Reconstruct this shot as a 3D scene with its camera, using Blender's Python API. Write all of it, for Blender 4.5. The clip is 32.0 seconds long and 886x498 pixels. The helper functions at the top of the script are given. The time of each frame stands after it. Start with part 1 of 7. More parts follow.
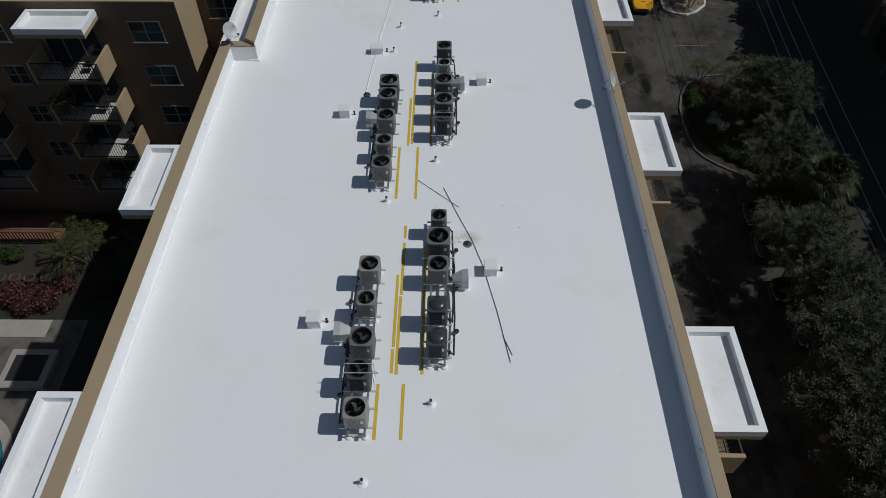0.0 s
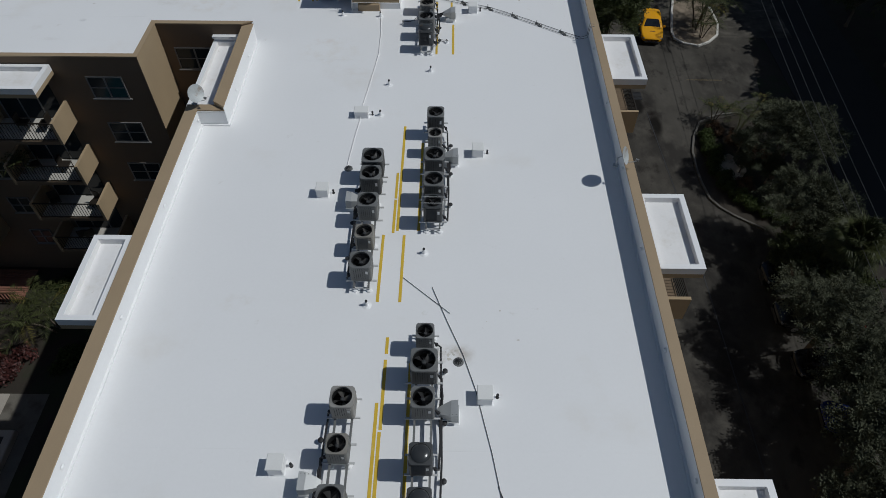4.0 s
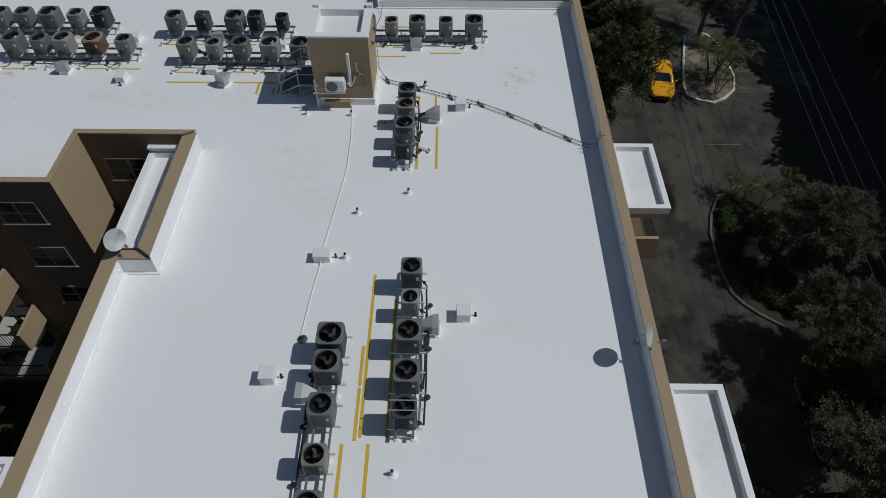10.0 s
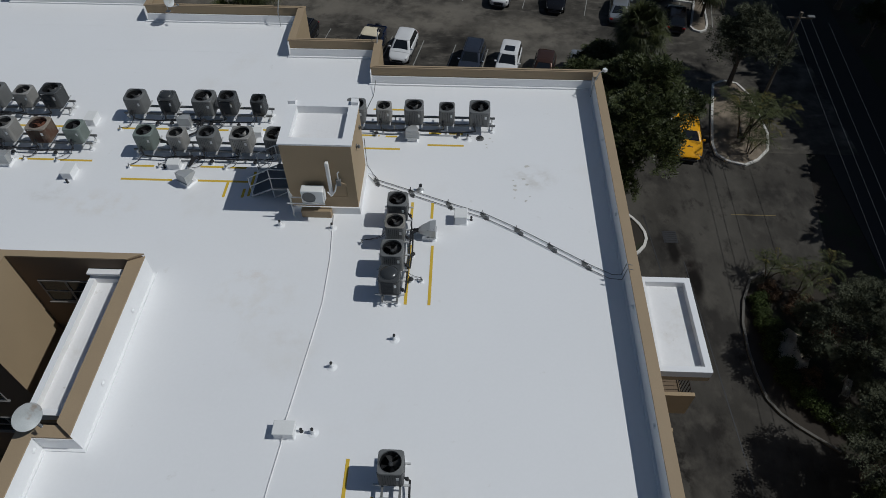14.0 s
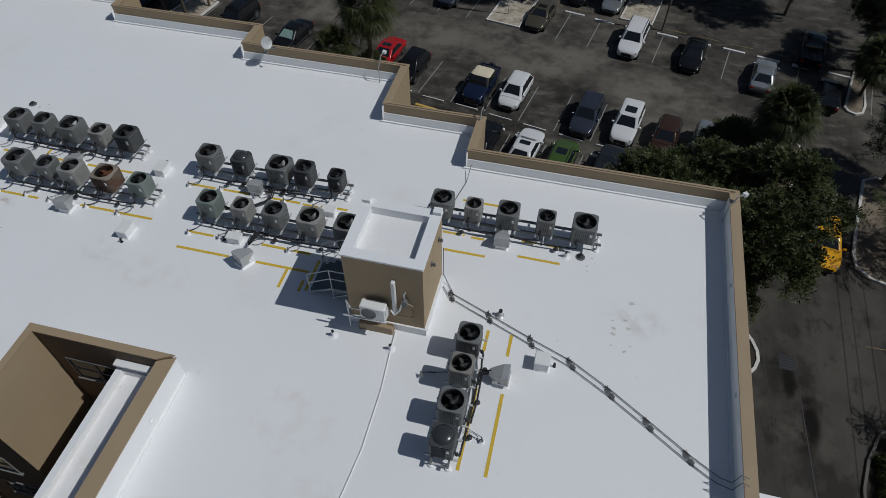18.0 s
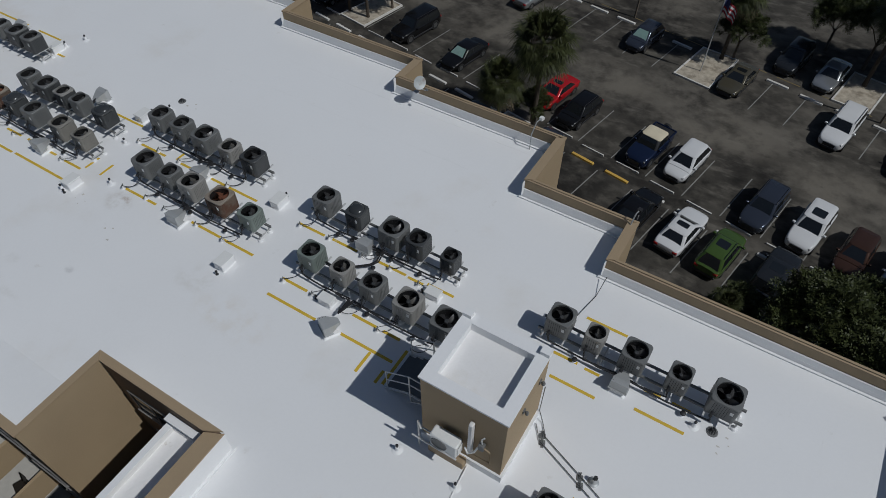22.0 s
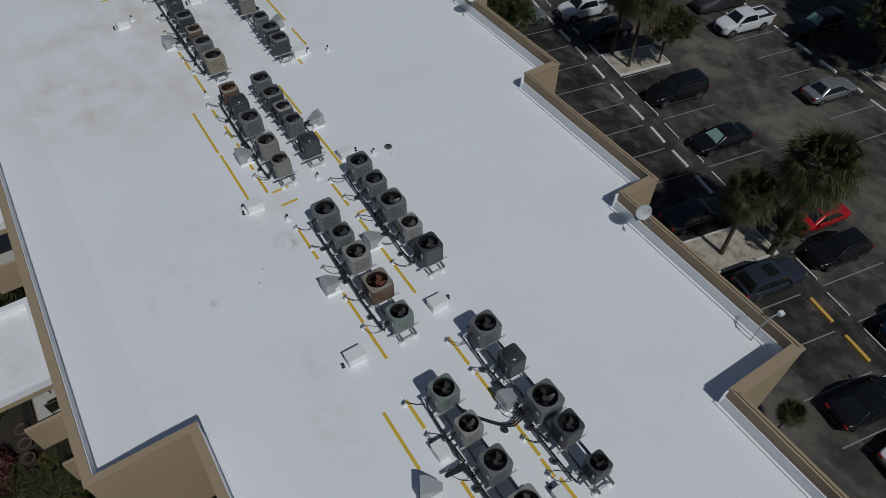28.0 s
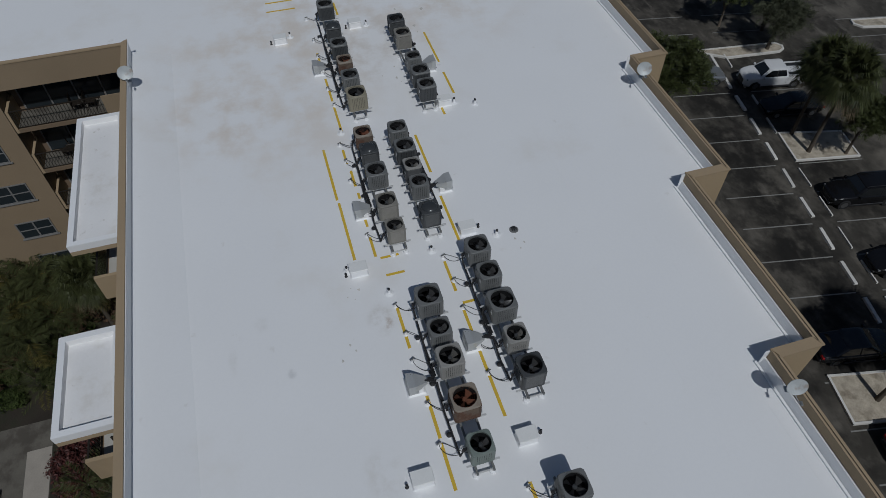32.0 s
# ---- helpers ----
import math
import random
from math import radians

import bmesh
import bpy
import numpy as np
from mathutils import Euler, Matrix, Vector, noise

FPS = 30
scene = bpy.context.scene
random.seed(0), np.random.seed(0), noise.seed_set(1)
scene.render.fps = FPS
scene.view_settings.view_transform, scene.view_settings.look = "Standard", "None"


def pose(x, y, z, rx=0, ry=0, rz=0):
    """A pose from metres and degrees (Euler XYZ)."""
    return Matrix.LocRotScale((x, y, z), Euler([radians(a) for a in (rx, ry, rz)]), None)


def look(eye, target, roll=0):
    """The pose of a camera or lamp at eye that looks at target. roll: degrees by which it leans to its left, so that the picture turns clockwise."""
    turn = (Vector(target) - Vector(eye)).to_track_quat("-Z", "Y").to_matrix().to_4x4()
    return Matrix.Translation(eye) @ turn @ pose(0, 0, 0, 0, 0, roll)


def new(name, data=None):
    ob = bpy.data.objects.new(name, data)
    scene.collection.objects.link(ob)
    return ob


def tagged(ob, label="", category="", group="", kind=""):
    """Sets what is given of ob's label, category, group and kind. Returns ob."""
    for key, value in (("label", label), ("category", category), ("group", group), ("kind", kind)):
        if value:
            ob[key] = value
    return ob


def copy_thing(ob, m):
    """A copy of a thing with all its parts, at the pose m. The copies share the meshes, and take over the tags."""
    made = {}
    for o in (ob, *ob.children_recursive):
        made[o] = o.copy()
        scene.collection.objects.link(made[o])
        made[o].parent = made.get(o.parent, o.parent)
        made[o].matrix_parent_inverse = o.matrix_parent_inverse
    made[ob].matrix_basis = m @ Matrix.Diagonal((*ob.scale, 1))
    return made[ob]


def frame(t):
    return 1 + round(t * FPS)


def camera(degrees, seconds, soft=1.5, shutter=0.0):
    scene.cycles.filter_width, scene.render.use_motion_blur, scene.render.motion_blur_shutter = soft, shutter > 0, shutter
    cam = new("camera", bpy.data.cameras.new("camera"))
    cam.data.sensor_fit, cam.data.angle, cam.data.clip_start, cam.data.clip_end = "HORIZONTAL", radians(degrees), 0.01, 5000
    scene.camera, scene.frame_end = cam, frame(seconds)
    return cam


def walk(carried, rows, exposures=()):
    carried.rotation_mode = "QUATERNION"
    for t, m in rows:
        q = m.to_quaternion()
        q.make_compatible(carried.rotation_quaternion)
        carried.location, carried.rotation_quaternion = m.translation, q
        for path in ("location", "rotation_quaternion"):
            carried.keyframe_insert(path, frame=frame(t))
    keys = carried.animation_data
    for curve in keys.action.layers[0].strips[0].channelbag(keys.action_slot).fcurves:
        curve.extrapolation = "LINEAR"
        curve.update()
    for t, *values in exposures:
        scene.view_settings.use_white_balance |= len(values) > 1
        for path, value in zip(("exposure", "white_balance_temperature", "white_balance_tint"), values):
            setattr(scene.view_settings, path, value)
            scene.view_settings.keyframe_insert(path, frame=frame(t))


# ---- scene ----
cam = camera(67.7, 32.0, soft=0.45)
METRES, EYE, TILT, LEAN, TURN = 40.0, 18.12, -50.0, 0.0, 0.45
ROWS = [
    (0.0, 0.0, 0.0, 0.0, 0.0, 0.0, -0.0),
    (0.5, 0.0029, 0.0125, 0.0133, -0.01, -0.0, 0.0),
    (1.0, 0.0042, 0.024, 0.0255, 0.07, 0.02, -0.05),
    (1.5, 0.0064, 0.0349, 0.0379, 0.17, 0.01, -0.18),
    (2.0, 0.0082, 0.045, 0.0493, 0.2, 0.01, -0.24),
    (2.5, 0.0102, 0.0547, 0.0607, 0.18, 0.03, -0.24),
    (3.0, 0.0112, 0.0642, 0.0716, 0.18, 0.02, -0.24),
    (3.5, 0.0109, 0.0732, 0.0818, 0.18, 0.04, -0.23),
    (5.5, 0.0149, 0.1076, 0.1227, 0.11, 0.03, -0.21),
    (6.0, 0.0168, 0.1169, 0.1345, 0.11, 0.03, -0.19),
    (6.5, 0.0175, 0.127, 0.1463, 0.08, 0.01, -0.2),
    (7.0, 0.0188, 0.1368, 0.1576, 0.11, 0.03, -0.19),
    (7.5, 0.0203, 0.1473, 0.1707, 0.13, 0.04, -0.2),
    (8.0, 0.0222, 0.1587, 0.1861, 0.1, 0.02, -0.22),
    (8.5, 0.0233, 0.1709, 0.2008, 0.11, 0.02, -0.19),
    (9.0, 0.024, 0.1841, 0.2148, 0.06, 0.0, -0.17),
    (9.5, 0.0253, 0.1974, 0.2291, 0.04, -0.02, -0.18),
    (10.0, 0.0273, 0.2108, 0.2436, 0.04, -0.02, -0.16),
    (10.5, 0.0289, 0.2243, 0.2588, 0.04, -0.05, -0.13),
    (11.0, 0.0313, 0.2378, 0.275, 0.02, -0.05, -0.1),
    (11.5, 0.034, 0.2515, 0.2917, 0.02, -0.09, -0.08),
    (12.0, 0.0361, 0.2655, 0.3084, 0.02, -0.11, -0.1),
    (12.5, 0.0373, 0.2792, 0.3239, 0.1, -0.1, -0.2),
    (13.0, 0.038, 0.292, 0.339, 0.36, -0.09, -0.52),
    (13.5, 0.0393, 0.3047, 0.3542, 0.57, -0.09, -0.81),
    (15.5, 0.0389, 0.3551, 0.4137, 3.07, -0.09, -3.74),
    (16.0, 0.0384, 0.3663, 0.4267, 4.07, -0.12, -4.86),
    (16.5, 0.0373, 0.3786, 0.4392, 5.32, -0.2, -6.36),
    (17.0, 0.0359, 0.3896, 0.4513, 6.29, -0.28, -7.47),
    (17.5, 0.0344, 0.4, 0.4633, 7.12, -0.37, -8.42),
    (18.0, 0.0308, 0.4105, 0.4743, 8.57, -0.57, -10.14),
    (18.5, 0.0258, 0.4207, 0.4865, 10.09, -0.85, -11.89),
    (19.0, 0.0206, 0.4311, 0.4976, 11.41, -1.13, -13.44),
    (19.5, 0.0151, 0.4407, 0.5076, 12.44, -1.34, -14.53),
    (20.0, 0.0151, 0.4494, 0.5163, 13.0, -1.48, -15.18),
    (20.5, 0.0134, 0.4589, 0.5254, 14.28, -1.78, -16.58),
    (21.0, 0.0114, 0.4681, 0.5352, 16.98, -2.6, -19.44),
    (21.5, 0.0092, 0.4772, 0.5451, 19.87, -3.6, -22.18),
    (22.0, 0.006, 0.4869, 0.5559, 21.18, -4.11, -23.4),
    (22.5, 0.0018, 0.4959, 0.5655, 23.37, -5.01, -25.35),
    (23.0, -0.0033, 0.5044, 0.5748, 25.79, -6.11, -27.44),
    (23.5, -0.0081, 0.5131, 0.5846, 28.27, -7.3, -29.39),
    (24.0, -0.0133, 0.5206, 0.5938, 30.39, -8.38, -31.02),
    (24.5, -0.0208, 0.5274, 0.6008, 32.56, -9.58, -32.59),
    (25.0, -0.0283, 0.533, 0.6081, 34.74, -10.8, -34.13),
    (25.5, -0.0361, 0.5385, 0.615, 36.52, -11.86, -35.37),
    (27.5, -0.0695, 0.5547, 0.6453, 42.96, -16.06, -39.16),
    (28.0, -0.0806, 0.5591, 0.6515, 44.35, -16.95, -39.86),
    (28.5, -0.0911, 0.5636, 0.6578, 45.37, -17.62, -40.35),
    (29.0, -0.1012, 0.568, 0.6643, 47.46, -18.97, -41.29),
    (29.5, -0.1113, 0.5727, 0.6701, 50.04, -20.66, -42.39),
    (30.0, -0.1221, 0.5764, 0.6759, 52.74, -22.47, -43.39),
    (30.5, -0.1325, 0.5802, 0.6811, 55.52, -24.41, -44.42),
    (31.0, -0.1437, 0.5831, 0.6861, 58.52, -26.52, -45.36),
    (31.5, -0.156, 0.5849, 0.6905, 61.55, -28.68, -46.25),
    (32.0, -0.1689, 0.5869, 0.6947, 64.19, -30.59, -46.94),
]
BASE = pose(0, 0, EYE, TILT, LEAN, TURN)
walk(cam, [(t, BASE @ pose(METRES * x, METRES * y, METRES * z, 90 + pitch, roll, yaw)) for t, x, y, z, yaw, pitch, roll in ROWS],
     exposures=[(0.0, -0.47, 6030, 7), (3.0, -0.50, 6030, 7), (7.0, -0.56, 6030, 7), (9.5, -0.57, 6030, 7), (12.0, -0.53, 6030, 7), (19.0, -0.56, 6010, 8), (22.0, -0.66, 6000, 8), (25.0, -0.69, 5960, 8), (28.5, -0.77, 5920, 8), (32.0, -0.86, 5880, 8)])

# world and sun
SUN_TO = Vector((0.622, 0.0, 0.783)).normalized()
world = bpy.data.worlds.new("sky")
scene.world = world
world.use_nodes = True
wn = world.node_tree.nodes
wsky = wn.new("ShaderNodeTexSky")
wsky.sky_type, wsky.sun_disc = "NISHITA", False
wsky.sun_elevation = math.asin(SUN_TO.z)
wsky.sun_rotation = math.atan2(SUN_TO.x, SUN_TO.y)
wn["Background"].inputs["Strength"].default_value = 0.045
world.node_tree.links.new(wsky.outputs[0], wn["Background"].inputs["Color"])
sun = new("sun", bpy.data.lights.new("sun", "SUN"))
sun.data.energy, sun.data.angle, sun.data.color = 3.2, radians(0.53), (1.0, 0.965, 0.91)
sun.matrix_world = look(SUN_TO * 80, (0, 0, 0))

# ---- materials ----
def mat(name, col, rough=0.6, metal=0.0, var=0.12, scale=1.5, fine=25.0, bump=0.1, rand=0.0, island=0.0, spec=0.5):
    """Procedural surface: two scales of tone variation, fine bump, optional tone per object or per island."""
    m = bpy.data.materials.new(name)
    m.use_nodes = True
    n, l = m.node_tree.nodes, m.node_tree.links
    b = n["Principled BSDF"]
    b.inputs["Roughness"].default_value, b.inputs["Metallic"].default_value = rough, metal
    b.inputs["Specular IOR Level"].default_value = spec
    tc = n.new("ShaderNodeTexCoord")
    n1, n2 = n.new("ShaderNodeTexNoise"), n.new("ShaderNodeTexNoise")
    n1.inputs["Scale"].default_value, n2.inputs["Scale"].default_value = scale, fine
    n1.inputs["Detail"].default_value, n2.inputs["Detail"].default_value = 4, 3
    l.new(tc.outputs["Object"], n1.inputs["Vector"]), l.new(tc.outputs["Object"], n2.inputs["Vector"])

    def ma(op, a, c):
        x = n.new("ShaderNodeMath")
        x.operation = op
        for i, v in ((0, a), (1, c)):
            if isinstance(v, (int, float)):
                x.inputs[i].default_value = v
            else:
                l.new(v, x.inputs[i])
        return x.outputs[0]
    f = ma("ADD", ma("MULTIPLY", ma("SUBTRACT", n1.outputs["Fac"], 0.5), 2.4 * var), ma("MULTIPLY", ma("SUBTRACT", n2.outputs["Fac"], 0.5), 1.4 * var))
    f = ma("ADD", f, 1.0)
    if rand:
        oi = n.new("ShaderNodeObjectInfo")
        f = ma("MULTIPLY", f, ma("ADD", ma("MULTIPLY", oi.outputs["Random"], 2 * rand), 1 - rand))
    if island:
        ge = n.new("ShaderNodeNewGeometry")
        f = ma("MULTIPLY", f, ma("ADD", ma("MULTIPLY", ge.outputs["Random Per Island"], 2 * island), 1 - island))
    sc = n.new("ShaderNodeVectorMath")
    sc.operation = "SCALE"
    sc.inputs[0].default_value = col
    l.new(f, sc.inputs["Scale"])
    l.new(sc.outputs[0], b.inputs["Base Color"])
    if bump:
        bp = n.new("ShaderNodeBump")
        bp.inputs["Strength"].default_value, bp.inputs["Distance"].default_value = bump, 0.02
        l.new(n2.outputs["Fac"], bp.inputs["Height"])
        l.new(bp.outputs[0], b.inputs["Normal"])
    m["tone"] = sc.name
    return m


def stain(m, col, scale, lo, hi, amount=1.0, stretch=(1, 1, 1), detail=6):
    """Lays patches of another colour, shaped by noise, over a material made by mat()."""
    n, l = m.node_tree.nodes, m.node_tree.links
    b = n["Principled BSDF"]
    src = b.inputs["Base Color"].links[0].from_socket
    tc = n.new("ShaderNodeTexCoord")
    mp = n.new("ShaderNodeMapping")
    mp.inputs["Scale"].default_value = stretch
    mp.inputs["Location"].default_value = (scale * 7.3, scale * 3.1, 0)
    no = n.new("ShaderNodeTexNoise")
    no.inputs["Scale"].default_value, no.inputs["Detail"].default_value = scale, detail
    no.inputs["Roughness"].default_value = 0.6
    l.new(tc.outputs["Object"], mp.inputs["Vector"]), l.new(mp.outputs[0], no.inputs["Vector"])
    mr = n.new("ShaderNodeMapRange")
    mr.interpolation_type = "SMOOTHSTEP"
    mr.inputs["From Min"].default_value, mr.inputs["From Max"].default_value = lo, hi
    mr.inputs["To Max"].default_value = amount
    l.new(no.outputs["Fac"], mr.inputs["Value"])
    mx = n.new("ShaderNodeMix")
    mx.data_type = "RGBA"
    mx.inputs[7].default_value = (*col, 1)
    l.new(mr.outputs[0], mx.inputs[0]), l.new(src, mx.inputs[6]), l.new(mx.outputs[2], b.inputs["Base Color"])
    return m


M_ROOF = mat("white_membrane", (0.80, 0.80, 0.80), 0.5, var=0.025, scale=0.25, fine=9, bump=0.05)
stain(M_ROOF, (0.70, 0.67, 0.62), 0.22, 0.56, 0.78, 0.5)
stain(M_ROOF, (0.60, 0.58, 0.54), 1.7, 0.66, 0.76, 0.35)


def soil(m, col, scale, lo, hi, amount, x, y, rx, ry, detail=7):
    """A stain with ragged edges over one oval stretch of a surface."""
    stain(m, col, scale, lo, hi, amount, (1, 1, 1), detail)
    n, l = m.node_tree.nodes, m.node_tree.links
    mx = n["Principled BSDF"].inputs["Base Color"].links[0].from_node
    fac = mx.inputs[0].links[0].from_socket
    tc, mp, ln, mr, mu = n.new("ShaderNodeTexCoord"), n.new("ShaderNodeMapping"), n.new("ShaderNodeVectorMath"), n.new("ShaderNodeMapRange"), n.new("ShaderNodeMath")
    mp.inputs["Location"].default_value = (-x / rx, -y / ry, 0)
    mp.inputs["Scale"].default_value = (1 / rx, 1 / ry, 0)
    ln.operation, mu.operation, mr.interpolation_type = "LENGTH", "MULTIPLY", "SMOOTHSTEP"
    mr.inputs["From Min"].default_value, mr.inputs["From Max"].default_value = 0.35, 1.0
    mr.inputs["To Min"].default_value, mr.inputs["To Max"].default_value = 1.0, 0.0
    l.new(tc.outputs["Object"], mp.inputs["Vector"]), l.new(mp.outputs[0], ln.inputs[0]), l.new(ln.outputs["Value"], mr.inputs["Value"])
    l.new(fac, mu.inputs[0]), l.new(mr.outputs[0], mu.inputs[1]), l.new(mu.outputs[0], mx.inputs[0])


for x, y, rx, ry, col, am in ((-34, 36, 10, 7, (0.68, 0.61, 0.53), 0.7), (-41, 43, 11, 10, (0.66, 0.59, 0.51), 0.75), (-31.0, 33.6, 3.0, 2.8, (0.64, 0.56, 0.48), 0.6), (-34.5, 41, 4, 2.2, (0.56, 0.52, 0.47), 0.6),
                              (-5.2, 32.2, 2.0, 1.6, (0.70, 0.66, 0.60), 0.35), (4.2, 38.2, 1.3, 0.9, (0.58, 0.55, 0.50), 0.55), (-12, 36.2, 2, 1.0, (0.69, 0.64, 0.57), 0.4), (0.55, 15.7, 0.9, 0.6, (0.45, 0.40, 0.34), 0.7),
                              (-19.2, 37.9, 0.8, 0.6, (0.56, 0.53, 0.49), 0.7), (2.6, 8.6, 2.4, 1.6, (0.70, 0.66, 0.60), 0.3), (-14.2, 36.75, 1.0, 0.7, (0.58, 0.55, 0.50), 0.4), (-18.99, 38.04, 0.3, 0.25, (0.42, 0.33, 0.26), 0.9), (-18.02, 34.8, 0.26, 0.18, (0.5, 0.5, 0.5), 0.6), (-5.6, 33.1, 0.7, 0.3, (0.66, 0.57, 0.51), 0.5), (-3.9, 30.6, 0.9, 0.4, (0.68, 0.64, 0.6), 0.4), (-20.1, 34.1, 0.4, 0.3, (0.66, 0.65, 0.63), 0.4), (-19.0, 33.1, 0.7, 0.2, (0.66, 0.65, 0.63), 0.4), (-6.6, 17.6, 0.9, 0.5, (0.66, 0.62, 0.56), 0.35)):
    soil(M_ROOF, col, 0.5 if rx > 2 else 1.8, 0.40, 0.70, am, x, y, rx, ry)
M_FLASH = mat("white_flashing", (0.80, 0.80, 0.80), 0.5, var=0.04, scale=0.8, fine=12, bump=0.08)
M_TRAY = mat("white_coating", (0.78, 0.77, 0.76), 0.55, var=0.05, scale=0.7, fine=14, bump=0.08)
stain(M_TRAY, (0.58, 0.54, 0.47), 0.9, 0.52, 0.76, 0.55)
stain(M_TRAY, (0.36, 0.32, 0.25), 2.4, 0.64, 0.74, 0.5)
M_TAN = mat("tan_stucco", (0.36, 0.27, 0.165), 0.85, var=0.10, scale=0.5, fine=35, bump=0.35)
stain(M_TAN, (0.22, 0.17, 0.11), 0.35, 0.58, 0.80, 0.5, (1, 1, 0.3))
# a darker tan for the walls of the far wing
M_TAN2 = mat("darker_tan_stucco", (0.25, 0.187, 0.118), 0.88, var=0.12, scale=0.5, fine=35, bump=0.3)
M_COPE = mat("tan_coping", (0.335, 0.25, 0.155), 0.75, var=0.08, scale=0.9, fine=20, bump=0.15)
# tan stucco with the shade of courtyard and loggia put into its colour
M_SHADEDTAN = mat("shaded_tan_stucco", (0.165, 0.115, 0.075), 0.85, var=0.10, scale=0.5, fine=35, bump=0.3)
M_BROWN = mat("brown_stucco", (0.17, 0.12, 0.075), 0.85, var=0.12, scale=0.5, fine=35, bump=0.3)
M_GREY = mat("grey_sheet_metal", (0.15, 0.153, 0.15), 0.5, 0.1, var=0.14, scale=3, fine=30, bump=0.06)
M_LIGHT = mat("light_grey_enamel", (0.265, 0.257, 0.24), 0.5, 0.05, var=0.12, scale=3, fine=30, bump=0.06)
M_DARK = mat("dark_grey_enamel", (0.055, 0.058, 0.06), 0.5, 0.1, var=0.15, scale=3, fine=30, bump=0.06)
M_BEIGE = mat("beige_enamel", (0.20, 0.19, 0.168), 0.55, 0.0, var=0.14, scale=3, fine=30, bump=0.06)
M_GREEN = mat("grey_green_enamel", (0.17, 0.20, 0.18), 0.55, 0.0, var=0.1, scale=3, fine=30, bump=0.06)
M_RUST = mat("rusted_enamel", (0.115, 0.082, 0.06), 0.8, 0.0, var=0.25, scale=4, fine=30, bump=0.2)
stain(M_RUST, (0.085, 0.038, 0.022), 3.0, 0.42, 0.6, 0.9)
M_TANTOP = mat("stained_tan_enamel", (0.24, 0.205, 0.165), 0.6, 0.0, var=0.12, scale=4, fine=30, bump=0.06)
stain(M_TANTOP, (0.13, 0.06, 0.03), 3.5, 0.56, 0.72, 0.7)
M_RUSTFAN = mat("rusted_fan", (0.12, 0.042, 0.02), 0.85, 0.0, var=0.3, scale=6, fine=40, bump=0.2)
M_STRAW = mat("yellowed_enamel", (0.25, 0.225, 0.165), 0.55, 0.0, var=0.14, scale=3, fine=30, bump=0.06)
M_DOME = mat("glossy_dark_dome", (0.05, 0.053, 0.055), 0.22, 0.2, var=0.15, scale=3, fine=30, bump=0.02)
M_BLACK = mat("black_rubber", (0.018, 0.018, 0.02), 0.6, 0.0, var=0.2, scale=5, fine=40, bump=0.1)
# near black: the gloom inside the units is put into the colour
M_INNER = mat("blackened_unit_inside", (0.006, 0.006, 0.0065), 0.7, 0.0, var=0.2, scale=5, fine=50, bump=0.1)
M_BLADE = mat("fan_blade_metal", (0.06, 0.06, 0.061), 0.38, 0.4, var=0.15, scale=6, fine=40, bump=0.05)
M_BLADE2 = mat("pale_fan_blade", (0.10, 0.097, 0.09), 0.4, 0.2, var=0.15, scale=6, fine=40, bump=0.05)
M_POT = mat("weathered_clay", (0.10, 0.062, 0.045), 0.9, var=0.2, scale=4, fine=25, bump=0.2)
M_ALU = mat("aluminium_bar", (0.58, 0.58, 0.57), 0.45, 0.25, var=0.1, scale=3, fine=30, bump=0.05)
M_CONDUIT = mat("weathered_conduit", (0.16, 0.16, 0.16), 0.5, 0.3, var=0.12, scale=3, fine=25, bump=0.05)
M_HOOD = mat("galvanised_hood", (0.46, 0.47, 0.47), 0.45, 0.35, var=0.1, scale=3, fine=25, bump=0.05)
M_YELLOW = mat("yellow_paint", (0.62, 0.42, 0.035), 0.6, var=0.12, scale=2, fine=20, bump=0.1)
stain(M_YELLOW, (0.70, 0.62, 0.35), 3.0, 0.58, 0.75, 0.6)
M_ASPH = mat("worn_asphalt", (0.058, 0.053, 0.045), 0.85, var=0.36, scale=0.8, fine=26, bump=0.3, spec=0.15)
stain(M_ASPH, (0.135, 0.122, 0.103), 0.13, 0.44, 0.66, 0.9, (1, 1.4, 1), 8)
stain(M_ASPH, (0.022, 0.020, 0.018), 0.16, 0.47, 0.66, 0.85, (1, 1, 1), 8)
stain(M_ASPH, (0.16, 0.146, 0.124), 0.5, 0.52, 0.74, 0.75, (0.7, 1.8, 1), 9)
stain(M_ASPH, (0.015, 0.014, 0.013), 0.6, 0.50, 0.74, 0.75, (1, 1, 1), 5)
for x, y in ((-32.1, 78.3), (-22.3, 76.5), (-12.5, 74.6), (-2.6, 72.8), (7.2, 70.9)):
    soil(M_ASPH, (0.165, 0.148, 0.122), 0.30, 0.34, 0.62, 0.85, x, y, 6.5, 3.6, 8)
for x, y in ((-37.2, 67.6), (-27.4, 66.0), (-22.0, 71.3), (-31.3, 72.0), (-10.6, 62.6), (-24.5, 84.0), (-33.0, 66.8), (-23.5, 64.6), (-18.5, 63.6), (-41.5, 69.2)):
    soil(M_ASPH, (0.017, 0.016, 0.0145), 0.55, 0.36, 0.55, 0.8, x, y, 6.0, 3.4, 8)
stain(M_ASPH, (0.17, 0.154, 0.13), 0.7, 0.46, 0.78, 0.5, (1, 1.3, 1), 6)
stain(M_ASPH, (0.014, 0.013, 0.012), 0.8, 0.48, 0.74, 0.45, (1, 1, 1), 5)
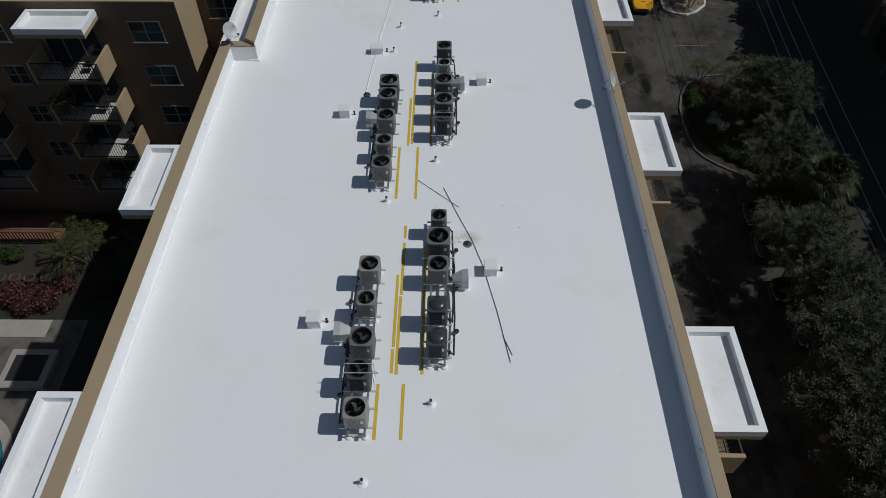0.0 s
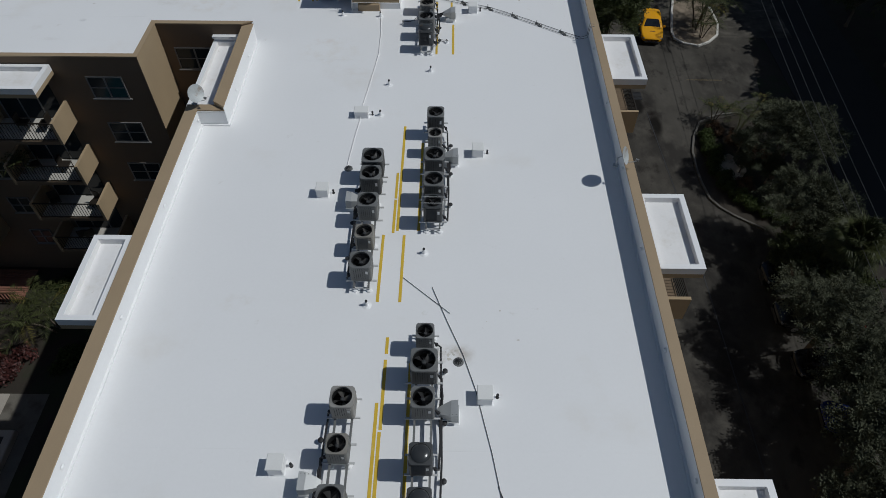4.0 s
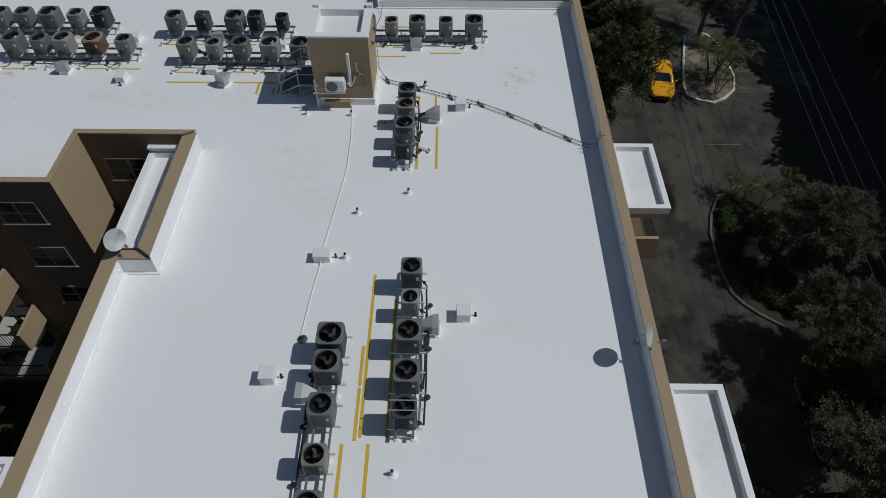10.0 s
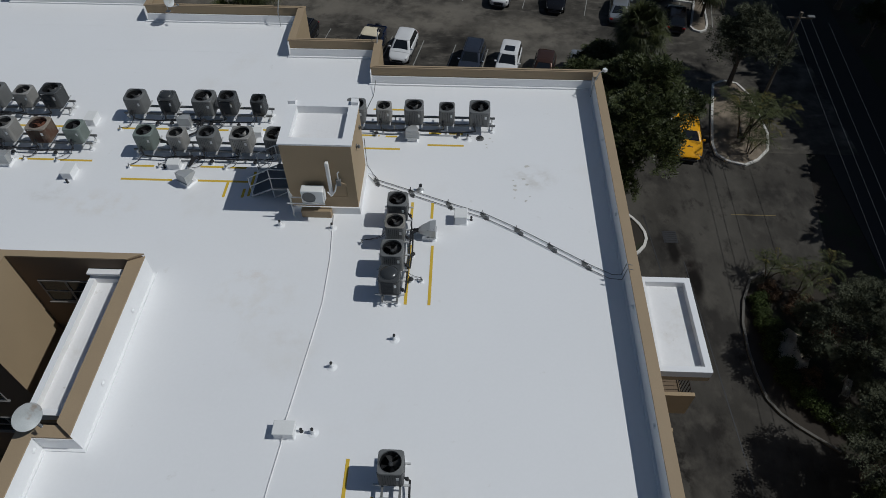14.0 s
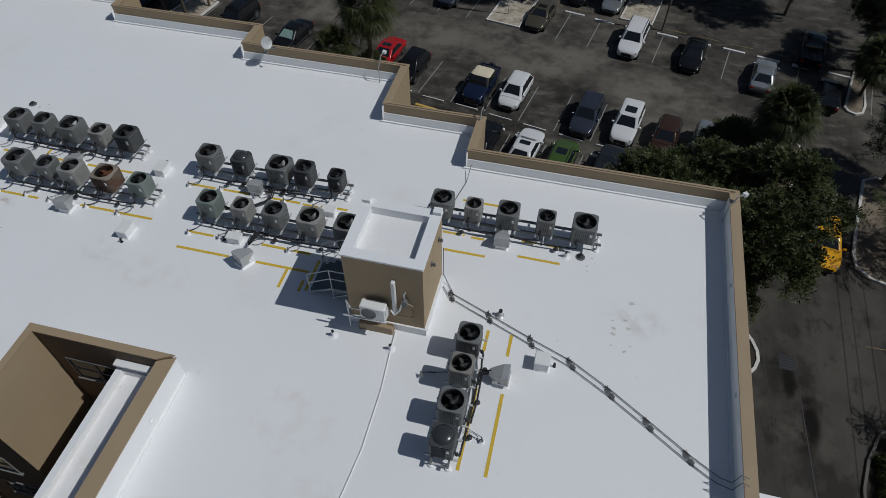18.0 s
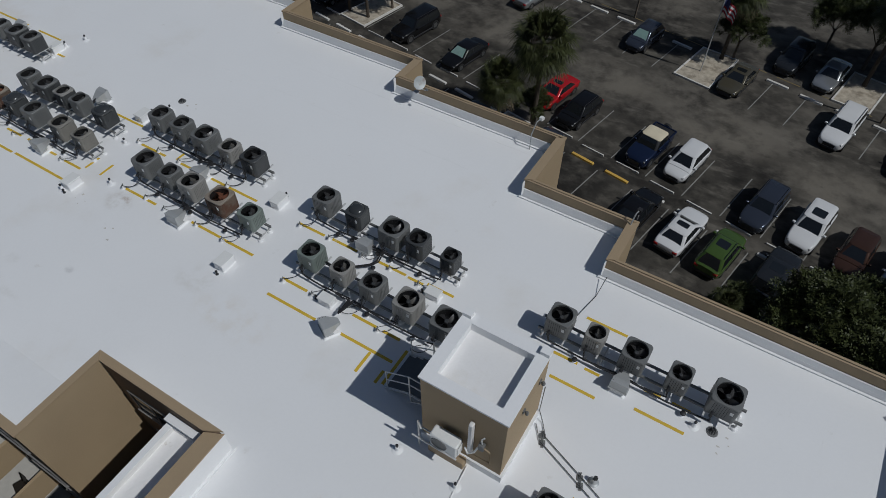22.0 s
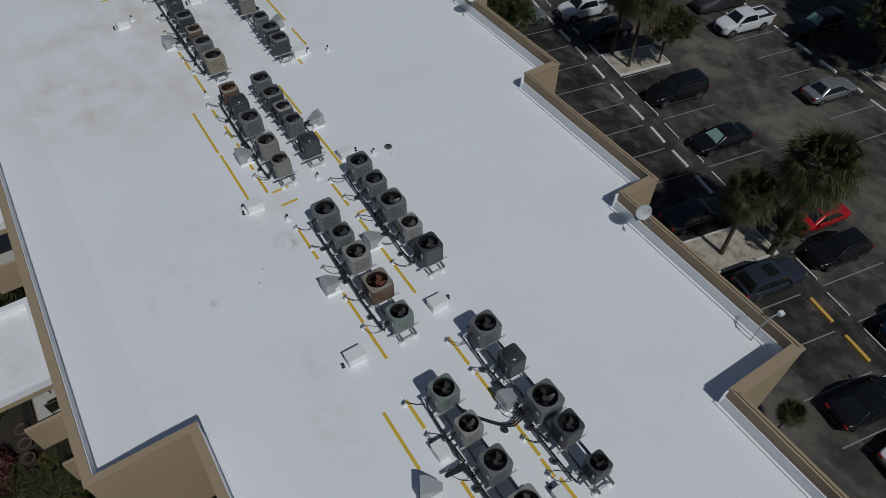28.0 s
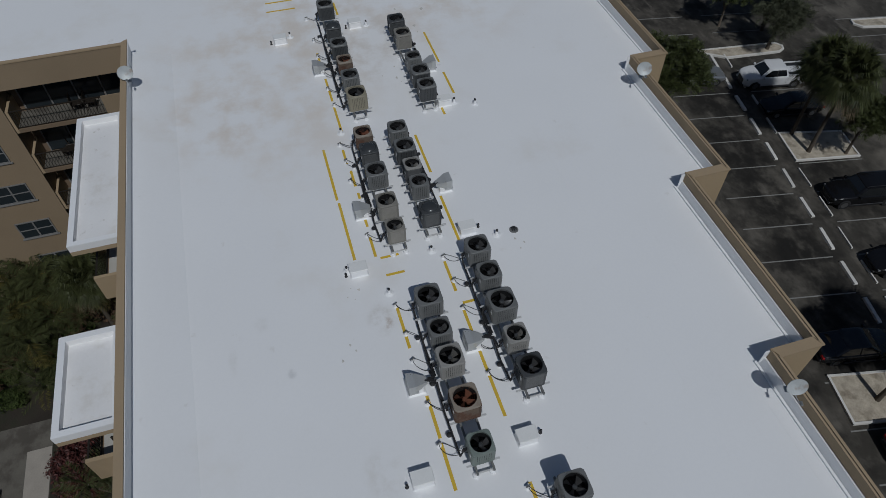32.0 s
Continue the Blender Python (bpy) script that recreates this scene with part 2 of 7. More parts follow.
M_DRIVE = mat("grey_driveway", (0.050, 0.046, 0.040), 0.85, var=0.35, scale=0.6, fine=30, bump=0.25, spec=0.12)
stain(M_DRIVE, (0.082, 0.076, 0.066), 0.25, 0.46, 0.66, 0.8, (1, 0.35, 1), 7)
stain(M_DRIVE, (0.026, 0.024, 0.022), 0.3, 0.53, 0.64, 0.8, (1, 0.6, 1), 7)
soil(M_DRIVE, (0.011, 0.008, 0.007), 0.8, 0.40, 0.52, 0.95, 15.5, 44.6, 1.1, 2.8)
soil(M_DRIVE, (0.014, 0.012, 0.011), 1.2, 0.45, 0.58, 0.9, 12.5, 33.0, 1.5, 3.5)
# a broad, darker oval over the southern stretch of the driveway
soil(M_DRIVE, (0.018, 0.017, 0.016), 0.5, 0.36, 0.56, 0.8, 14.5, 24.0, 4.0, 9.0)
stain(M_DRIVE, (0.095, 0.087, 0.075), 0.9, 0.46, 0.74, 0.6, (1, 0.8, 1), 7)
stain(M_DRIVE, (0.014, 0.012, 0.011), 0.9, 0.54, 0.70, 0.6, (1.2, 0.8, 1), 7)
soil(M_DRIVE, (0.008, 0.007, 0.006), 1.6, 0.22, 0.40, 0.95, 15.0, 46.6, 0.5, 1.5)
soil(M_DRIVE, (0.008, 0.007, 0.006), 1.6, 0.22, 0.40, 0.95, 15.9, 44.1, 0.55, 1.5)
M_ROAD = mat("old_road", (0.022, 0.021, 0.020), 0.9, var=0.2, scale=0.4, fine=30, bump=0.2)
M_CONC = mat("concrete", (0.33, 0.30, 0.26), 0.85, var=0.2, scale=1.2, fine=25, bump=0.25)
M_CREAMWALK = mat("pale_yellow_concrete", (0.50, 0.46, 0.30), 0.85, var=0.15, scale=1.5, fine=25, bump=0.2)
M_KERB = mat("white_kerb", (0.60, 0.58, 0.54), 0.8, var=0.12, scale=2, fine=25, bump=0.2, rand=0.08)
M_KERB2 = mat("grey_kerb", (0.10, 0.094, 0.083), 0.85, var=0.25, scale=2, fine=25, bump=0.2, rand=0.15)
M_TILE = mat("pale_floor_tile", (0.45, 0.43, 0.39), 0.6, var=0.12, scale=3, fine=25, bump=0.1)
# concrete darkened in patches, with the shade of plants put into the colour
M_PATIO = mat("shade_toned_concrete", (0.12, 0.11, 0.092), 0.85, var=0.3, scale=1.0, fine=25, bump=0.2)
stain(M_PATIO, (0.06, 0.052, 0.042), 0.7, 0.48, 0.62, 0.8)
M_FADED = mat("faded_yellow_line", (0.17, 0.125, 0.05), 0.8, var=0.3, scale=2, fine=20, bump=0.1)
M_LINE = mat("worn_white_line", (0.22, 0.215, 0.20), 0.8, var=0.3, scale=2, fine=15, bump=0.1)
M_YSTOP = mat("yellow_stop", (0.58, 0.36, 0.07), 0.75, var=0.15, scale=2, fine=25, bump=0.2)
M_LITTER = mat("gravel_with_leaf_litter", (0.21, 0.17, 0.125), 0.95, var=0.5, scale=2.0, fine=14, bump=0.6)
# gravel toned down for dirt, litter and the shade of plants together
M_GRAVEL = mat("pale_gravel", (0.40, 0.35, 0.275), 0.95, var=0.45, scale=2.5, fine=14, bump=0.6)
stain(M_GRAVEL, (0.16, 0.13, 0.09), 0.9, 0.50, 0.66, 0.7)
M_SOIL = mat("mulch_and_soil", (0.028, 0.022, 0.016), 0.95, var=0.4, scale=0.8, fine=12, bump=0.6)
stain(M_SOIL, (0.018, 0.028, 0.010), 0.25, 0.48, 0.62, 0.8)
M_TRUNK = mat("dark_palm_bark", (0.075, 0.06, 0.045), 0.95, var=0.3, scale=3, fine=18, bump=0.7)
M_BARK = mat("grey_bark", (0.13, 0.105, 0.08), 0.9, var=0.25, scale=3, fine=20, bump=0.6)
M_LEAF = mat("tree_leaves", (0.046, 0.055, 0.019), 0.5, var=0.2, scale=0.6, fine=5, bump=0, island=0.45, spec=0.2)
M_LEAF2 = mat("silver_green_leaves", (0.066, 0.071, 0.046), 0.65, var=0.25, scale=0.6, fine=5, bump=0, island=0.4, spec=0.06)
M_FROND = mat("palm_fronds", (0.046, 0.052, 0.020), 0.5, var=0.2, scale=0.8, fine=6, bump=0, island=0.45, spec=0.14)
M_HEDGE = mat("clipped_hedge_leaves", (0.036, 0.049, 0.015), 0.6, var=0.25, scale=0.8, fine=6, bump=0, island=0.6, spec=0.08)
M_DRYLEAF = mat("brown_shrub_leaves", (0.085, 0.055, 0.035), 0.75, var=0.25, scale=1, fine=6, bump=0, island=0.5, spec=0.08)
M_YFROND = mat("yellowing_fronds", (0.08, 0.07, 0.022), 0.6, var=0.2, scale=1, fine=6, bump=0, island=0.4, spec=0.1)
M_DEAD = mat("dry_fronds", (0.16, 0.12, 0.07), 0.8, var=0.2, scale=1, fine=6, bump=0, island=0.3)
M_RED = mat("red_bracts", (0.062, 0.016, 0.013), 0.6, var=0.2, scale=1, fine=6, bump=0, island=0.5)
M_WOOD = mat("brown_timber", (0.13, 0.065, 0.035), 0.7, var=0.2, scale=2, fine=25, bump=0.2, rand=0.2)
# white frames, greyed because the shade on them is put into the colour
M_FRAME = mat("shade_greyed_white_frame", (0.19, 0.185, 0.178), 0.5, var=0.06, scale=2, fine=20, bump=0.05)
M_GLASS = mat("dark_window_glass", (0.02, 0.026, 0.03), 0.08, 0.0, var=0.2, scale=0.5, fine=3, bump=0, spec=0.35)
M_CGLASS = mat("car_glass", (0.012, 0.014, 0.016), 0.05, 0.0, var=0.1, scale=1, fine=5, bump=0, spec=0.7)
M_SHADEGLASS = mat("sunshade", (0.22, 0.33, 0.30), 0.4, 0.0, var=0.15, scale=4, fine=15, bump=0.1)
M_TYRE = mat("tyre_rubber", (0.018, 0.018, 0.018), 0.85, var=0.2, scale=4, fine=30, bump=0.2)
M_RIM = mat("alloy_rim", (0.35, 0.35, 0.36), 0.3, 0.9, var=0.08, scale=4, fine=30, bump=0)
M_LAMP = mat("headlight_lens", (0.16, 0.165, 0.17), 0.3, 0.0, var=0.08, scale=4, fine=30, bump=0)
M_TAIL = mat("tail_light_lens", (0.30, 0.012, 0.012), 0.2, 0.0, var=0.08, scale=4, fine=30, bump=0)
M_TRIM = mat("black_car_trim", (0.02, 0.02, 0.022), 0.5, 0.0, var=0.1, scale=3, fine=30, bump=0.05)
M_DISH = mat("dish_enamel", (0.42, 0.44, 0.44), 0.5, 0.1, var=0.15, scale=3, fine=25, bump=0.05)
stain(M_DISH, (0.22, 0.13, 0.07), 2.2, 0.56, 0.72, 0.6)
M_WHITE = mat("white_enamel", (0.74, 0.74, 0.72), 0.45, var=0.06, scale=2, fine=25, bump=0.05)
M_DIRT = mat("roof_grime", (0.57, 0.545, 0.50), 0.8, var=0.25, scale=4, fine=20, bump=0.1)
M_RAIL = mat("dark_bronze_rail", (0.035, 0.028, 0.022), 0.5, 0.4, var=0.1, scale=4, fine=30, bump=0.05)
M_DECK = mat("red_brown_deck", (0.20, 0.09, 0.06), 0.8, var=0.2, scale=1, fine=20, bump=0.2, rand=0.2)
M_POOL = mat("pool_water", (0.02, 0.16, 0.20), 0.05, 0.0, var=0.15, scale=1.5, fine=8, bump=0.15)
M_WIRE = mat("weathered_cable", (0.08, 0.08, 0.08), 0.6, var=0.1, scale=2, fine=20, bump=0)


def paint(name, col, metal=0.3):
    m = mat(name, col, 0.22, metal, var=0.05, scale=1.0, fine=20, bump=0.0)
    m.node_tree.nodes["Principled BSDF"].inputs["Coat Weight"].default_value = 0.25
    m.node_tree.nodes["Principled BSDF"].inputs["Specular IOR Level"].default_value = 0.3
    return m


# ---- mesh helpers ----
class MB:
    """Collects vertices and faces of one part."""

    def __init__(self):
        self.v, self.f = [], []

    def add(self, vs, fs):
        o = len(self.v)
        self.v += [tuple(p) for p in vs]
        self.f += [tuple(i + o for i in q) for q in fs]
        return self

    def box(self, x0, y0, z0, x1, y1, z1):
        return self.add([(x0, y0, z0), (x1, y0, z0), (x1, y1, z0), (x0, y1, z0), (x0, y0, z1), (x1, y0, z1), (x1, y1, z1), (x0, y1, z1)],
                        [(0, 3, 2, 1), (4, 5, 6, 7), (0, 1, 5, 4), (1, 2, 6, 5), (2, 3, 7, 6), (3, 0, 4, 7)])

    def bbox(self, x0, y0, z0, x1, y1, z1, b=0.01):
        """A box with bevelled top edges and upright corners."""
        def ring(i, z):
            return [(x0 + i + b, y0 + i, z), (x1 - i - b, y0 + i, z), (x1 - i, y0 + i + b, z), (x1 - i, y1 - i - b, z),
                    (x1 - i - b, y1 - i, z), (x0 + i + b, y1 - i, z), (x0 + i, y1 - i - b, z), (x0 + i, y0 + i + b, z)]
        return self.rings([ring(0, z0), ring(0, z1 - b), ring(b, z1)])

    def rings(self, rs, cap=True, close=True):
        k = len(rs[0])
        vs = [p for r in rs for p in r]
        fs = []
        for i in range(len(rs) - 1):
            for j in range(k if close else k - 1):
                a, c = i * k + j, i * k + (j + 1) % k
                fs.append((a, c, c + k, a + k))
        if cap:
            fs.append(tuple(reversed(range(k))))
            fs.append(tuple(range((len(rs) - 1) * k, len(rs) * k)))
        return self.add(vs, fs)

    def lathe(self, c, prof, n=16, cap=True):
        """prof: (radius, height) from the bottom up, about the upright axis through c."""
        return self.rings([[(c[0] + r * math.cos(2 * math.pi * j / n), c[1] + r * math.sin(2 * math.pi * j / n), c[2] + z) for j in range(n)] for r, z in prof], cap)

    def tube(self, path, r, n=6):
        rs = []
        pts = [Vector(p) for p in path]
        for i, p in enumerate(pts):
            d = (pts[min(i + 1, len(pts) - 1)] - pts[max(i - 1, 0)]).normalized()
            a = d.cross(Vector((0, 0, 1)))
            if a.length < 1e-3:
                a = d.cross(Vector((0, 1, 0)))
            a.normalize()
            b = d.cross(a)
            rs.append([p + r * (math.cos(2 * math.pi * j / n) * a + math.sin(2 * math.pi * j / n) * b) for j in range(n)])
        return self.rings(rs)

    def prism(self, ring, z0, z1):
        return self.rings([[(x, y, z0) for x, y in ring], [(x, y, z1) for x, y in ring]])

    def mesh(self, name, smooth=False):
        me = bpy.data.meshes.new(name)
        me.from_pydata(self.v, [], self.f)
        me.validate()
        bm = bmesh.new()
        bm.from_mesh(me)
        bmesh.ops.recalc_face_normals(bm, faces=bm.faces)
        bm.to_mesh(me)
        bm.free()
        if smooth:
            me.polygons.foreach_set("use_smooth", [True] * len(me.polygons))
            me.set_sharp_from_angle(angle=radians(35))
        return me


def part(name, mb, material, parent=None, label="", smooth=False):
    """One mesh object of one material, under its thing or part."""
    me = mb if isinstance(mb, bpy.types.Mesh) else mb.mesh(name, smooth)
    if material and not me.materials:
        me.materials.append(material)
    ob = new(name, me)
    if parent:
        ob.parent = parent
    if label:
        ob["label"] = label
    return ob


def thing(name, m, label, category, group="", kind=""):
    ob = new(name)
    ob.empty_display_size = 0.2
    ob.matrix_basis = m
    return tagged(ob, label, category, group, kind)


def rrect(hx, hy, r, n=4):
    """Rounded rectangle about the origin, anticlockwise."""
    out = []
    for cx, cy, a in ((hx - r, hy - r, 0), (-hx + r, hy - r, 90), (-hx + r, -hy + r, 180), (hx - r, -hy + r, 270)):
        for k in range(n + 1):
            t = radians(a + 90 * k / n)
            out.append((cx + r * math.cos(t), cy + r * math.sin(t)))
    return out

# ---- the building ----
GROUND = -14.0
# footprint, anticlockwise, with the height of the parapet along the edge that starts there
FOOT = [((7.43, -16.0), 0.80), ((7.43, 44.20), 0.80), ((-2.30, 44.20), 0.80), ((-2.30, 46.17), 0.80), ((-6.30, 46.17), 0.80), ((-6.30, 48.92), 0.80),
        ((-13.88, 48.92), 0.80), ((-13.88, 50.42), 0.80), ((-21.45, 50.42), 0.80), ((-21.45, 51.98), 0.80), ((-28.95, 51.98), 0.80), ((-28.95, 53.50), 0.80),
        ((-36.4, 53.50), 0.80), ((-36.4, 55.0), 0.80), ((-58.0, 55.0), 0.80), ((-58.0, 8.0), 1.0), ((-36.5, 8.0), 1.0), ((-36.5, 30.02), 1.12),
        ((-13.46, 30.02), 1.12), ((-13.46, 32.76), 1.10), ((-9.36, 32.76), 0.98), ((-9.36, 27.05), 0.8), ((-10.49, 27.05), 0.80), ((-10.49, -16.0), 0.80)]


def offset(pts, d):
    """Moves each side of an axis-aligned outline inwards by d, or side by side by a list of distances."""
    out = []
    k = len(pts)
    ds = d if isinstance(d, list) else [d] * k
    for i in range(k):
        p, c, q = Vector(pts[i - 1]), Vector(pts[i]), Vector(pts[(i + 1) % k])
        a, b = (c - p).normalized(), (q - c).normalized()
        out.append((c.x - ds[i - 1] * a.y - ds[i] * b.y, c.y + ds[i - 1] * a.x + ds[i] * b.x))
    return out


OUT = [p for p, h in FOOT]
HGT = [h for p, h in FOOT]
# width of the coping on each side: slim by default, thicker beside the courtyard
LEVEL = [abs(OUT[i][0] - OUT[(i + 1) % len(OUT)][0]) > 0.1 for i in range(len(OUT))]
WIDE = [{16: 0.16, 17: 0.22, 18: 0.20, 19: 0.23, 20: 0.47, 21: 0.33, 22: 0.46}.get(i, 0.28 if LEVEL[i] else 0.33) for i in range(len(OUT))]

# the stepped north side: a slim two-piece coping over a sloping membrane upturn
NORTH = [LEVEL[i] and OUT[i][1] > 40 for i in range(len(OUT))]
CAP = [0.15 if NORTH[i] else WIDE[i] for i in range(len(OUT))]


def slope(i, d0, d1, d2, z0, z1):
    """A strip along one side, from d0 to d1 at its foot and from d0 to d2 at its head."""
    a, b, c = offset(OUT, d0), offset(OUT, d1), offset(OUT, d2)
    j = (i + 1) % len(OUT)
    return MB().rings([[(*p, z0) for p in (a[i], a[j], b[j], b[i])], [(*p, z1) for p in (a[i], a[j], c[j], c[i])]])


def along(i, d0, d1, z0, z1):
    a, b = offset(OUT, d0), offset(OUT, d1)
    j = (i + 1) % len(OUT)
    return MB().prism([a[i], a[j], b[j], b[i]], z0, z1)


def inward(d):
    """Distances from the outer face to d metres short of the coping's inner edge."""
    return [w - d for w in WIDE]


roof = part("roof_deck", MB().prism(offset(OUT, 0.20), -0.4, 0.0), M_ROOF)
tagged(roof, "white single-ply membrane roof, faintly stained, flat", "roof", kind="structure")
for i in range(len(OUT)):
    h = HGT[i]
    # courtyard faces 17 and 19 take the tan with shade in its colour
    wall_m = M_SHADEDTAN if i in (17, 19) else M_TAN2 if i in (15, 16) else M_TAN
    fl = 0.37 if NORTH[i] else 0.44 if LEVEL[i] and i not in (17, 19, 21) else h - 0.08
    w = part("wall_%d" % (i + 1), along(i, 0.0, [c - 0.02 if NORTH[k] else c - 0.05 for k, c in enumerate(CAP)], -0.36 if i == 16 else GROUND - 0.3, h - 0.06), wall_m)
    tagged(w, "tan stucco outside wall of the flats", "wall", kind="structure")
    if NORTH[i]:
        foot, head = inward(0.012), [c + 0.035 if NORTH[k] else WIDE[k] - 0.01 for k, c in enumerate(CAP)]
        part("flashing", slope(i, [c - 0.016 if NORTH[k] else WIDE[k] - 0.046 for k, c in enumerate(CAP)], foot, head, 0.002, fl), M_FLASH, w, "white membrane upturn with lapped strips")
        for q in (0.5, 0.97):
            mid = [a + (b - a) * q for a, b in zip(foot, head)]
            part("lap_strip", slope(i, [d - 0.02 for d in mid], [d + 0.006 for d in mid], [d + 0.002 for d in mid], fl * q - 0.02, fl * q), M_FLASH, w)
    else:
        part("flashing", along(i, inward(0.046), inward(0.01), 0.002, fl), M_FLASH, w, "white membrane flashing up the parapet")
    if LEVEL[i] and not NORTH[i]:
        part("termination_bar", along(i, inward(0.01), inward(-0.01), fl - 0.10, fl - 0.05), M_FLASH, w, "white metal strip")
        part("drip_edge", along(i, inward(0.01), inward(-0.02), fl - 0.03, fl + 0.004), M_FLASH, w, "white metal edge")
    if i != 17:
        part("base_fillet", along(i, inward(0.01), inward(-0.07), 0.002, 0.06), M_FLASH, w)
    if NORTH[i]:
        part("coping", along(i, -0.03, 0.062, h - 0.056, h + 0.012), M_COPE, w, "tan outer coping along the parapet")
        part("coping_joint", along(i, 0.064, 0.08, h - 0.056, h - 0.022), M_TRIM, w, "dark joint in the coping")
        part("inner_coping", along(i, 0.082, CAP, h - 0.056, h), M_COPE, w, "tan inner coping")
    else:
        part("coping", along(i, -0.03, CAP, h - 0.056, h), M_COPE, w, "tan coping along the parapet")

# tapered roof edge falling away from the courtyard parapet
part("tapered_edge", slope(17, [w - 0.005 for w in WIDE], [w + 1.7 if k == 17 else w for k, w in enumerate(WIDE)], [w + 0.004 for w in WIDE], -0.02, 0.45), M_ROOF, roof)

# small grey fixing plates along the courtyard parapets and the east parapet
for x, y, z in [(-10.02, 2.0 + 4.9 * k, 0.42) for k in range(6)] + [(-8.88, 28.6, 0.42), (-8.88, 31.2, 0.42)] + [(7.09, 3.5 + 4.05 * k, 0.5) for k in range(10)]:
    face = 1 if x < 0 else -1
    ft = part("flashing_patch", MB().rings([[(x, y + q * 0.09 * math.cos(2 * math.pi * k / 10), z + q * 0.07 * math.sin(2 * math.pi * k / 10)) for k in range(10)] if d == 0 else
                                            [(x + face * d, y + 0.05 * math.cos(2 * math.pi * k / 10), z + 0.04 * math.sin(2 * math.pi * k / 10)) for k in range(10)] for q, d in ((1, 0), (0.6, 0.05))]), M_FLASH)
    tagged(ft, "small white sealed fitting on the parapet flashing", "roof fitting", "flashing fittings")

# ---- ground ----
g = part("ground", MB().box(-400, -400, GROUND - 1, 400, 500, GROUND - 0.06), M_SOIL)
tagged(g, "dark mulch and soil with low growth", "ground", kind="structure")

# ---- balcony roofs (white trays beside the parapets) ----
def tray(x0, y0, x1, y1, top=0.1, open_side=""):
    th = thing("balcony_roof", pose((x0 + x1) / 2, (y0 + y1) / 2, top - 0.5), "white-coated balcony roof tray with a raised rim", "balcony roof", "balcony roofs")
    hx, hy, r = (x1 - x0) / 2, (y1 - y0) / 2, 0.2
    part("slab", MB().box(-hx, -hy, 0.0, hx, hy, 0.2), M_TAN, th, "tan stucco fascia and soffit")
    part("membrane", MB().box(-hx + r, -hy + r, 0.2, hx - r, hy - r, 0.25), M_TRAY, th)
    for nm, a in (("rim", (-hx, -hy, hx, -hy + r)), ("rim", (-hx, hy - r, hx, hy)), ("rim", (-hx, -hy + r, -hx + r, hy - r)), ("rim", (hx - r, -hy + r, hx, hy - r))):
        b = MB().box(a[0], a[1], 0.2, a[2], a[3], 0.46)
        part(nm, b, M_TRAY, th)
        part("rim_cap", MB().box(a[0], a[1], 0.462, a[2], a[3], 0.50), M_FLASH, th)
    return th


for y in (-2.7, 8.14, 18.9, 29.6):
    tray(7.47, y, 9.17, y + 3.56, 0.42)
for y in (5.55, 16.35):
    tray(-11.88, y, -10.53, y + 3.54, 0.74)
tray(-10.86, 27.6, -9.40, 32.72, 0.28)
tray(-20.92, 28.17, -17.5, 29.98, 0.70)
tray(-31.9, 28.17, -24.73, 29.98, 0.70)
for x0, x1, y, z in ((-10.80, -9.44, 32.72, 0.28),):
    mo = thing("wall_moulding", pose((x0 + x1) / 2, y, z), "white stepped moulding where the tray meets the wall", "moulding", "wall mouldings")
    for k in range(3):
        part("step", MB().box((x0 - x1) / 2 - 0.03 * k, -0.10 - 0.05 * k, 0.002 + 0.085 * k, (x1 - x0) / 2 + 0.03 * k, 0.02, 0.085 + 0.085 * k), M_FLASH, mo)


# ---- roof-top plant ----
UNITS = {}


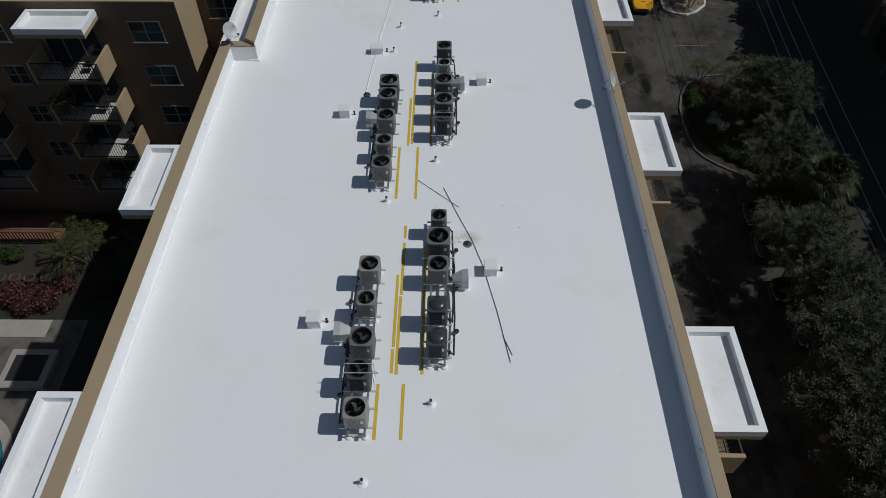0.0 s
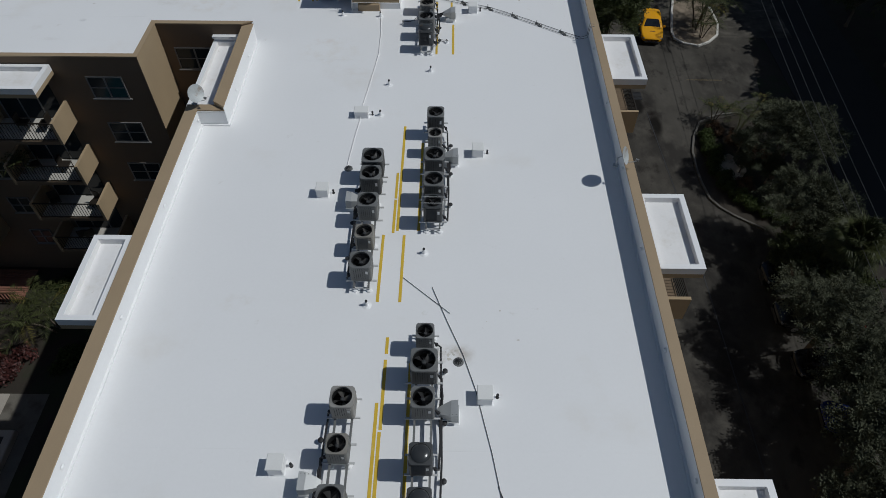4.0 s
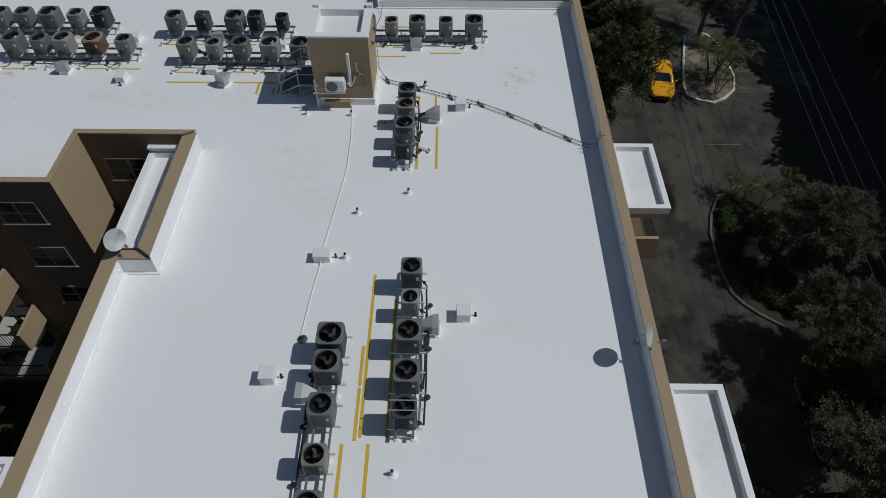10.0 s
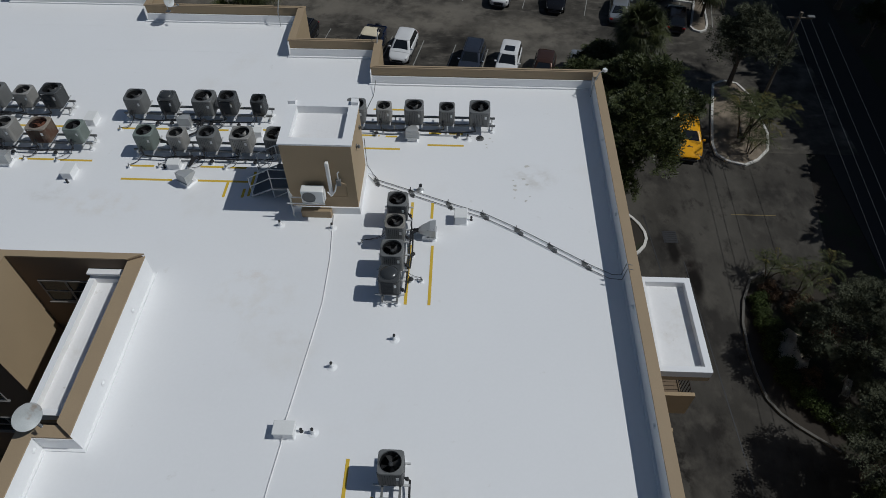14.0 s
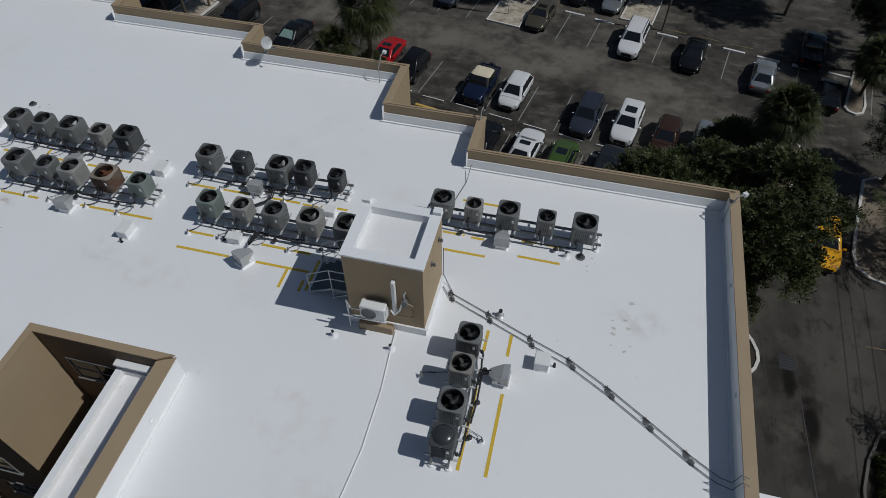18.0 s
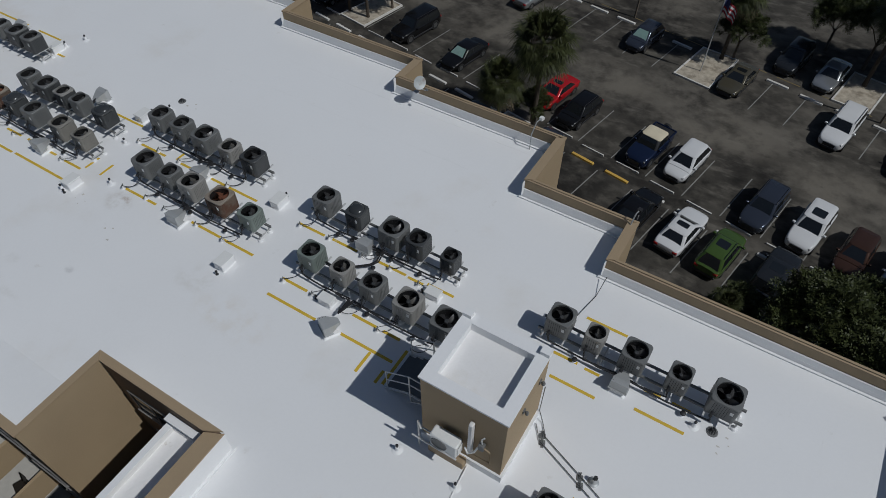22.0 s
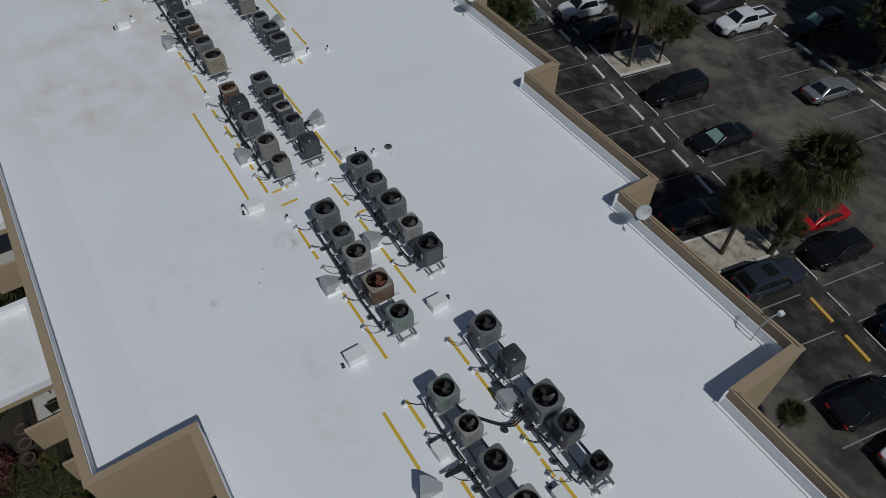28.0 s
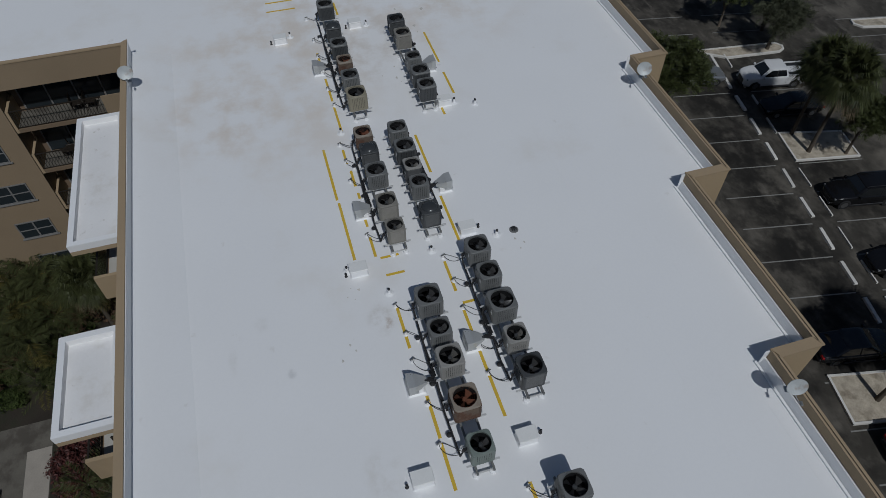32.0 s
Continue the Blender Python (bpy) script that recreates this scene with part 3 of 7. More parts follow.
def fan_top(w, z, style, th, dome):
    """The top panel with its round opening, wire guard, blades and hub."""
    h, r = w / 2, w * 0.43
    n, cr = 40, w * 0.16
    out, hole = [], []
    for k in range(n):
        ca, sa = math.cos(2 * math.pi * (k + 0.5) / n), math.sin(2 * math.pi * (k + 0.5) / n)
        q = h / max(abs(ca), abs(sa))
        lim = h - cr
        if abs(q * ca) > lim and abs(q * sa) > lim:
            e = abs(ca) * lim + abs(sa) * lim
            q = e + math.sqrt(max(0.0, e * e - 2 * lim * lim + cr * cr))
        out.append((q * ca, q * sa))
        hole.append((r * ca, r * sa))
    mb = MB()
    rs = [[(x, y, z - 0.07) for x, y in out], [(x, y, z - 0.014) for x, y in out], [(x * 0.97, y * 0.97, z) for x, y in out],
          [(x * 1.06, y * 1.06, z + 0.004) for x, y in hole], [(x * 1.04, y * 1.04, z + 0.016) for x, y in hole], [(x, y, z + 0.016) for x, y in hole], [(x, y, z - 0.06) for x, y in hole]]
    mb.rings(rs, cap=False)
    part("top_panel", mb, style, th, smooth=True)
    g = MB()
    if dome:
        g.lathe((0, 0, z), [(r * 0.99, 0.0), (r * 0.93, 0.035), (r * 0.72, 0.075), (r * 0.4, 0.10), (r * 0.05, 0.108)], 24)
        part("domed_cover", g, M_DOME, th, "smooth domed fan cover", smooth=True)
    for k in range(1, 7):
        rr = r * k / 6.3
        g2 = [(rr * math.cos(2 * math.pi * j / 20), rr * math.sin(2 * math.pi * j / 20), z + 0.012 + 0.02 * (1 - (k / 6) ** 2)) for j in range(21)]
        if not dome:
            g.tube(g2, 0.0014, 3)
    if not dome:
        for j in range(8):
            a = 2 * math.pi * j / 8
            g.tube([(0, 0, z + 0.032), (r * 0.5 * math.cos(a), r * 0.5 * math.sin(a), z + 0.028), (r * math.cos(a), r * math.sin(a), z + 0.012)], 0.0022, 3)
        part("fan_guard", g, M_RUSTFAN if style is M_TANTOP else M_BLACK, th, "rusty wire guard" if style is M_TANTOP else "black wire guard")
    for j in range(4):
        b = MB()
        a0 = 2 * math.pi * j / 4 + w * 5
        vs = []
        for t0 in (-0.36, 0.0, 0.36):
            vs += [(q * r * math.cos(a0 + t0), q * r * math.sin(a0 + t0), z - 0.20 + 0.07 * t0 / 0.36) for q in (0.2, 0.55, 0.9)]
        b.add(vs, [(0, 1, 4, 3), (1, 2, 5, 4), (3, 4, 7, 6), (4, 5, 8, 7)])
        part("fan_blade", b, M_RUSTFAN if style is M_TANTOP else M_BLADE2 if style in (M_LIGHT, M_BEIGE) else M_BLADE, th, smooth=True)
    hub = MB().lathe((0, 0, z - 0.21), [(w * 0.09, 0), (w * 0.09, 0.07), (w * 0.075, 0.085), (w * 0.02, 0.09)], 14)
    part("motor_hub", hub, M_RUSTFAN if style is M_TANTOP else M_DARK, th, smooth=True)
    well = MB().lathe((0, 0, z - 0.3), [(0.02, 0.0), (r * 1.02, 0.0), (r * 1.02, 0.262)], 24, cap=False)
    part("fan_well", well, M_INNER, th, "near-black lining for the unlit inside of the unit", smooth=True)


def unit(w, h, kind, body, top, label):
    """One condensing unit, its base at z 0."""
    th = thing("condensing_unit", pose(0, 0, -80), label, "air conditioner", "condensing units on the roof")
    c = w * 0.11
    ring = rrect(w / 2 - 0.012, w / 2 - 0.012, c, 4)
    part("base_pan", MB().prism(rrect(w / 2, w / 2, c, 4), 0, 0.05), body, th)
    part("coil", MB().prism(rrect(w / 2 - 0.05, w / 2 - 0.05, c * 0.8, 4), 0.05, h - 0.3 if h > 0.55 else 0.25), M_INNER, th, "near-black core for the unlit fins behind the casing")
    mb = MB()
    if kind == "rib":
        # upright slats between solid corner posts
        k = max(7, int(w / 0.082))
        for s in range(4):
            R = Matrix.Rotation(s * math.pi / 2, 3, "Z")
            span = w - 2 * c
            for j in range(k):
                x = -span / 2 + span * (j + 0.5) / k
                hw = span / k * 0.43
                vs = [R @ Vector(p) for p in ((x - hw, -w / 2 + 0.004, 0.05), (x + hw, -w / 2 + 0.004, 0.05), (x + hw * .6, -w / 2 + 0.03, 0.05), (x - hw * .6, -w / 2 + 0.03, 0.05))]
                mb.rings([vs, [(p[0], p[1], h - 0.06) for p in vs]], cap=False)
    else:
        # level louvres
        k = int((h - 0.14) / 0.042)
        for j in range(k):
            z = 0.06 + 0.042 * j
            o = rrect(w / 2 - 0.004, w / 2 - 0.004, c, 3)
            i = rrect(w / 2 - 0.035, w / 2 - 0.035, c * 0.8, 3)
            mb.rings([[(x, y, z) for x, y in o], [(x, y, z + 0.014) for x, y in o], [(x, y, z + 0.032) for x, y in i]], cap=False)
    part("louvre_casing", mb, body, th)
    for s in range(4):
        R = Matrix.Rotation(s * math.pi / 2, 3, "Z")
        arc = [Vector((w / 2 - c + c * math.cos(radians(a)), w / 2 - c + c * math.sin(radians(a)), 0)) for a in (-8, 0, 22, 45, 68, 90, 98)]
        inn = [Vector((w / 2 - c + (c - 0.02) * math.cos(radians(a)), w / 2 - c + (c - 0.02) * math.sin(radians(a)), 0)) for a in (98, 90, 68, 45, 22, 0, -8)]
        loop = [R @ p for p in arc + inn]
        part("corner_post", MB().rings([[(p.x, p.y, 0.05) for p in loop], [(p.x, p.y, h - 0.065) for p in loop]]), body, th, smooth=True)
    part("control_cover", MB().bbox(w / 2 - 0.3 * w, -w / 2 - 0.012, 0.08, w / 2 - 0.1 * w, -w / 2 + 0.03, h - 0.1, 0.008), body, th)
    part("rating_plate", MB().box(w / 2 - 0.26 * w, -w / 2 - 0.016, h * 0.55, w / 2 - 0.15 * w, -w / 2 - 0.0125, h * 0.75), M_WHITE, th, "pale rating label")
    fan_top(w, h, top, th, kind == "dome")
    return th


KINDS = {"g": ("rib", M_GREY, M_GREY, "grey condensing unit with upright slats and a round top fan"),
         "l": ("rib", M_LIGHT, M_LIGHT, "light grey condensing unit with a round top fan"),
         "d": ("louvre", M_DARK, M_DARK, "dark grey condensing unit with level louvres"),
         "k": ("rib", M_DARK, M_GREY, "dark condensing unit with a grey fan panel"),
         "b": ("louvre", M_BEIGE, M_BEIGE, "weathered beige condensing unit"),
         "t": ("dome", M_DARK, M_DARK, "dark condensing unit with louvres and a domed fan cover"),
         "m": ("rib", M_GREY, M_BEIGE, "grey condensing unit with a beige fan panel"),
         "e": ("rib", M_GREEN, M_GREEN, "pale grey-green condensing unit"),
         "p": ("louvre", M_DARK, M_LIGHT, "dark condensing unit with a pale fan panel"),
         "y": ("rib", M_STRAW, M_STRAW, "yellowed condensing unit with upright slats"),
         "r": ("louvre", M_RUST, M_TANTOP, "rusted brown condensing unit with a tan top and a rusty fan")}


def place_unit(key, w, x, y, z, top):
    w = round(w * 0.945 * 25) / 25
    h = round((top - z) * 20) / 20
    k = (key, w, h)
    if k not in UNITS:
        kind, body, tp, label = KINDS[key]
        UNITS[k] = unit(w, h, kind, body, tp, label)
        UNITS[k].matrix_basis = pose(x, y, z)
        return UNITS[k]
    return copy_thing(UNITS[k], pose(x, y, z))


STAND_Z = 0.42


def bank(axis, line, items, side=1, tall=0.0):
    """A row of condensing units on one metal stand. axis: 'y' or 'x', the way the row runs; line: its fixed coordinate."""
    lo, hi = min(i[0] - i[1] / 2 for i in items) - 0.18, max(i[0] + i[1] / 2 for i in items) + 0.22
    mid = (lo + hi) / 2
    m = pose(line, mid, 0) if axis == "y" else pose(mid, line, 0, 0, 0, -90)
    st = thing("equipment_stand", m, "aluminium equipment stand on legs over the white roof", "stand", "equipment stands")
    half = (hi - lo) / 2
    for x in (-0.24, 0.24):
        part("rail", MB().box(x - 0.03, -half, STAND_Z - 0.13, x + 0.03, half, STAND_Z - 0.05), M_GREY, st)
    n = max(2, int(2 * half / 2.0) + 1)
    for j in range(n):
        y = -half + 0.12 + (2 * half - 0.24) * j / (n - 1)
        for x in (-0.24, 0.24):
            leg = part("leg", MB().lathe((x, y, 0.0), [(0.028, 0.0), (0.028, STAND_Z - 0.13)], 8), M_ALU, st)
            part("pitch_pocket", MB().lathe((x, y, 0.0), [(0.11, 0.0), (0.09, 0.05), (0.03, 0.07)], 10), M_FLASH, leg, "white flashing round the leg")
        part("leg_brace", MB().box(-0.24, y - 0.02, 0.12, 0.24, y + 0.02, 0.16), M_ALU, st)
    for p, w, key, top in items:
        q = (p - mid)
        for e in (-0.42, 0.42):
            part("cross_bar", MB().box(-w * 0.5 - 0.13, q + e * w - 0.025, STAND_Z - 0.048, w * 0.5 + 0.13, q + e * w + 0.025, STAND_Z - 0.004), M_ALU, st)
    for p, w, key, top in items:
        x, y = (line, p) if axis == "y" else (p, line)
        place_unit(key, w, x, y, STAND_Z, top)
    return lo, hi


A1 = [(13.64, 0.7, "l", 1.12), (12.28, 0.64, "m", 1.09), (10.79, 0.78, "g", 1.15), (9.66, 0.74, "d", 1.17), (8.49, 0.7, "l", 1.09)]
A2 = [(15.89, 0.58, "g", 1.09), (14.83, 0.84, "k", 1.15), (13.66, 0.74, "g", 1.12), (11.99, 0.66, "t", 1.15), (10.79, 0.66, "t", 1.15)]
B1 = [(23.61, 0.86, "k", 1.22), (22.67, 0.8, "k", 1.22), (21.33, 0.77, "g", 1.15), (19.92, 0.66, "b", 1.09), (18.60, 0.76, "g", 1.12)]
B2 = [(26.21, 0.71, "k", 1.22), (25.05, 0.6, "l", 1.12), (23.78, 0.82, "k", 1.19), (22.41, 0.8, "k", 1.19), (21.26, 0.72, "d", 1.17)]
C1 = [(35.75, 0.76, "k", 1.17), (34.69, 0.7, "m", 1.15), (33.49, 0.8, "g", 1.15), (32.43, 0.7, "t", 1.15)]
D1 = [(-2.86, 0.8, "g", 1.1), (-1.72, 0.62, "l", 1.05), (-0.49, 0.8, "g", 1.1), (0.85, 0.66, "g", 1.05), (2.18, 0.88, "g", 1.12)]
E1 = [(-12.04, 0.82, "g", 1.1), (-10.71, 0.68, "t", 1.1), (-9.18, 0.88, "g", 1.12), (-8.19, 0.74, "d", 1.15), (-6.94, 0.58, "d", 1.08)]
E2 = [(-10.91, 0.78, "e", 1.1), (-9.67, 0.66, "l", 1.05), (-8.44, 0.78, "g", 1.1), (-7.11, 0.84, "l", 1.1), (-5.74, 0.88, "g", 1.1)]
F1 = [(-20.46, 0.8, "g", 1.1), (-19.31, 0.76, "g", 1.1), (-18.09, 0.88, "g", 1.12), (-16.82, 0.7, "l", 1.08), (-15.62, 0.8, "d", 1.15)]
F2 = [(-18.93, 0.84, "g", 1.1), (-17.71, 0.7, "g", 1.08), (-16.63, 0.8, "l", 1.1), (-15.22, 0.84, "r", 1.1), (-13.84, 0.7, "e", 1.08)]
G1 = [(-27.33, 0.72, "r", 1.05), (-26.24, 0.7, "t", 1.1), (-25.02, 0.8, "g", 1.12), (-23.37, 0.76, "b", 1.1), (-22.16, 0.67, "b", 1.08)]
G2 = [(-27.17, 0.78, "g", 1.1), (-26.04, 0.82, "k", 1.12), (-24.94, 0.68, "p", 1.1), (-23.97, 0.68, "g", 1.1), (-22.56, 0.74, "t", 1.1)]
H1 = [(-37.12, 0.8, "k", 1.1), (-35.09, 0.7, "t", 1.1), (-33.66, 0.78, "k", 1.1), (-32.36, 0.66, "r", 1.08), (-31.12, 0.78, "g", 1.1), (-29.82, 0.84, "y", 1.12)]
H2 = [(-34.85, 0.78, "d", 1.1), (-33.62, 0.76, "b", 1.1), (-31.74, 0.68, "g", 1.08), (-30.6, 0.8, "k", 1.12), (-29.56, 0.76, "k", 1.1)]
for axis, line, items in (("y", -2.54, A1), ("y", -0.27, A2), ("y", -2.48, B1), ("y", -0.15, B2), ("y", -0.73, C1), ("x", 41.09, D1), ("x", 41.37, E1), ("x", 39.14, E2),
                          ("x", 41.58, F1), ("x", 39.42, F2), ("x", 39.14, G1), ("x", 40.51, G2), ("x", 39.41, H1), ("x", 42.39, H2)):
    bank(axis, line, items)


# yellow walkway lines, each a flat painted strip
def stripes(along_y, rows):
    for c, a, b in rows:
        m = MB()
        if along_y:
            m.box(c - 0.05, min(a, b), 0.001, c + 0.05, max(a, b), 0.006)
        else:
            m.box(min(a, b), c - 0.05, 0.001, max(a, b), c + 0.05, 0.006)
        tagged(part("walkway_line", m, M_YELLOW), "yellow painted walkway line on the white roof", "line", "walkway lines")


stripes(True, [(-1.5, 16.31, 15.7), (-1.51, 15.49, 13.17), (-1.53, 13.1, 10.13), (-1.67, 14.02, 11.11), (-1.68, 11.04, 10.17), (-2.06, 9.8, 8.0), (-1.285, 9.8, 8.0),
               (-0.73, 15.4, 10.14), (-1.45, 26.74, 20.86), (-1.6, 23.9, 22.5), (-1.6, 22.44, 20.76), (-1.94, 20.66, 17.69), (-1.19, 20.66, 17.69), (-0.68, 25.71, 20.87)])
stripes(True, [(-0.29, 36.7, 35.92), (0.46, 36.7, 35.9), (-0.24, 34.61, 32.03), (0.545, 34.6, 32.03), (-7.47, 36.71, 37.5), (-6.75, 36.71, 37.18), (-6.53, 36.79, 38.13),
               (-21.7, 38.44, 39.1), (-20.9, 38.46, 39.11), (-19.04, 40.62, 41.04), (-39.9, 36.65, 38.12), (-39.05, 36.6, 38.07)])
stripes(False, [(39.66, -2.45, -1.0), (39.95, 0.1, 1.57), (40.46, -2.7, -1.9), (40.42, -1.65, -1.17), (40.69, 0.13, 0.63), (40.69, 0.97, 1.53), (42.17, -2.33, -0.96),
                (40.53, -12.8, -11.63), (40.55, -11.3, -10.22), (40.56, -9.43, -8.2), (40.53, -8.1, -7.49), (40.63, -7.39, -6.37), (38.3, -11.65, -10.6), (38.34, -8.77, -7.85), (38.33, -7.58, -6.94)])
stripes(False, [(37.55, -11.66, -9.66), (37.56, -8.76, -6.7), (40.55, -20.91, -19.57), (40.56, -18.92, -14.82), (38.48, -19.55, -17.86), (38.54, -16.11, -14.71), (38.52, -14.57, -13.16),
                (37.53, -27.9, -24.92), (37.56, -24.76, -21.87), (38.29, -27.67, -26.81), (38.35, -26.37, -25.46), (38.37, -25.08, -24.76), (38.33, -23.77, -23.28), (38.3, -22.76, -21.81)])
stripes(False, [(41.35, -27.72, -25.38), (41.34, -24.02, -21.71), (38.46, -34.73, -33.64), (38.48, -32.63, -30.92), (38.47, -30.63, -28.82), (43.78, -34.99, -32.4), (43.74, -31.57, -29.95),
                (42.92, -29.92, -28.65), (40.04, -39.0, -37.77)])


def vent(x, y, tall=0.2):
    th = thing("plumbing_vent", pose(x, y, 0), "small white plumbing vent with a flashing boot and dark pipe end", "vent pipe", "plumbing vents")
    part("boot", MB().lathe((0, 0, 0), [(0.17, 0.0), (0.15, 0.01), (0.075, 0.03), (0.058, 0.09), (0.05, tall)], 14), M_FLASH, th, smooth=True)
    part("pipe_end", MB().lathe((0, 0, tall), [(0.04, 0.0), (0.042, 0.07), (0.03, 0.075)], 10), M_BLACK, th, "black pipe end", smooth=True)


for x, y in ((-2.28, 6.76), (-0.43, 9.15), (-2.28, 17.55), (-0.45, 19.81), (-2.55, 27.47), (-2.32, 29.62), (-0.48, 30.68), (-5.02, 35.36), (-3.12, 35.3), (1.73, 40.33), (-20.13, 38.37), (-28.7, 38.42),
             (-28.95, 44.38), (-29.3, 43.54), (-36.45, 37.45), (-36.43, 41.21), (-21.45, 37.2), (-21.5, 40.25), (-21.55, 42.72)):
    vent(x, y)


def drain(x, y):
    th = thing("roof_drain", pose(x, y, 0), "dark cast roof drain dome with grime round it", "roof drain", "roof drains")
    part("ring", MB().lathe((0, 0, 0), [(0.17, 0.0), (0.16, 0.02), (0.11, 0.025)], 18), M_GREY, th, smooth=True)
    for j in range(8):
        a = 2 * math.pi * j / 8
        part("dome_bar", MB().tube([(0.105 * math.cos(a), 0.105 * math.sin(a), 0.02), (0.095 * math.cos(a), 0.095 * math.sin(a), 0.08), (0.025 * math.cos(a), 0.025 * math.sin(a), 0.12)], 0.012, 4), M_BLACK, th)
    part("dome_cap", MB().lathe((0, 0, 0.11), [(0.04, 0.0), (0.035, 0.02)], 10), M_BLACK, th)


for x, y in ((0.76, 15.44), (-3.57, 24.13), (2.23, 40.43), (-21.6, 43.4)):
    drain(x, y)


def white_box(x, y, w=0.44, d=0.44, h=0.42, turn=0):
    th = thing("roof_curb_box", pose(x, y, 0, 0, 0, turn), "white membrane-wrapped box curb on the roof", "roof curb", "roof curb boxes")
    part("skirt", MB().rings([[(a, b, 0.0) for a, b in rrect(w / 2 + 0.03, d / 2 + 0.03, 0.03, 2)], [(a, b, 0.04) for a, b in rrect(w / 2, d / 2, 0.03, 2)]]), M_FLASH, th)
    part("box", MB().bbox(-w / 2, -d / 2, 0.04, w / 2, d / 2, h - 0.04, 0.02), M_FLASH, th)
    part("lid", MB().bbox(-w / 2 - 0.02, -d / 2 - 0.02, h - 0.04, w / 2 + 0.02, d / 2 + 0.02, h, 0.015), M_WHITE, th)
    part("vent_cap", MB().lathe((w / 2 + 0.16, 0.05, 0), [(0.06, 0), (0.035, 0.02), (0.035, 0.12), (0.045, 0.13), (0.04, 0.17)], 10), M_BLACK, th, "small black-capped pipe beside the box")


for x, y in ((1.54, 14.2), (-4.28, 12.02), (1.56, 25.05), (-4.38, 22.72), (1.53, 35.85)):
    white_box(x, y)
for x, y, turn in ((-3.34, 27.45, 0), (-13.68, 37.72, -90), (-14.0, 40.9, 90), (-21.3, 37.58, -90), (-36.15, 36.95, -90), (-36.5, 40.65, -90), (-29.35, 43.1, 90), (-22.05, 41.75, 90)):
    white_box(x, y, 0.58, 0.40, 0.34, turn)
for x, y in ((-6.95, 40.3), (-9.75, 38.28)):
    white_box(x, y, 0.50, 0.32, 0.30, 180)


def hood(x, y, toward):
    """Line-set hood: a white curb with a sloping grey cap, open towards the plant."""
    th = thing("pipe_hood", pose(x, y, 0, 0, 0, toward), "grey sheet metal pipe hood on a white curb", "pipe hood", "pipe hoods")
    part("curb", MB().rings([[(a, b, 0.0) for a, b in rrect(0.30, 0.27, 0.04, 2)], [(a, b, 0.04) for a, b in rrect(0.24, 0.21, 0.03, 2)], [(a, b, 0.22) for a, b in rrect(0.23, 0.2, 0.03, 2)]]), M_FLASH, th)
    # local +x points to the plant; the cap is a funnel, wide and high over the curb
    st = [(-0.24, 0.27, 0.20, 0.58), (-0.04, 0.26, 0.20, 0.55), (0.24, 0.15, 0.26, 0.44), (0.36, 0.10, 0.28, 0.38)]
    part("cap", MB().rings([[(px, -hw, z0), (px, hw, z0), (px, hw * 0.96, z1), (px, -hw * 0.96, z1)] for px, hw, z0, z1 in st]), M_HOOD, th)
    part("cap_flange", MB().box(-0.27, -0.29, 0.19, 0.05, 0.29, 0.205), M_HOOD, th)
    for k in range(3):
        part("screw", MB().lathe((-0.18 + 0.1 * k, 0.2, 0.55 - 0.02 * k), [(0.012, 0), (0.012, 0.03)], 6), M_GREY, th)


for x, y, a in ((0.50, 13.6, 180), (-3.3, 11.45, 0), (0.51, 24.5, 180), (-3.15, 22.05, 0), (0.4, 35.05, 180), (-0.53, 40.35, 90), (-9.0, 37.45, 60), (-9.96, 40.75, 90), (-16.45, 38.28, 90),
                (-17.39, 40.4, 90), (-23.9, 38.25, 90), (-24.37, 41.6, -90), (-33.15, 38.3, 90), (-31.98, 43.2, -90)):
    hood(x, y, a)


# ---- stair and lift house ----
BX0, BX1, BY0, BY1, BZ = -4.64, -2.22, 36.08, 38.35, 3.32
bh = thing("stair_bulkhead", pose(0, 0, 0), "tan stucco stair bulkhead with a white tray roof", "roof house")
for nm, b in (("wall", (BX0, BY0, 0.0, BX1, BY0 + 0.2, BZ - 0.07)), ("wall", (BX0, BY1 - 0.2, 0.0, BX1, BY1, BZ - 0.07)), ("wall", (BX0, BY0 + 0.2, 0, BX0 + 0.2, BY1 - 0.2, BZ - 0.07)), ("wall", (BX1 - 0.2, BY0 + 0.2, 0, BX1, BY1 - 0.2, BZ - 0.07))):
    part(nm, MB().box(*b), M_TAN, bh)
part("roof_slab", MB().box(BX0 + 0.22, BY0 + 0.22, BZ - 0.40, BX1 - 0.22, BY1 - 0.22, BZ - 0.30), M_TRAY, bh, "white roof membrane")
for b in ((BX0 + 0.2, BY0 + 0.2, BX1 - 0.2, BY0 + 0.296), (BX0 + 0.2, BY1 - 0.296, BX1 - 0.2, BY1 - 0.2), (BX0 + 0.2, BY0 + 0.296, BX0 + 0.296, BY1 - 0.296), (BX1 - 0.296, BY0 + 0.296, BX1 - 0.2, BY1 - 0.296)):
    part("upstand", MB().box(b[0], b[1], BZ - 0.38, b[2], b[3], BZ - 0.07), M_FLASH, bh, "white membrane upstand")
for b in ((BX0 - 0.04, BY0 - 0.04, BX1 + 0.04, BY0 + 0.30), (BX0 - 0.04, BY1 - 0.30, BX1 + 0.04, BY1 + 0.04), (BX0 - 0.04, BY0 + 0.30, BX0 + 0.30, BY1 - 0.30), (BX1 - 0.30, BY0 + 0.30, BX1 + 0.04, BY1 - 0.30)):
    part("rim", MB().box(b[0], b[1], BZ - 0.066, b[2], b[3], BZ), M_FLASH, bh, "white rim of the tray roof")
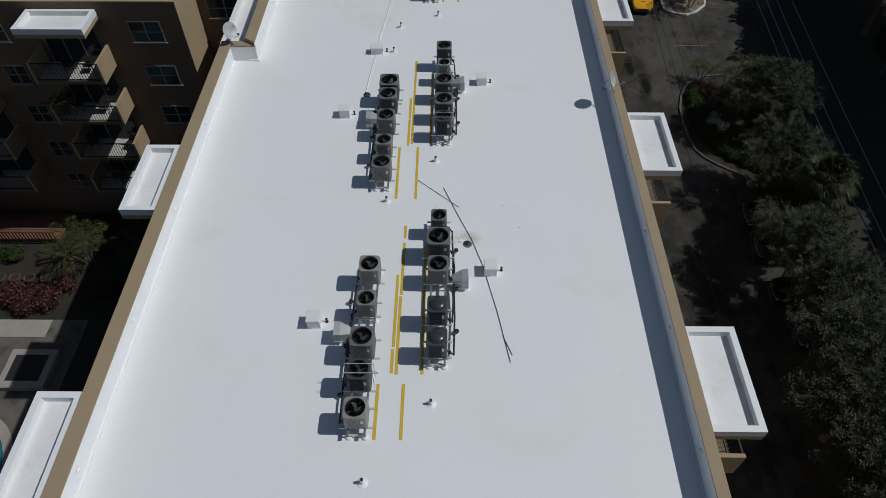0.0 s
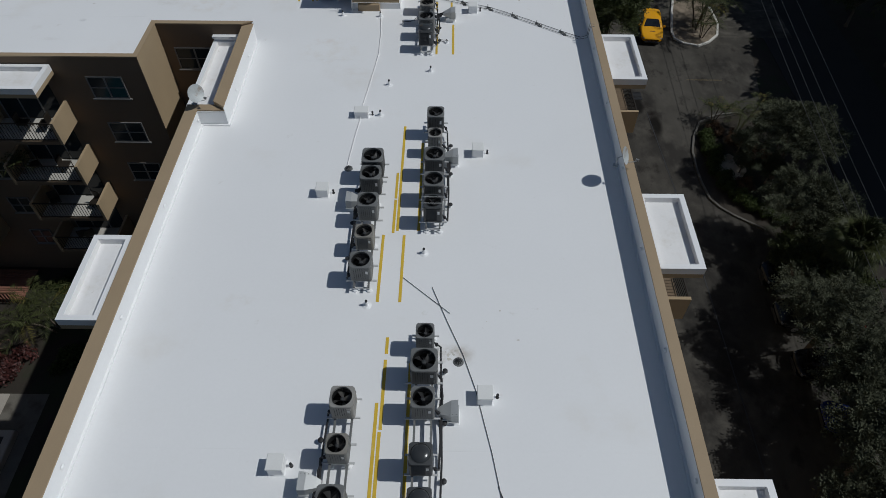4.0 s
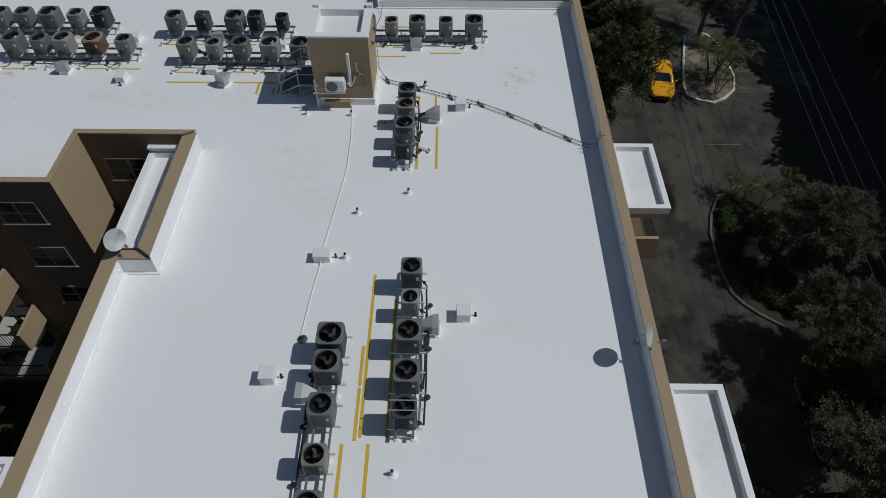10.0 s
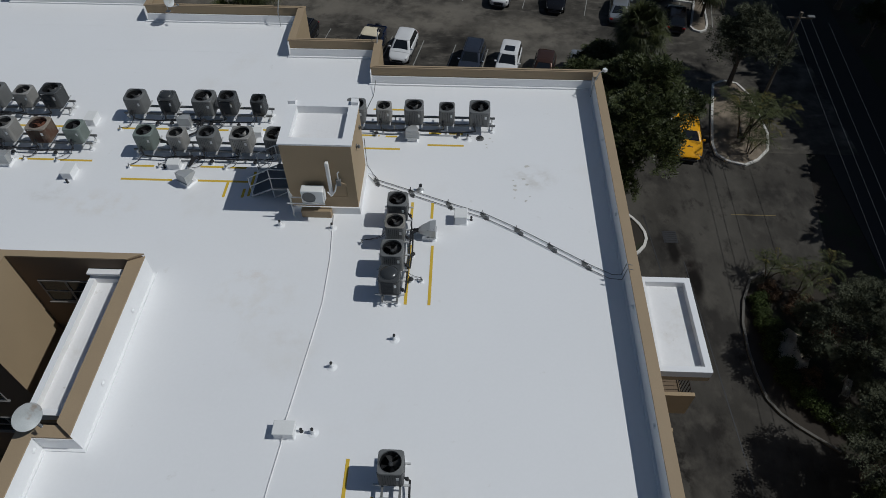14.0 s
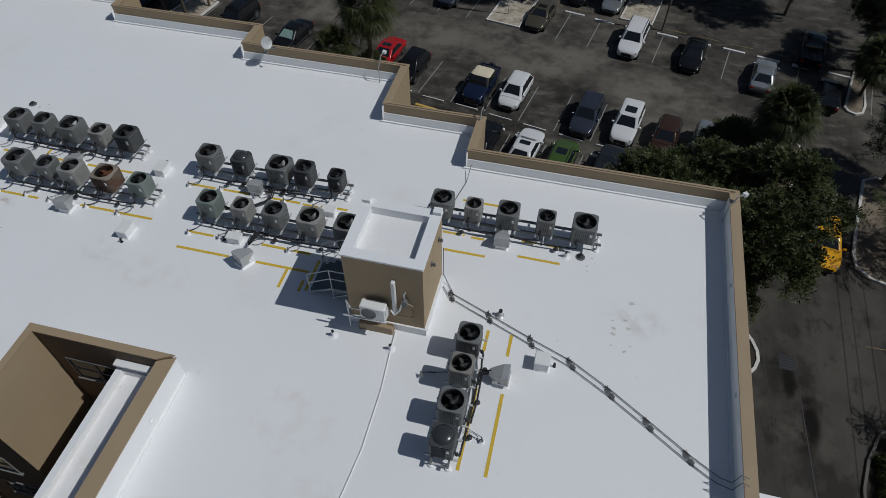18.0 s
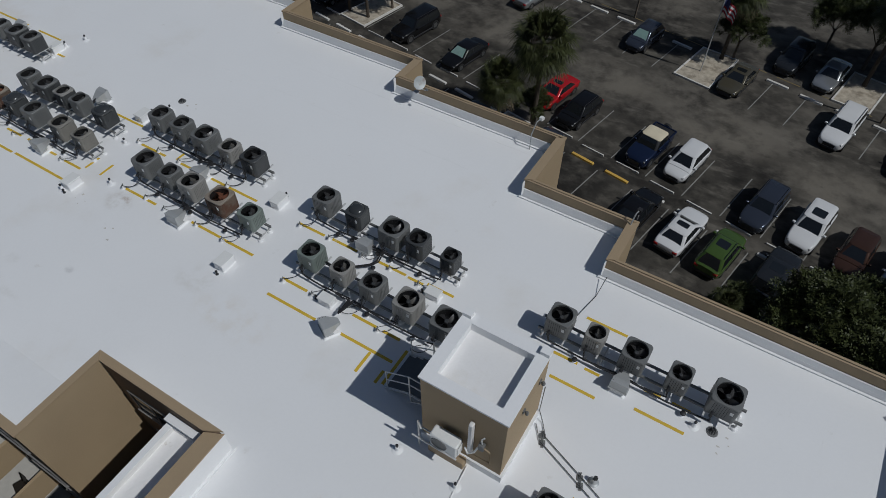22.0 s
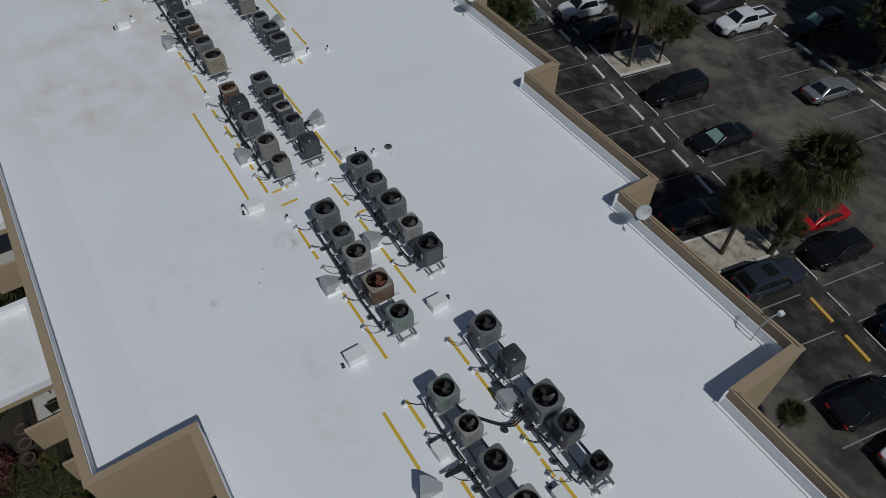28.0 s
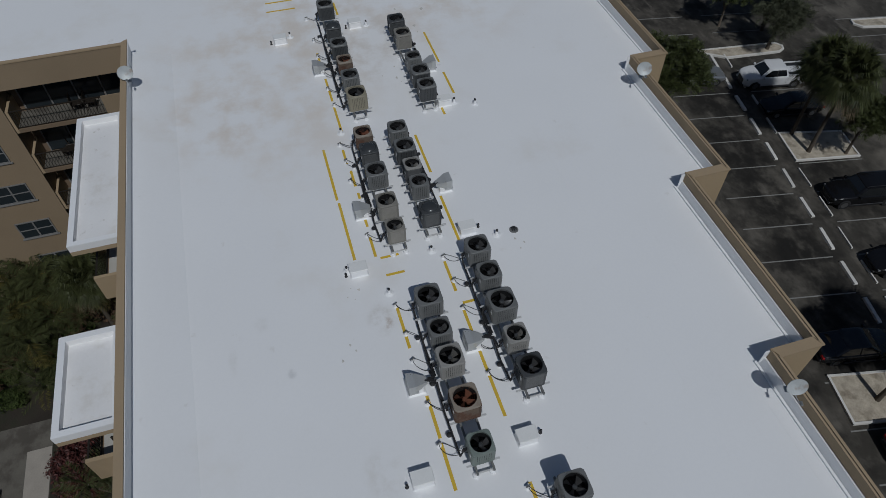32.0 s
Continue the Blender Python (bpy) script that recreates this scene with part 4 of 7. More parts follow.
for x in (BX0 + 0.1, BX1 - 0.1):
    part("rim_corner", MB().box(x - 0.13, BY1 - 0.2, BZ + 0.002, x + 0.13, BY1 + 0.03, BZ + 0.13), M_FLASH, bh, "white raised rim corner")
for b in ((BX0 - 0.02, BY0 - 0.06, BX1 + 0.06, BY0), (BX1, BY0, BX1 + 0.06, BY1)):
    part("base_flashing", MB().box(b[0], b[1], 0.0, b[2], b[3], 0.32), M_FLASH, bh)

# ---- refrigerant lines, whips and supports ----
def support(x, y):
    th = thing("pipe_support", pose(x, y, 0), "black rubber pipe support on a white base", "pipe support", "pipe supports")
    part("base", MB().lathe((0, 0, 0), [(0.07, 0), (0.05, 0.03), (0.035, 0.1)], 10), M_FLASH, th, smooth=True)
    part("pad", MB().lathe((0, 0, 0.1), [(0.04, 0), (0.085, 0.02), (0.08, 0.06), (0.03, 0.08)], 14), M_BLACK, th, smooth=True)


def lines(axis, line, items, side, hood_at, reach=None):
    """Black insulated pipes along one side of a bank, with a drop from every unit, ending in its hood."""
    rng = random.Random(int(line * 10) + len(items))
    th = thing("refrigerant_lines", pose(0, 0, 0), "black insulated refrigerant lines along the stand", "pipes", "refrigerant lines")

    def P(a, o, z):
        return (line + side * o, a, z) if axis == "y" else (a, line + side * o, z)
    ha = hood_at[1] if axis == "y" else hood_at[0]
    for k, (p, w, key, top) in enumerate(items):
        o = 0.48 + 0.045 * (k % 3)
        z = 0.20 + 0.04 * (k % 2)
        c = p - 0.22 * w
        mid = (c + ha) / 2 + rng.uniform(-0.2, 0.2)
        hx, hy = hood_at
        e = 0.55 if axis == "y" else 0.55
        inn = P(ha + 0.05 * (k - 2), o, 0.26)
        pts = [P(c, w * 0.46, 0.60), P(c, w * 0.5 + 0.06, 0.50), P(c + 0.05, o, z + 0.05), P(c + (0.2 if ha > c else -0.2), o, z), P(mid, o + 0.03, z - 0.02), inn,
               (hx * 0.55 + inn[0] * 0.45, hy * 0.55 + inn[1] * 0.45, 0.33 + 0.02 * k)]
        part("pipe", MB().tube(pts, 0.031, 6), M_BLACK, th, smooth=True)
        part("coupling", MB().lathe((pts[1][0], pts[1][1], 0.44), [(0.05, 0), (0.06, 0.05), (0.04, 0.1)], 8), M_BLACK, th, smooth=True)
    lo, hi = items[0][0], items[-1][0]
    n = 3
    for k in range(n):
        a = min(lo, hi) + abs(hi - lo) * (k + 0.5) / n
        q = P(a, 0.62, 0)
        support(q[0], q[1])


lines("y", -2.54, A1, -1, (-3.3, 11.45))
lines("y", -0.27, A2, 1, (0.50, 13.6))
lines("y", -2.48, B1, -1, (-3.15, 22.05))
lines("y", -0.15, B2, 1, (0.51, 24.5))
lines("y", -0.73, C1, 1, (0.4, 35.05))
lines("x", 41.09, D1, -1, (-0.53, 40.35))
lines("x", 41.37, E1, -1, (-9.96, 40.75))
lines("x", 39.14, E2, -1, (-9.0, 37.45))
lines("x", 41.58, F1, -1, (-17.39, 40.4))
lines("x", 39.42, F2, -1, (-16.45, 38.28))
lines("x", 39.14, G1, -1, (-23.9, 38.25))
lines("x", 40.51, G2, 1, (-24.37, 41.6))
lines("x", 39.41, H1, -1, (-33.15, 38.3))
lines("x", 42.39, H2, 1, (-31.98, 43.2))


tie = thing("crossover_pipe", pose(0, 0, 0), "thick black insulated pipe looping between two rows of units", "pipes")
for o in (0.0, 0.07):
    part("pipe", MB().tube([(-10.55 + o, 39.32, 0.52), (-10.42 + o, 39.45, 0.24), (-10.12 + o, 39.64, 0.17), (-9.72 + o, 39.95, 0.16), (-9.42 + o, 40.2, 0.17), (-9.28 + o, 40.42, 0.22), (-9.30 + o, 40.68, 0.30), (-9.26 + o, 40.9, 0.30)], 0.03, 6), M_BLACK, tie, smooth=True)
for x, y in ((-10.35, 39.5), (-9.26, 40.16), (-8.95, 40.77), (-10.6, 40.78)):
    support(x, y)


def whip(x0, y0, x1, y1, z0=0.62):
    """A drain post on the roof with a thin flexible line looping to a unit."""
    th = thing("condensate_post", pose(x1, y1, 0), "small grey condensate post with a thin black hose", "drain post", "condensate posts")
    d = Vector((x0 - x1, y0 - y1, 0))
    part("boot", MB().lathe((0, 0, 0), [(0.1, 0), (0.05, 0.03), (0.035, 0.14)], 10), M_FLASH, th, smooth=True)
    part("tee", MB().tube([(-0.035, 0.07, 0.16), (0.035, -0.07, 0.16)], 0.022, 7), M_GREY, th)
    rng = random.Random(int(x1 * 31 + y1 * 17))
    for s in (0, 1):
        side = Vector((-d.y, d.x, 0)) * rng.uniform(-0.32, 0.32)
        c1, c2 = d * 0.15 + side + Vector((0, 0, 0.02)), d * 0.75 + side * 0.7 + Vector((0, 0, -0.12))
        a, b = Vector((0, 0, 0.17)), d + Vector((0.06 * s, 0, z0 - 0.1 * s))
        pts = []
        for q in range(11):
            t = q / 10
            p = a * (1 - t) ** 3 + c1 * 3 * t * (1 - t) ** 2 + c2 * 3 * t * t * (1 - t) + b * t ** 3
            pts.append((p.x, p.y, max(p.z, 0.012)))
        part("hose", MB().tube(pts, 0.0095, 5), M_BLACK, th, smooth=True)


for row, line, off in ((E1, 41.37, -0.95), (E2, 39.14, -0.95), (F1, 41.58, -1.02), (F2, 39.42, -0.98), (G1, 39.14, -0.92), (H1, 39.41, -0.96)):
    for k, (p, w, key, top) in enumerate(row):
        whip(p - 0.1, line - w / 2, p - 0.62 - 0.06 * (k % 3), line + off + 0.05 * (k % 2))
whip(-0.75 - 0.35, 34.7, -1.95, 34.6)
whip(-0.73 + 0.35, 33.2, 0.25, 33.0, 0.5)

# guard frames over two louvred units
for x, y, w in ((-2.54, 9.74, 0.74), (-0.15, 21.36, 0.72)):
    gf = thing("lifting_frame", pose(x, y, 0), "bent aluminium guard frame over a dark unit", "guard frame", "guard frames")
    for e in (-0.3, 0.12):
        part("bar", MB().tube([(-w / 2 - 0.05, e * w, 0.4), (-w / 2 - 0.05, e * w, 1.18), (w / 2 + 0.05, e * w, 1.18), (w / 2 + 0.05, e * w, 0.4)], 0.014, 6), M_ALU, gf)

# ---- fixtures of the bulkhead ----
ms = thing("split_air_conditioner", pose(-3.72, 35.80, 0.95), "white wall-mounted split air conditioner on a metal bracket", "air conditioner")
part("casing", MB().bbox(-0.40, -0.17, 0.0, 0.40, 0.16, 0.58, 0.03), M_WHITE, ms, smooth=True)
part("fan_ring", MB().rings([[(-0.12 + q * math.cos(2 * math.pi * k / 24), yy, 0.28 + q * math.sin(2 * math.pi * k / 24)) for k in range(24)] for q, yy in ((0.24, -0.172), (0.24, -0.19), (0.21, -0.19), (0.2, -0.175))]), M_GREY, ms, "grey round fan grille")
for k in range(5):
    part("grille_bar", MB().box(-0.31 + 0.09 * k, -0.196, 0.1, -0.30 + 0.09 * k, -0.19, 0.46), M_GREY, ms)
part("service_cover", MB().bbox(0.40, -0.12, 0.08, 0.43, 0.12, 0.45, 0.01), M_WHITE, ms)
for x in (-0.32, 0.30):
    part("bracket", MB().tube([(x, 0.24, -0.28), (x, 0.22, -0.03), (x, -0.2, -0.03)], 0.022, 5), M_ALU, ms)
part("bracket_rail", MB().box(-0.95, 0.10, -0.06, 0.42, 0.14, -0.02), M_ALU, ms)
part("bracket_rail", MB().box(-0.95, -0.20, -0.06, 0.42, -0.16, -0.02), M_ALU, ms)
part("side_post", MB().tube([(-0.86, 0.0, -0.9), (-0.86, 0.0, 0.5), (-0.78, 0.0, 0.15)], 0.03, 6), M_ALU, ms)
tr = thing("pipe_trunking", pose(-3.1, 35.97, 0.0), "pale vertical pipe trunking on the tan wall", "trunking")
part("cover", MB().bbox(-0.06, -0.07, 1.05, 0.06, 0.07, 2.6, 0.02), M_TRAY, tr)
part("line_set", MB().tube([(-0.12, -0.06, 1.25), (0.0, -0.12, 1.1), (0.16, -0.08, 1.3), (0.24, -0.03, 1.6)], 0.03, 6), M_WHITE, tr, smooth=True)
eb = thing("disconnect_box", pose(-2.78, 35.98, 0.0), "grey electrical disconnect with bent conduit on the wall", "electrical box")
part("box", MB().bbox(-0.08, -0.08, 1.55, 0.08, 0.06, 1.8, 0.015), M_GREY, eb)
part("conduit", MB().tube([(0.0, 0.0, 1.8), (0.0, -0.02, 2.1), (0.05, 0.02, 2.15)], 0.025, 6), M_ALU, eb, smooth=True)
part("conduit", MB().tube([(0.08, -0.02, 1.66), (0.24, -0.02, 1.6), (0.26, -0.02, 1.0), (0.0, -0.02, 0.95), (-0.5, -0.02, 0.95)], 0.02, 6), M_COPE, eb, smooth=True)
bx = thing("wall_pedestal", pose(-4.2, 35.92, 0), "tan box pedestal under the split unit", "pedestal")
part("box", MB().bbox(-0.1, -0.12, 0.0, 1.0, 0.11, 0.34, 0.02), M_COPE, bx)
for z, y in ((2.55, 37.9), (2.45, 37.0)):
    lt = thing("wall_light", pose(BX1 + 0.03, y, z), "small dark wall light on the bulkhead", "wall light", "wall lights")
    part("plate", MB().box(-0.03, -0.06, -0.06, 0.01, 0.06, 0.06), M_GREY, lt)
    part("lamp_head", MB().lathe((0.07, 0, -0.06), [(0.05, 0), (0.06, 0.05), (0.03, 0.12)], 10), M_GREY, lt, smooth=True)
part("door", MB().box(BX0 - 0.03, 36.9, 0.55, BX0 - 0.004, 37.85, 2.6), M_GREY, bh, "grey steel door to the stairs")

# steel steps with rails down from the bulkhead door
ss = thing("steel_steps", pose(0, 0, 0), "grey steel steps and rails down to the roof", "steps")
part("landing", MB().box(-5.55, 36.75, 0.48, -4.67, 38.05, 0.54), M_GREY, ss)
for k in range(3):
    part("tread", MB().box(-5.83 - 0.26 * k, 36.8, 0.34 - 0.14 * k, -5.57 - 0.26 * k, 38.0, 0.37 - 0.14 * k), M_GREY, ss)
for y in (36.75, 38.05):
    part("stringer", MB().tube([(-4.7, y, 0.46), (-5.55, y, 0.46), (-6.4, y, 0.04)], 0.035, 5), M_ALU, ss)
    for x, z in ((-4.72, 0.5), (-5.5, 0.5), (-6.3, 0.06)):
        part("post", MB().tube([(x, y, z - 0.45 if z > 0.3 else 0.0), (x, y, z + 0.95)], 0.022, 6), M_ALU, ss)
    for q in (0.95, 0.52):
        part("rail", MB().tube([(-4.72, y, 0.5 + q), (-5.5, y, 0.5 + q), (-6.3, y, 0.06 + q)], 0.02, 6), M_ALU, ss, smooth=True)
part("brace", MB().tube([(-5.5, 36.75, 0.02), (-4.72, 36.75, 0.46)], 0.02, 5), M_ALU, ss)

# paired conduits on roof supports, from the bulkhead to the parapet
CP = [(-2.02, 38.1), (-1.74, 37.72), (-0.36, 37.17), (1.09, 36.58), (2.40, 36.08), (3.63, 35.37), (4.78, 34.62), (5.91, 33.87), (6.68, 33.42)]
cd = thing("roof_conduits", pose(0, 0, 0), "pair of galvanised conduits on strut supports across the white roof", "conduit")
for o in (-0.1, 0.1):
    pts = [(-2.15, 38.2 + o, 1.7), (-2.15, 38.2 + o, 0.35)] if o > 0 else []
    for i, (x, y) in enumerate(CP):
        a, b = Vector(CP[max(i - 1, 0)]), Vector(CP[min(i + 1, len(CP) - 1)])
        d = (b - a).normalized()
        pts.append((x - d.y * o, y + d.x * o, 0.045))
    pts += [(6.98, 33.25 + o, 0.24), (7.02, 33.2 + o, 0.9), (7.2, 33.15 + o, 0.9)]
    part("conduit", MB().tube(pts, 0.014, 7), M_CONDUIT, cd, smooth=True)
for x, y in CP[1:-1]:
    sp = thing("strut_support", pose(x, y, 0, 0, 0, 35 if x > 2 else 22), "grey strut support under the conduits", "pipe support", "strut supports")
    for e in (-0.1, 0.1):
        part("block", MB().bbox(-0.09, e - 0.08, 0.0, 0.09, e + 0.08, 0.024, 0.01), M_GREY, sp)
        part("clamp", MB().tube([(0, e - 0.035, 0.02), (0, e - 0.035, 0.085), (0, e + 0.035, 0.085), (0, e + 0.035, 0.02)], 0.013, 4), M_DARK, sp)
    part("threaded_rod", MB().tube([(0.02, -0.19, 0.0), (0.02, -0.19, 0.16)], 0.014, 5), M_DARK, sp)
    part("threaded_rod", MB().tube([(0.02, 0.19, 0.0), (0.02, 0.19, 0.16)], 0.014, 5), M_DARK, sp)
    part("strut", MB().box(-0.035, -0.25, 0.008, 0.035, 0.25, 0.022), M_GREY, sp)
jb = thing("junction_box", pose(-0.05, 37.35, 0), "small grey junction on the conduit line", "junction box")
part("boot", MB().lathe((0, 0, 0), [(0.16, 0), (0.1, 0.04), (0.05, 0.2)], 12), M_HOOD, jb, smooth=True)
part("cap", MB().lathe((0.02, 0.02, 0.2), [(0.06, 0), (0.06, 0.08)], 10), M_BLACK, jb)


def wire(path, r, m, label, name="roof_cable"):
    ob = part(name, MB().tube(path, r, 5), m, None, label, smooth=True)
    return tagged(ob, label, "cable", "roof cables")


wire([(-3.64, 24.2, 0.02), (-3.52, 25.9, 0.02), (-3.40, 27.1, 0.02), (-3.38, 27.25, 0.1)], 0.016, M_TRAY, "thin white cable laid over the roof")
wire([(-3.4, 27.65, 0.1), (-3.38, 28.0, 0.02), (-3.26, 29.1, 0.02), (-3.1, 30.6, 0.02), (-2.97, 32.0, 0.02), (-2.99, 33.9, 0.02), (-3.1, 35.2, 0.02), (-3.14, 35.95, 0.05)], 0.016, M_TRAY, "thin white cable running to the bulkhead")
wire([(-2.75, 41.45, 0.55), (-2.7, 41.6, 0.05), (-2.58, 42.3, 0.02), (-2.42, 43.1, 0.02), (-2.38, 43.8, 0.3)], 0.012, M_BLACK, "thin black cable to the parapet")
wire([(-3.0, 40.2, 0.02), (-3.05, 39.7, 0.02), (-3.0, 38.8, 0.02)], 0.012, M_BLACK, "thin black cable on the roof")
for path in (((-1.12, 18.7), (0.48, 17.25)), ((-0.12, 18.3), (0.42, 16.87), (0.9, 15.7), (1.27, 14.5), (1.7, 12.5), (2.03, 10.58)), ((1.84, 11.56), (2.10, 10.85))):
    tagged(part("loose_rod", MB().tube([(*p, 0.02) for p in path], 0.010, 6), M_WIRE), "thin grey rod lying loose on the roof", "rod", "loose rods")


# ---- dishes and lamps on the parapets ----
def dish(x, y, z, r=0.44, turn=0.0):
    th = thing("satellite_dish", pose(x, y, z, 0, 0, turn), "weathered grey satellite dish clamped to the parapet", "satellite dish", "satellite dishes")
    R = Matrix.Rotation(radians(64), 3, "Y")
    rings = []
    for q, d in ((0.02, 0.0), (0.4, 0.02), (0.75, 0.07), (1.0, 0.125), (1.0, 0.14), (0.72, 0.09), (0.03, 0.02)):
        rings.append([R @ Vector((q * r * 0.92 * math.cos(2 * math.pi * k / 28), q * r * math.sin(2 * math.pi * k / 28), d * r * 2)) for k in range(28)])
    part("reflector", MB().rings(rings), M_DISH, th, smooth=True)
    tip = R @ Vector((0.30, 0, 0.52))
    low = R @ Vector((r * 0.9, 0, 0.06))
    part("feed_arm", MB().tube([low, (low + tip) / 2 + Vector((0.03, 0, -0.02)), tip], 0.016, 6), M_HOOD, th)
    part("feed_horn", MB().tube([tip, tip + R @ Vector((-0.06, 0, -0.1))], 0.045, 8), M_GREY, th)
    part("mast", MB().tube([(-0.03, 0, -0.02), (-0.18, 0, -0.18), (-0.18, 0, -0.55)], 0.024, 7), M_HOOD, th)
    part("clamp_plate", MB().box(-0.28, -0.09, -0.56, -0.08, 0.09, -0.53), M_HOOD, th)


dish(6.93, 23.6, 1.28, 0.36, -20)
dish(-10.05, 27.05, 1.36, 0.40, -25)
dish(-12.8, 48.5, 1.16, 0.30, -20)
dish(-27.7, 51.6, 1.18, 0.32, -20)
dish(-33.45, 30.32, 1.46, 0.32, 5)


def flood(x, y, z, dx, dy, label, head):
    th = thing("parapet_floodlight", pose(x, y, z), label, "floodlight", "parapet floodlights")
    part("bracket", MB().tube([(0, 0, -0.5), (0, 0, 0.25), (dx * 0.4, dy * 0.4, 0.72)], 0.025, 6), M_HOOD, th)
    part("arm", MB().tube([(dx * 0.4, dy * 0.4, 0.72), (dx * 0.8, dy * 0.8, 0.75)], 0.02, 6), M_HOOD, th)
    e = Vector((dx, dy, 0)).normalized()
    c = Vector((dx * 0.85, dy * 0.85, 0.74))
    s = Vector((-e.y, e.x, 0)) * 0.075
    vs = [c - s - e * 0.05, c + s - e * 0.05, c + s + e * 0.10, c - s + e * 0.10]
    part("lamp_head", MB().rings([[v + Vector((0, 0, -0.07)) for v in vs], [v + Vector((0, 0, 0.05)) for v in vs]]), head, th)


flood(-7.55, 48.45, 0.5, 0.15, 0.6, "white floodlight on a bracket over the parapet", M_WHITE)
flood(7.05, 43.3, 0.5, 0.5, 0.35, "white floodlight on a bracket at the parapet corner", M_WHITE)
flood(-2.5, 45.9, 0.5, 0.1, 0.45, "black floodlight on a bracket at the parapet corner", M_BLACK)

# ponding marks and scuffs left on the membrane
random.seed(9)


def grime(x, y, n, spread, size):
    th = MB()
    for k in range(n):
        cx, cy, r = x + random.gauss(0, spread), y + random.gauss(0, spread), size * random.uniform(0.3, 1.0)
        ring = []
        for j in range(9):
            a = 2 * math.pi * j / 9
            q = r * random.uniform(0.45, 1.1)
            ring.append((cx + q * math.cos(a), cy + q * math.sin(a) * 0.7, 0.003 + 0.0002 * k))
        th.add(ring, [tuple(range(9))])
    ob = part("roof_grime", th, M_DIRT)
    return tagged(ob, "greyish ponding grime on the white roof", "stain", "roof stains", "stuff")


for a in ((0.55, 15.75, 6, 0.2, 0.12), (2.6, 40.15, 4, 0.12, 0.1), (3.7, 38.1, 6, 0.35, 0.14), (3.9, 37.0, 5, 0.3, 0.1), (1.9, 16.8, 4, 0.4, 0.06), (-20.6, 37.2, 4, 0.25, 0.10), (-18.4, 36.7, 3, 0.3, 0.07), (-21.0, 43.4, 4, 0.3, 0.09), (-31.5, 41.5, 8, 0.8, 0.1), (-36.5, 43.0, 8, 0.9, 0.16)):
    grime(*a)
# membrane lap seams
for a, b in (((2.2, -10), (2.2, 30)), ((5.0, -10), (5.0, 43)), ((-5.5, -10), (-5.5, 35)), ((-7.8, -10), (-7.8, 27)), ((1.3, 20), (1.3, 34))):
    part("lap_seam", MB().box(a[0] - 0.05, a[1], -0.01, b[0] + 0.05, b[1], 0.0012), M_ROOF, roof, "faint welded lap seam")
for a, b in (((-9.9, 12.6), (6.8, 12.6)), ((-9.9, 31.6), (-3.5, 31.6)), ((-30, 35.2), (-15, 35.2)), ((-34, 46.2), (-9, 46.2)), ((-20, 48.2), (-7.0, 48.2))):
    part("lap_seam", MB().box(a[0], a[1] - 0.05, -0.01, b[0], b[1] + 0.05, 0.002), M_ROOF, roof, "faint welded lap seam")

# ---- windows and balconies ----
def window(m, w=1.75, h=1.2):
    """Four-light window; local -y faces out of the wall."""
    th = thing("window", m, "white-framed window with four dark panes", "window", "facade windows")
    part("recess", MB().box(-w / 2, -0.006, -h, w / 2, 0.06, 0), M_TRIM, th, "dark reveal")
    for b in ((-w / 2, -0.05, -h, w / 2, -0.008, -h + 0.06), (-w / 2, -0.05, -0.06, w / 2, -0.008, 0), (-w / 2, -0.05, -h + 0.06, -w / 2 + 0.06, -0.008, -0.06), (w / 2 - 0.06, -0.05, -h + 0.06, w / 2, -0.008, -0.06)):
        part("frame_bar", MB().box(*b), M_FRAME, th)
    part("mullion", MB().box(-0.04, -0.052, -h + 0.06, 0.04, -0.01, -0.06), M_FRAME, th)
    for x in (-1, 1):
        part("transom", MB().box(min(x * 0.04, x * (w / 2 - 0.06)), -0.046, -h * 0.5 - 0.025, max(x * 0.04, x * (w / 2 - 0.06)), -0.012, -h * 0.5 + 0.025), M_FRAME, th)
        for z0, z1 in ((-h + 0.06, -h * 0.5 - 0.025), (-h * 0.5 + 0.025, -0.06)):
            part("pane", MB().box(min(x * 0.04, x * (w / 2 - 0.06)), -0.024, z0, max(x * 0.04, x * (w / 2 - 0.06)), -0.012, z1), M_GLASS, th)
    part("sill", MB().box(-w / 2 - 0.08, -0.09, -h - 0.06, w / 2 + 0.08, -0.0, -h - 0.002), M_FRAME, th)
    return th


picket = MB().box(-0.01, -0.01, 0, 0.01, 0.01, 0.92).mesh("picket")
picket.materials.append(M_RAIL)


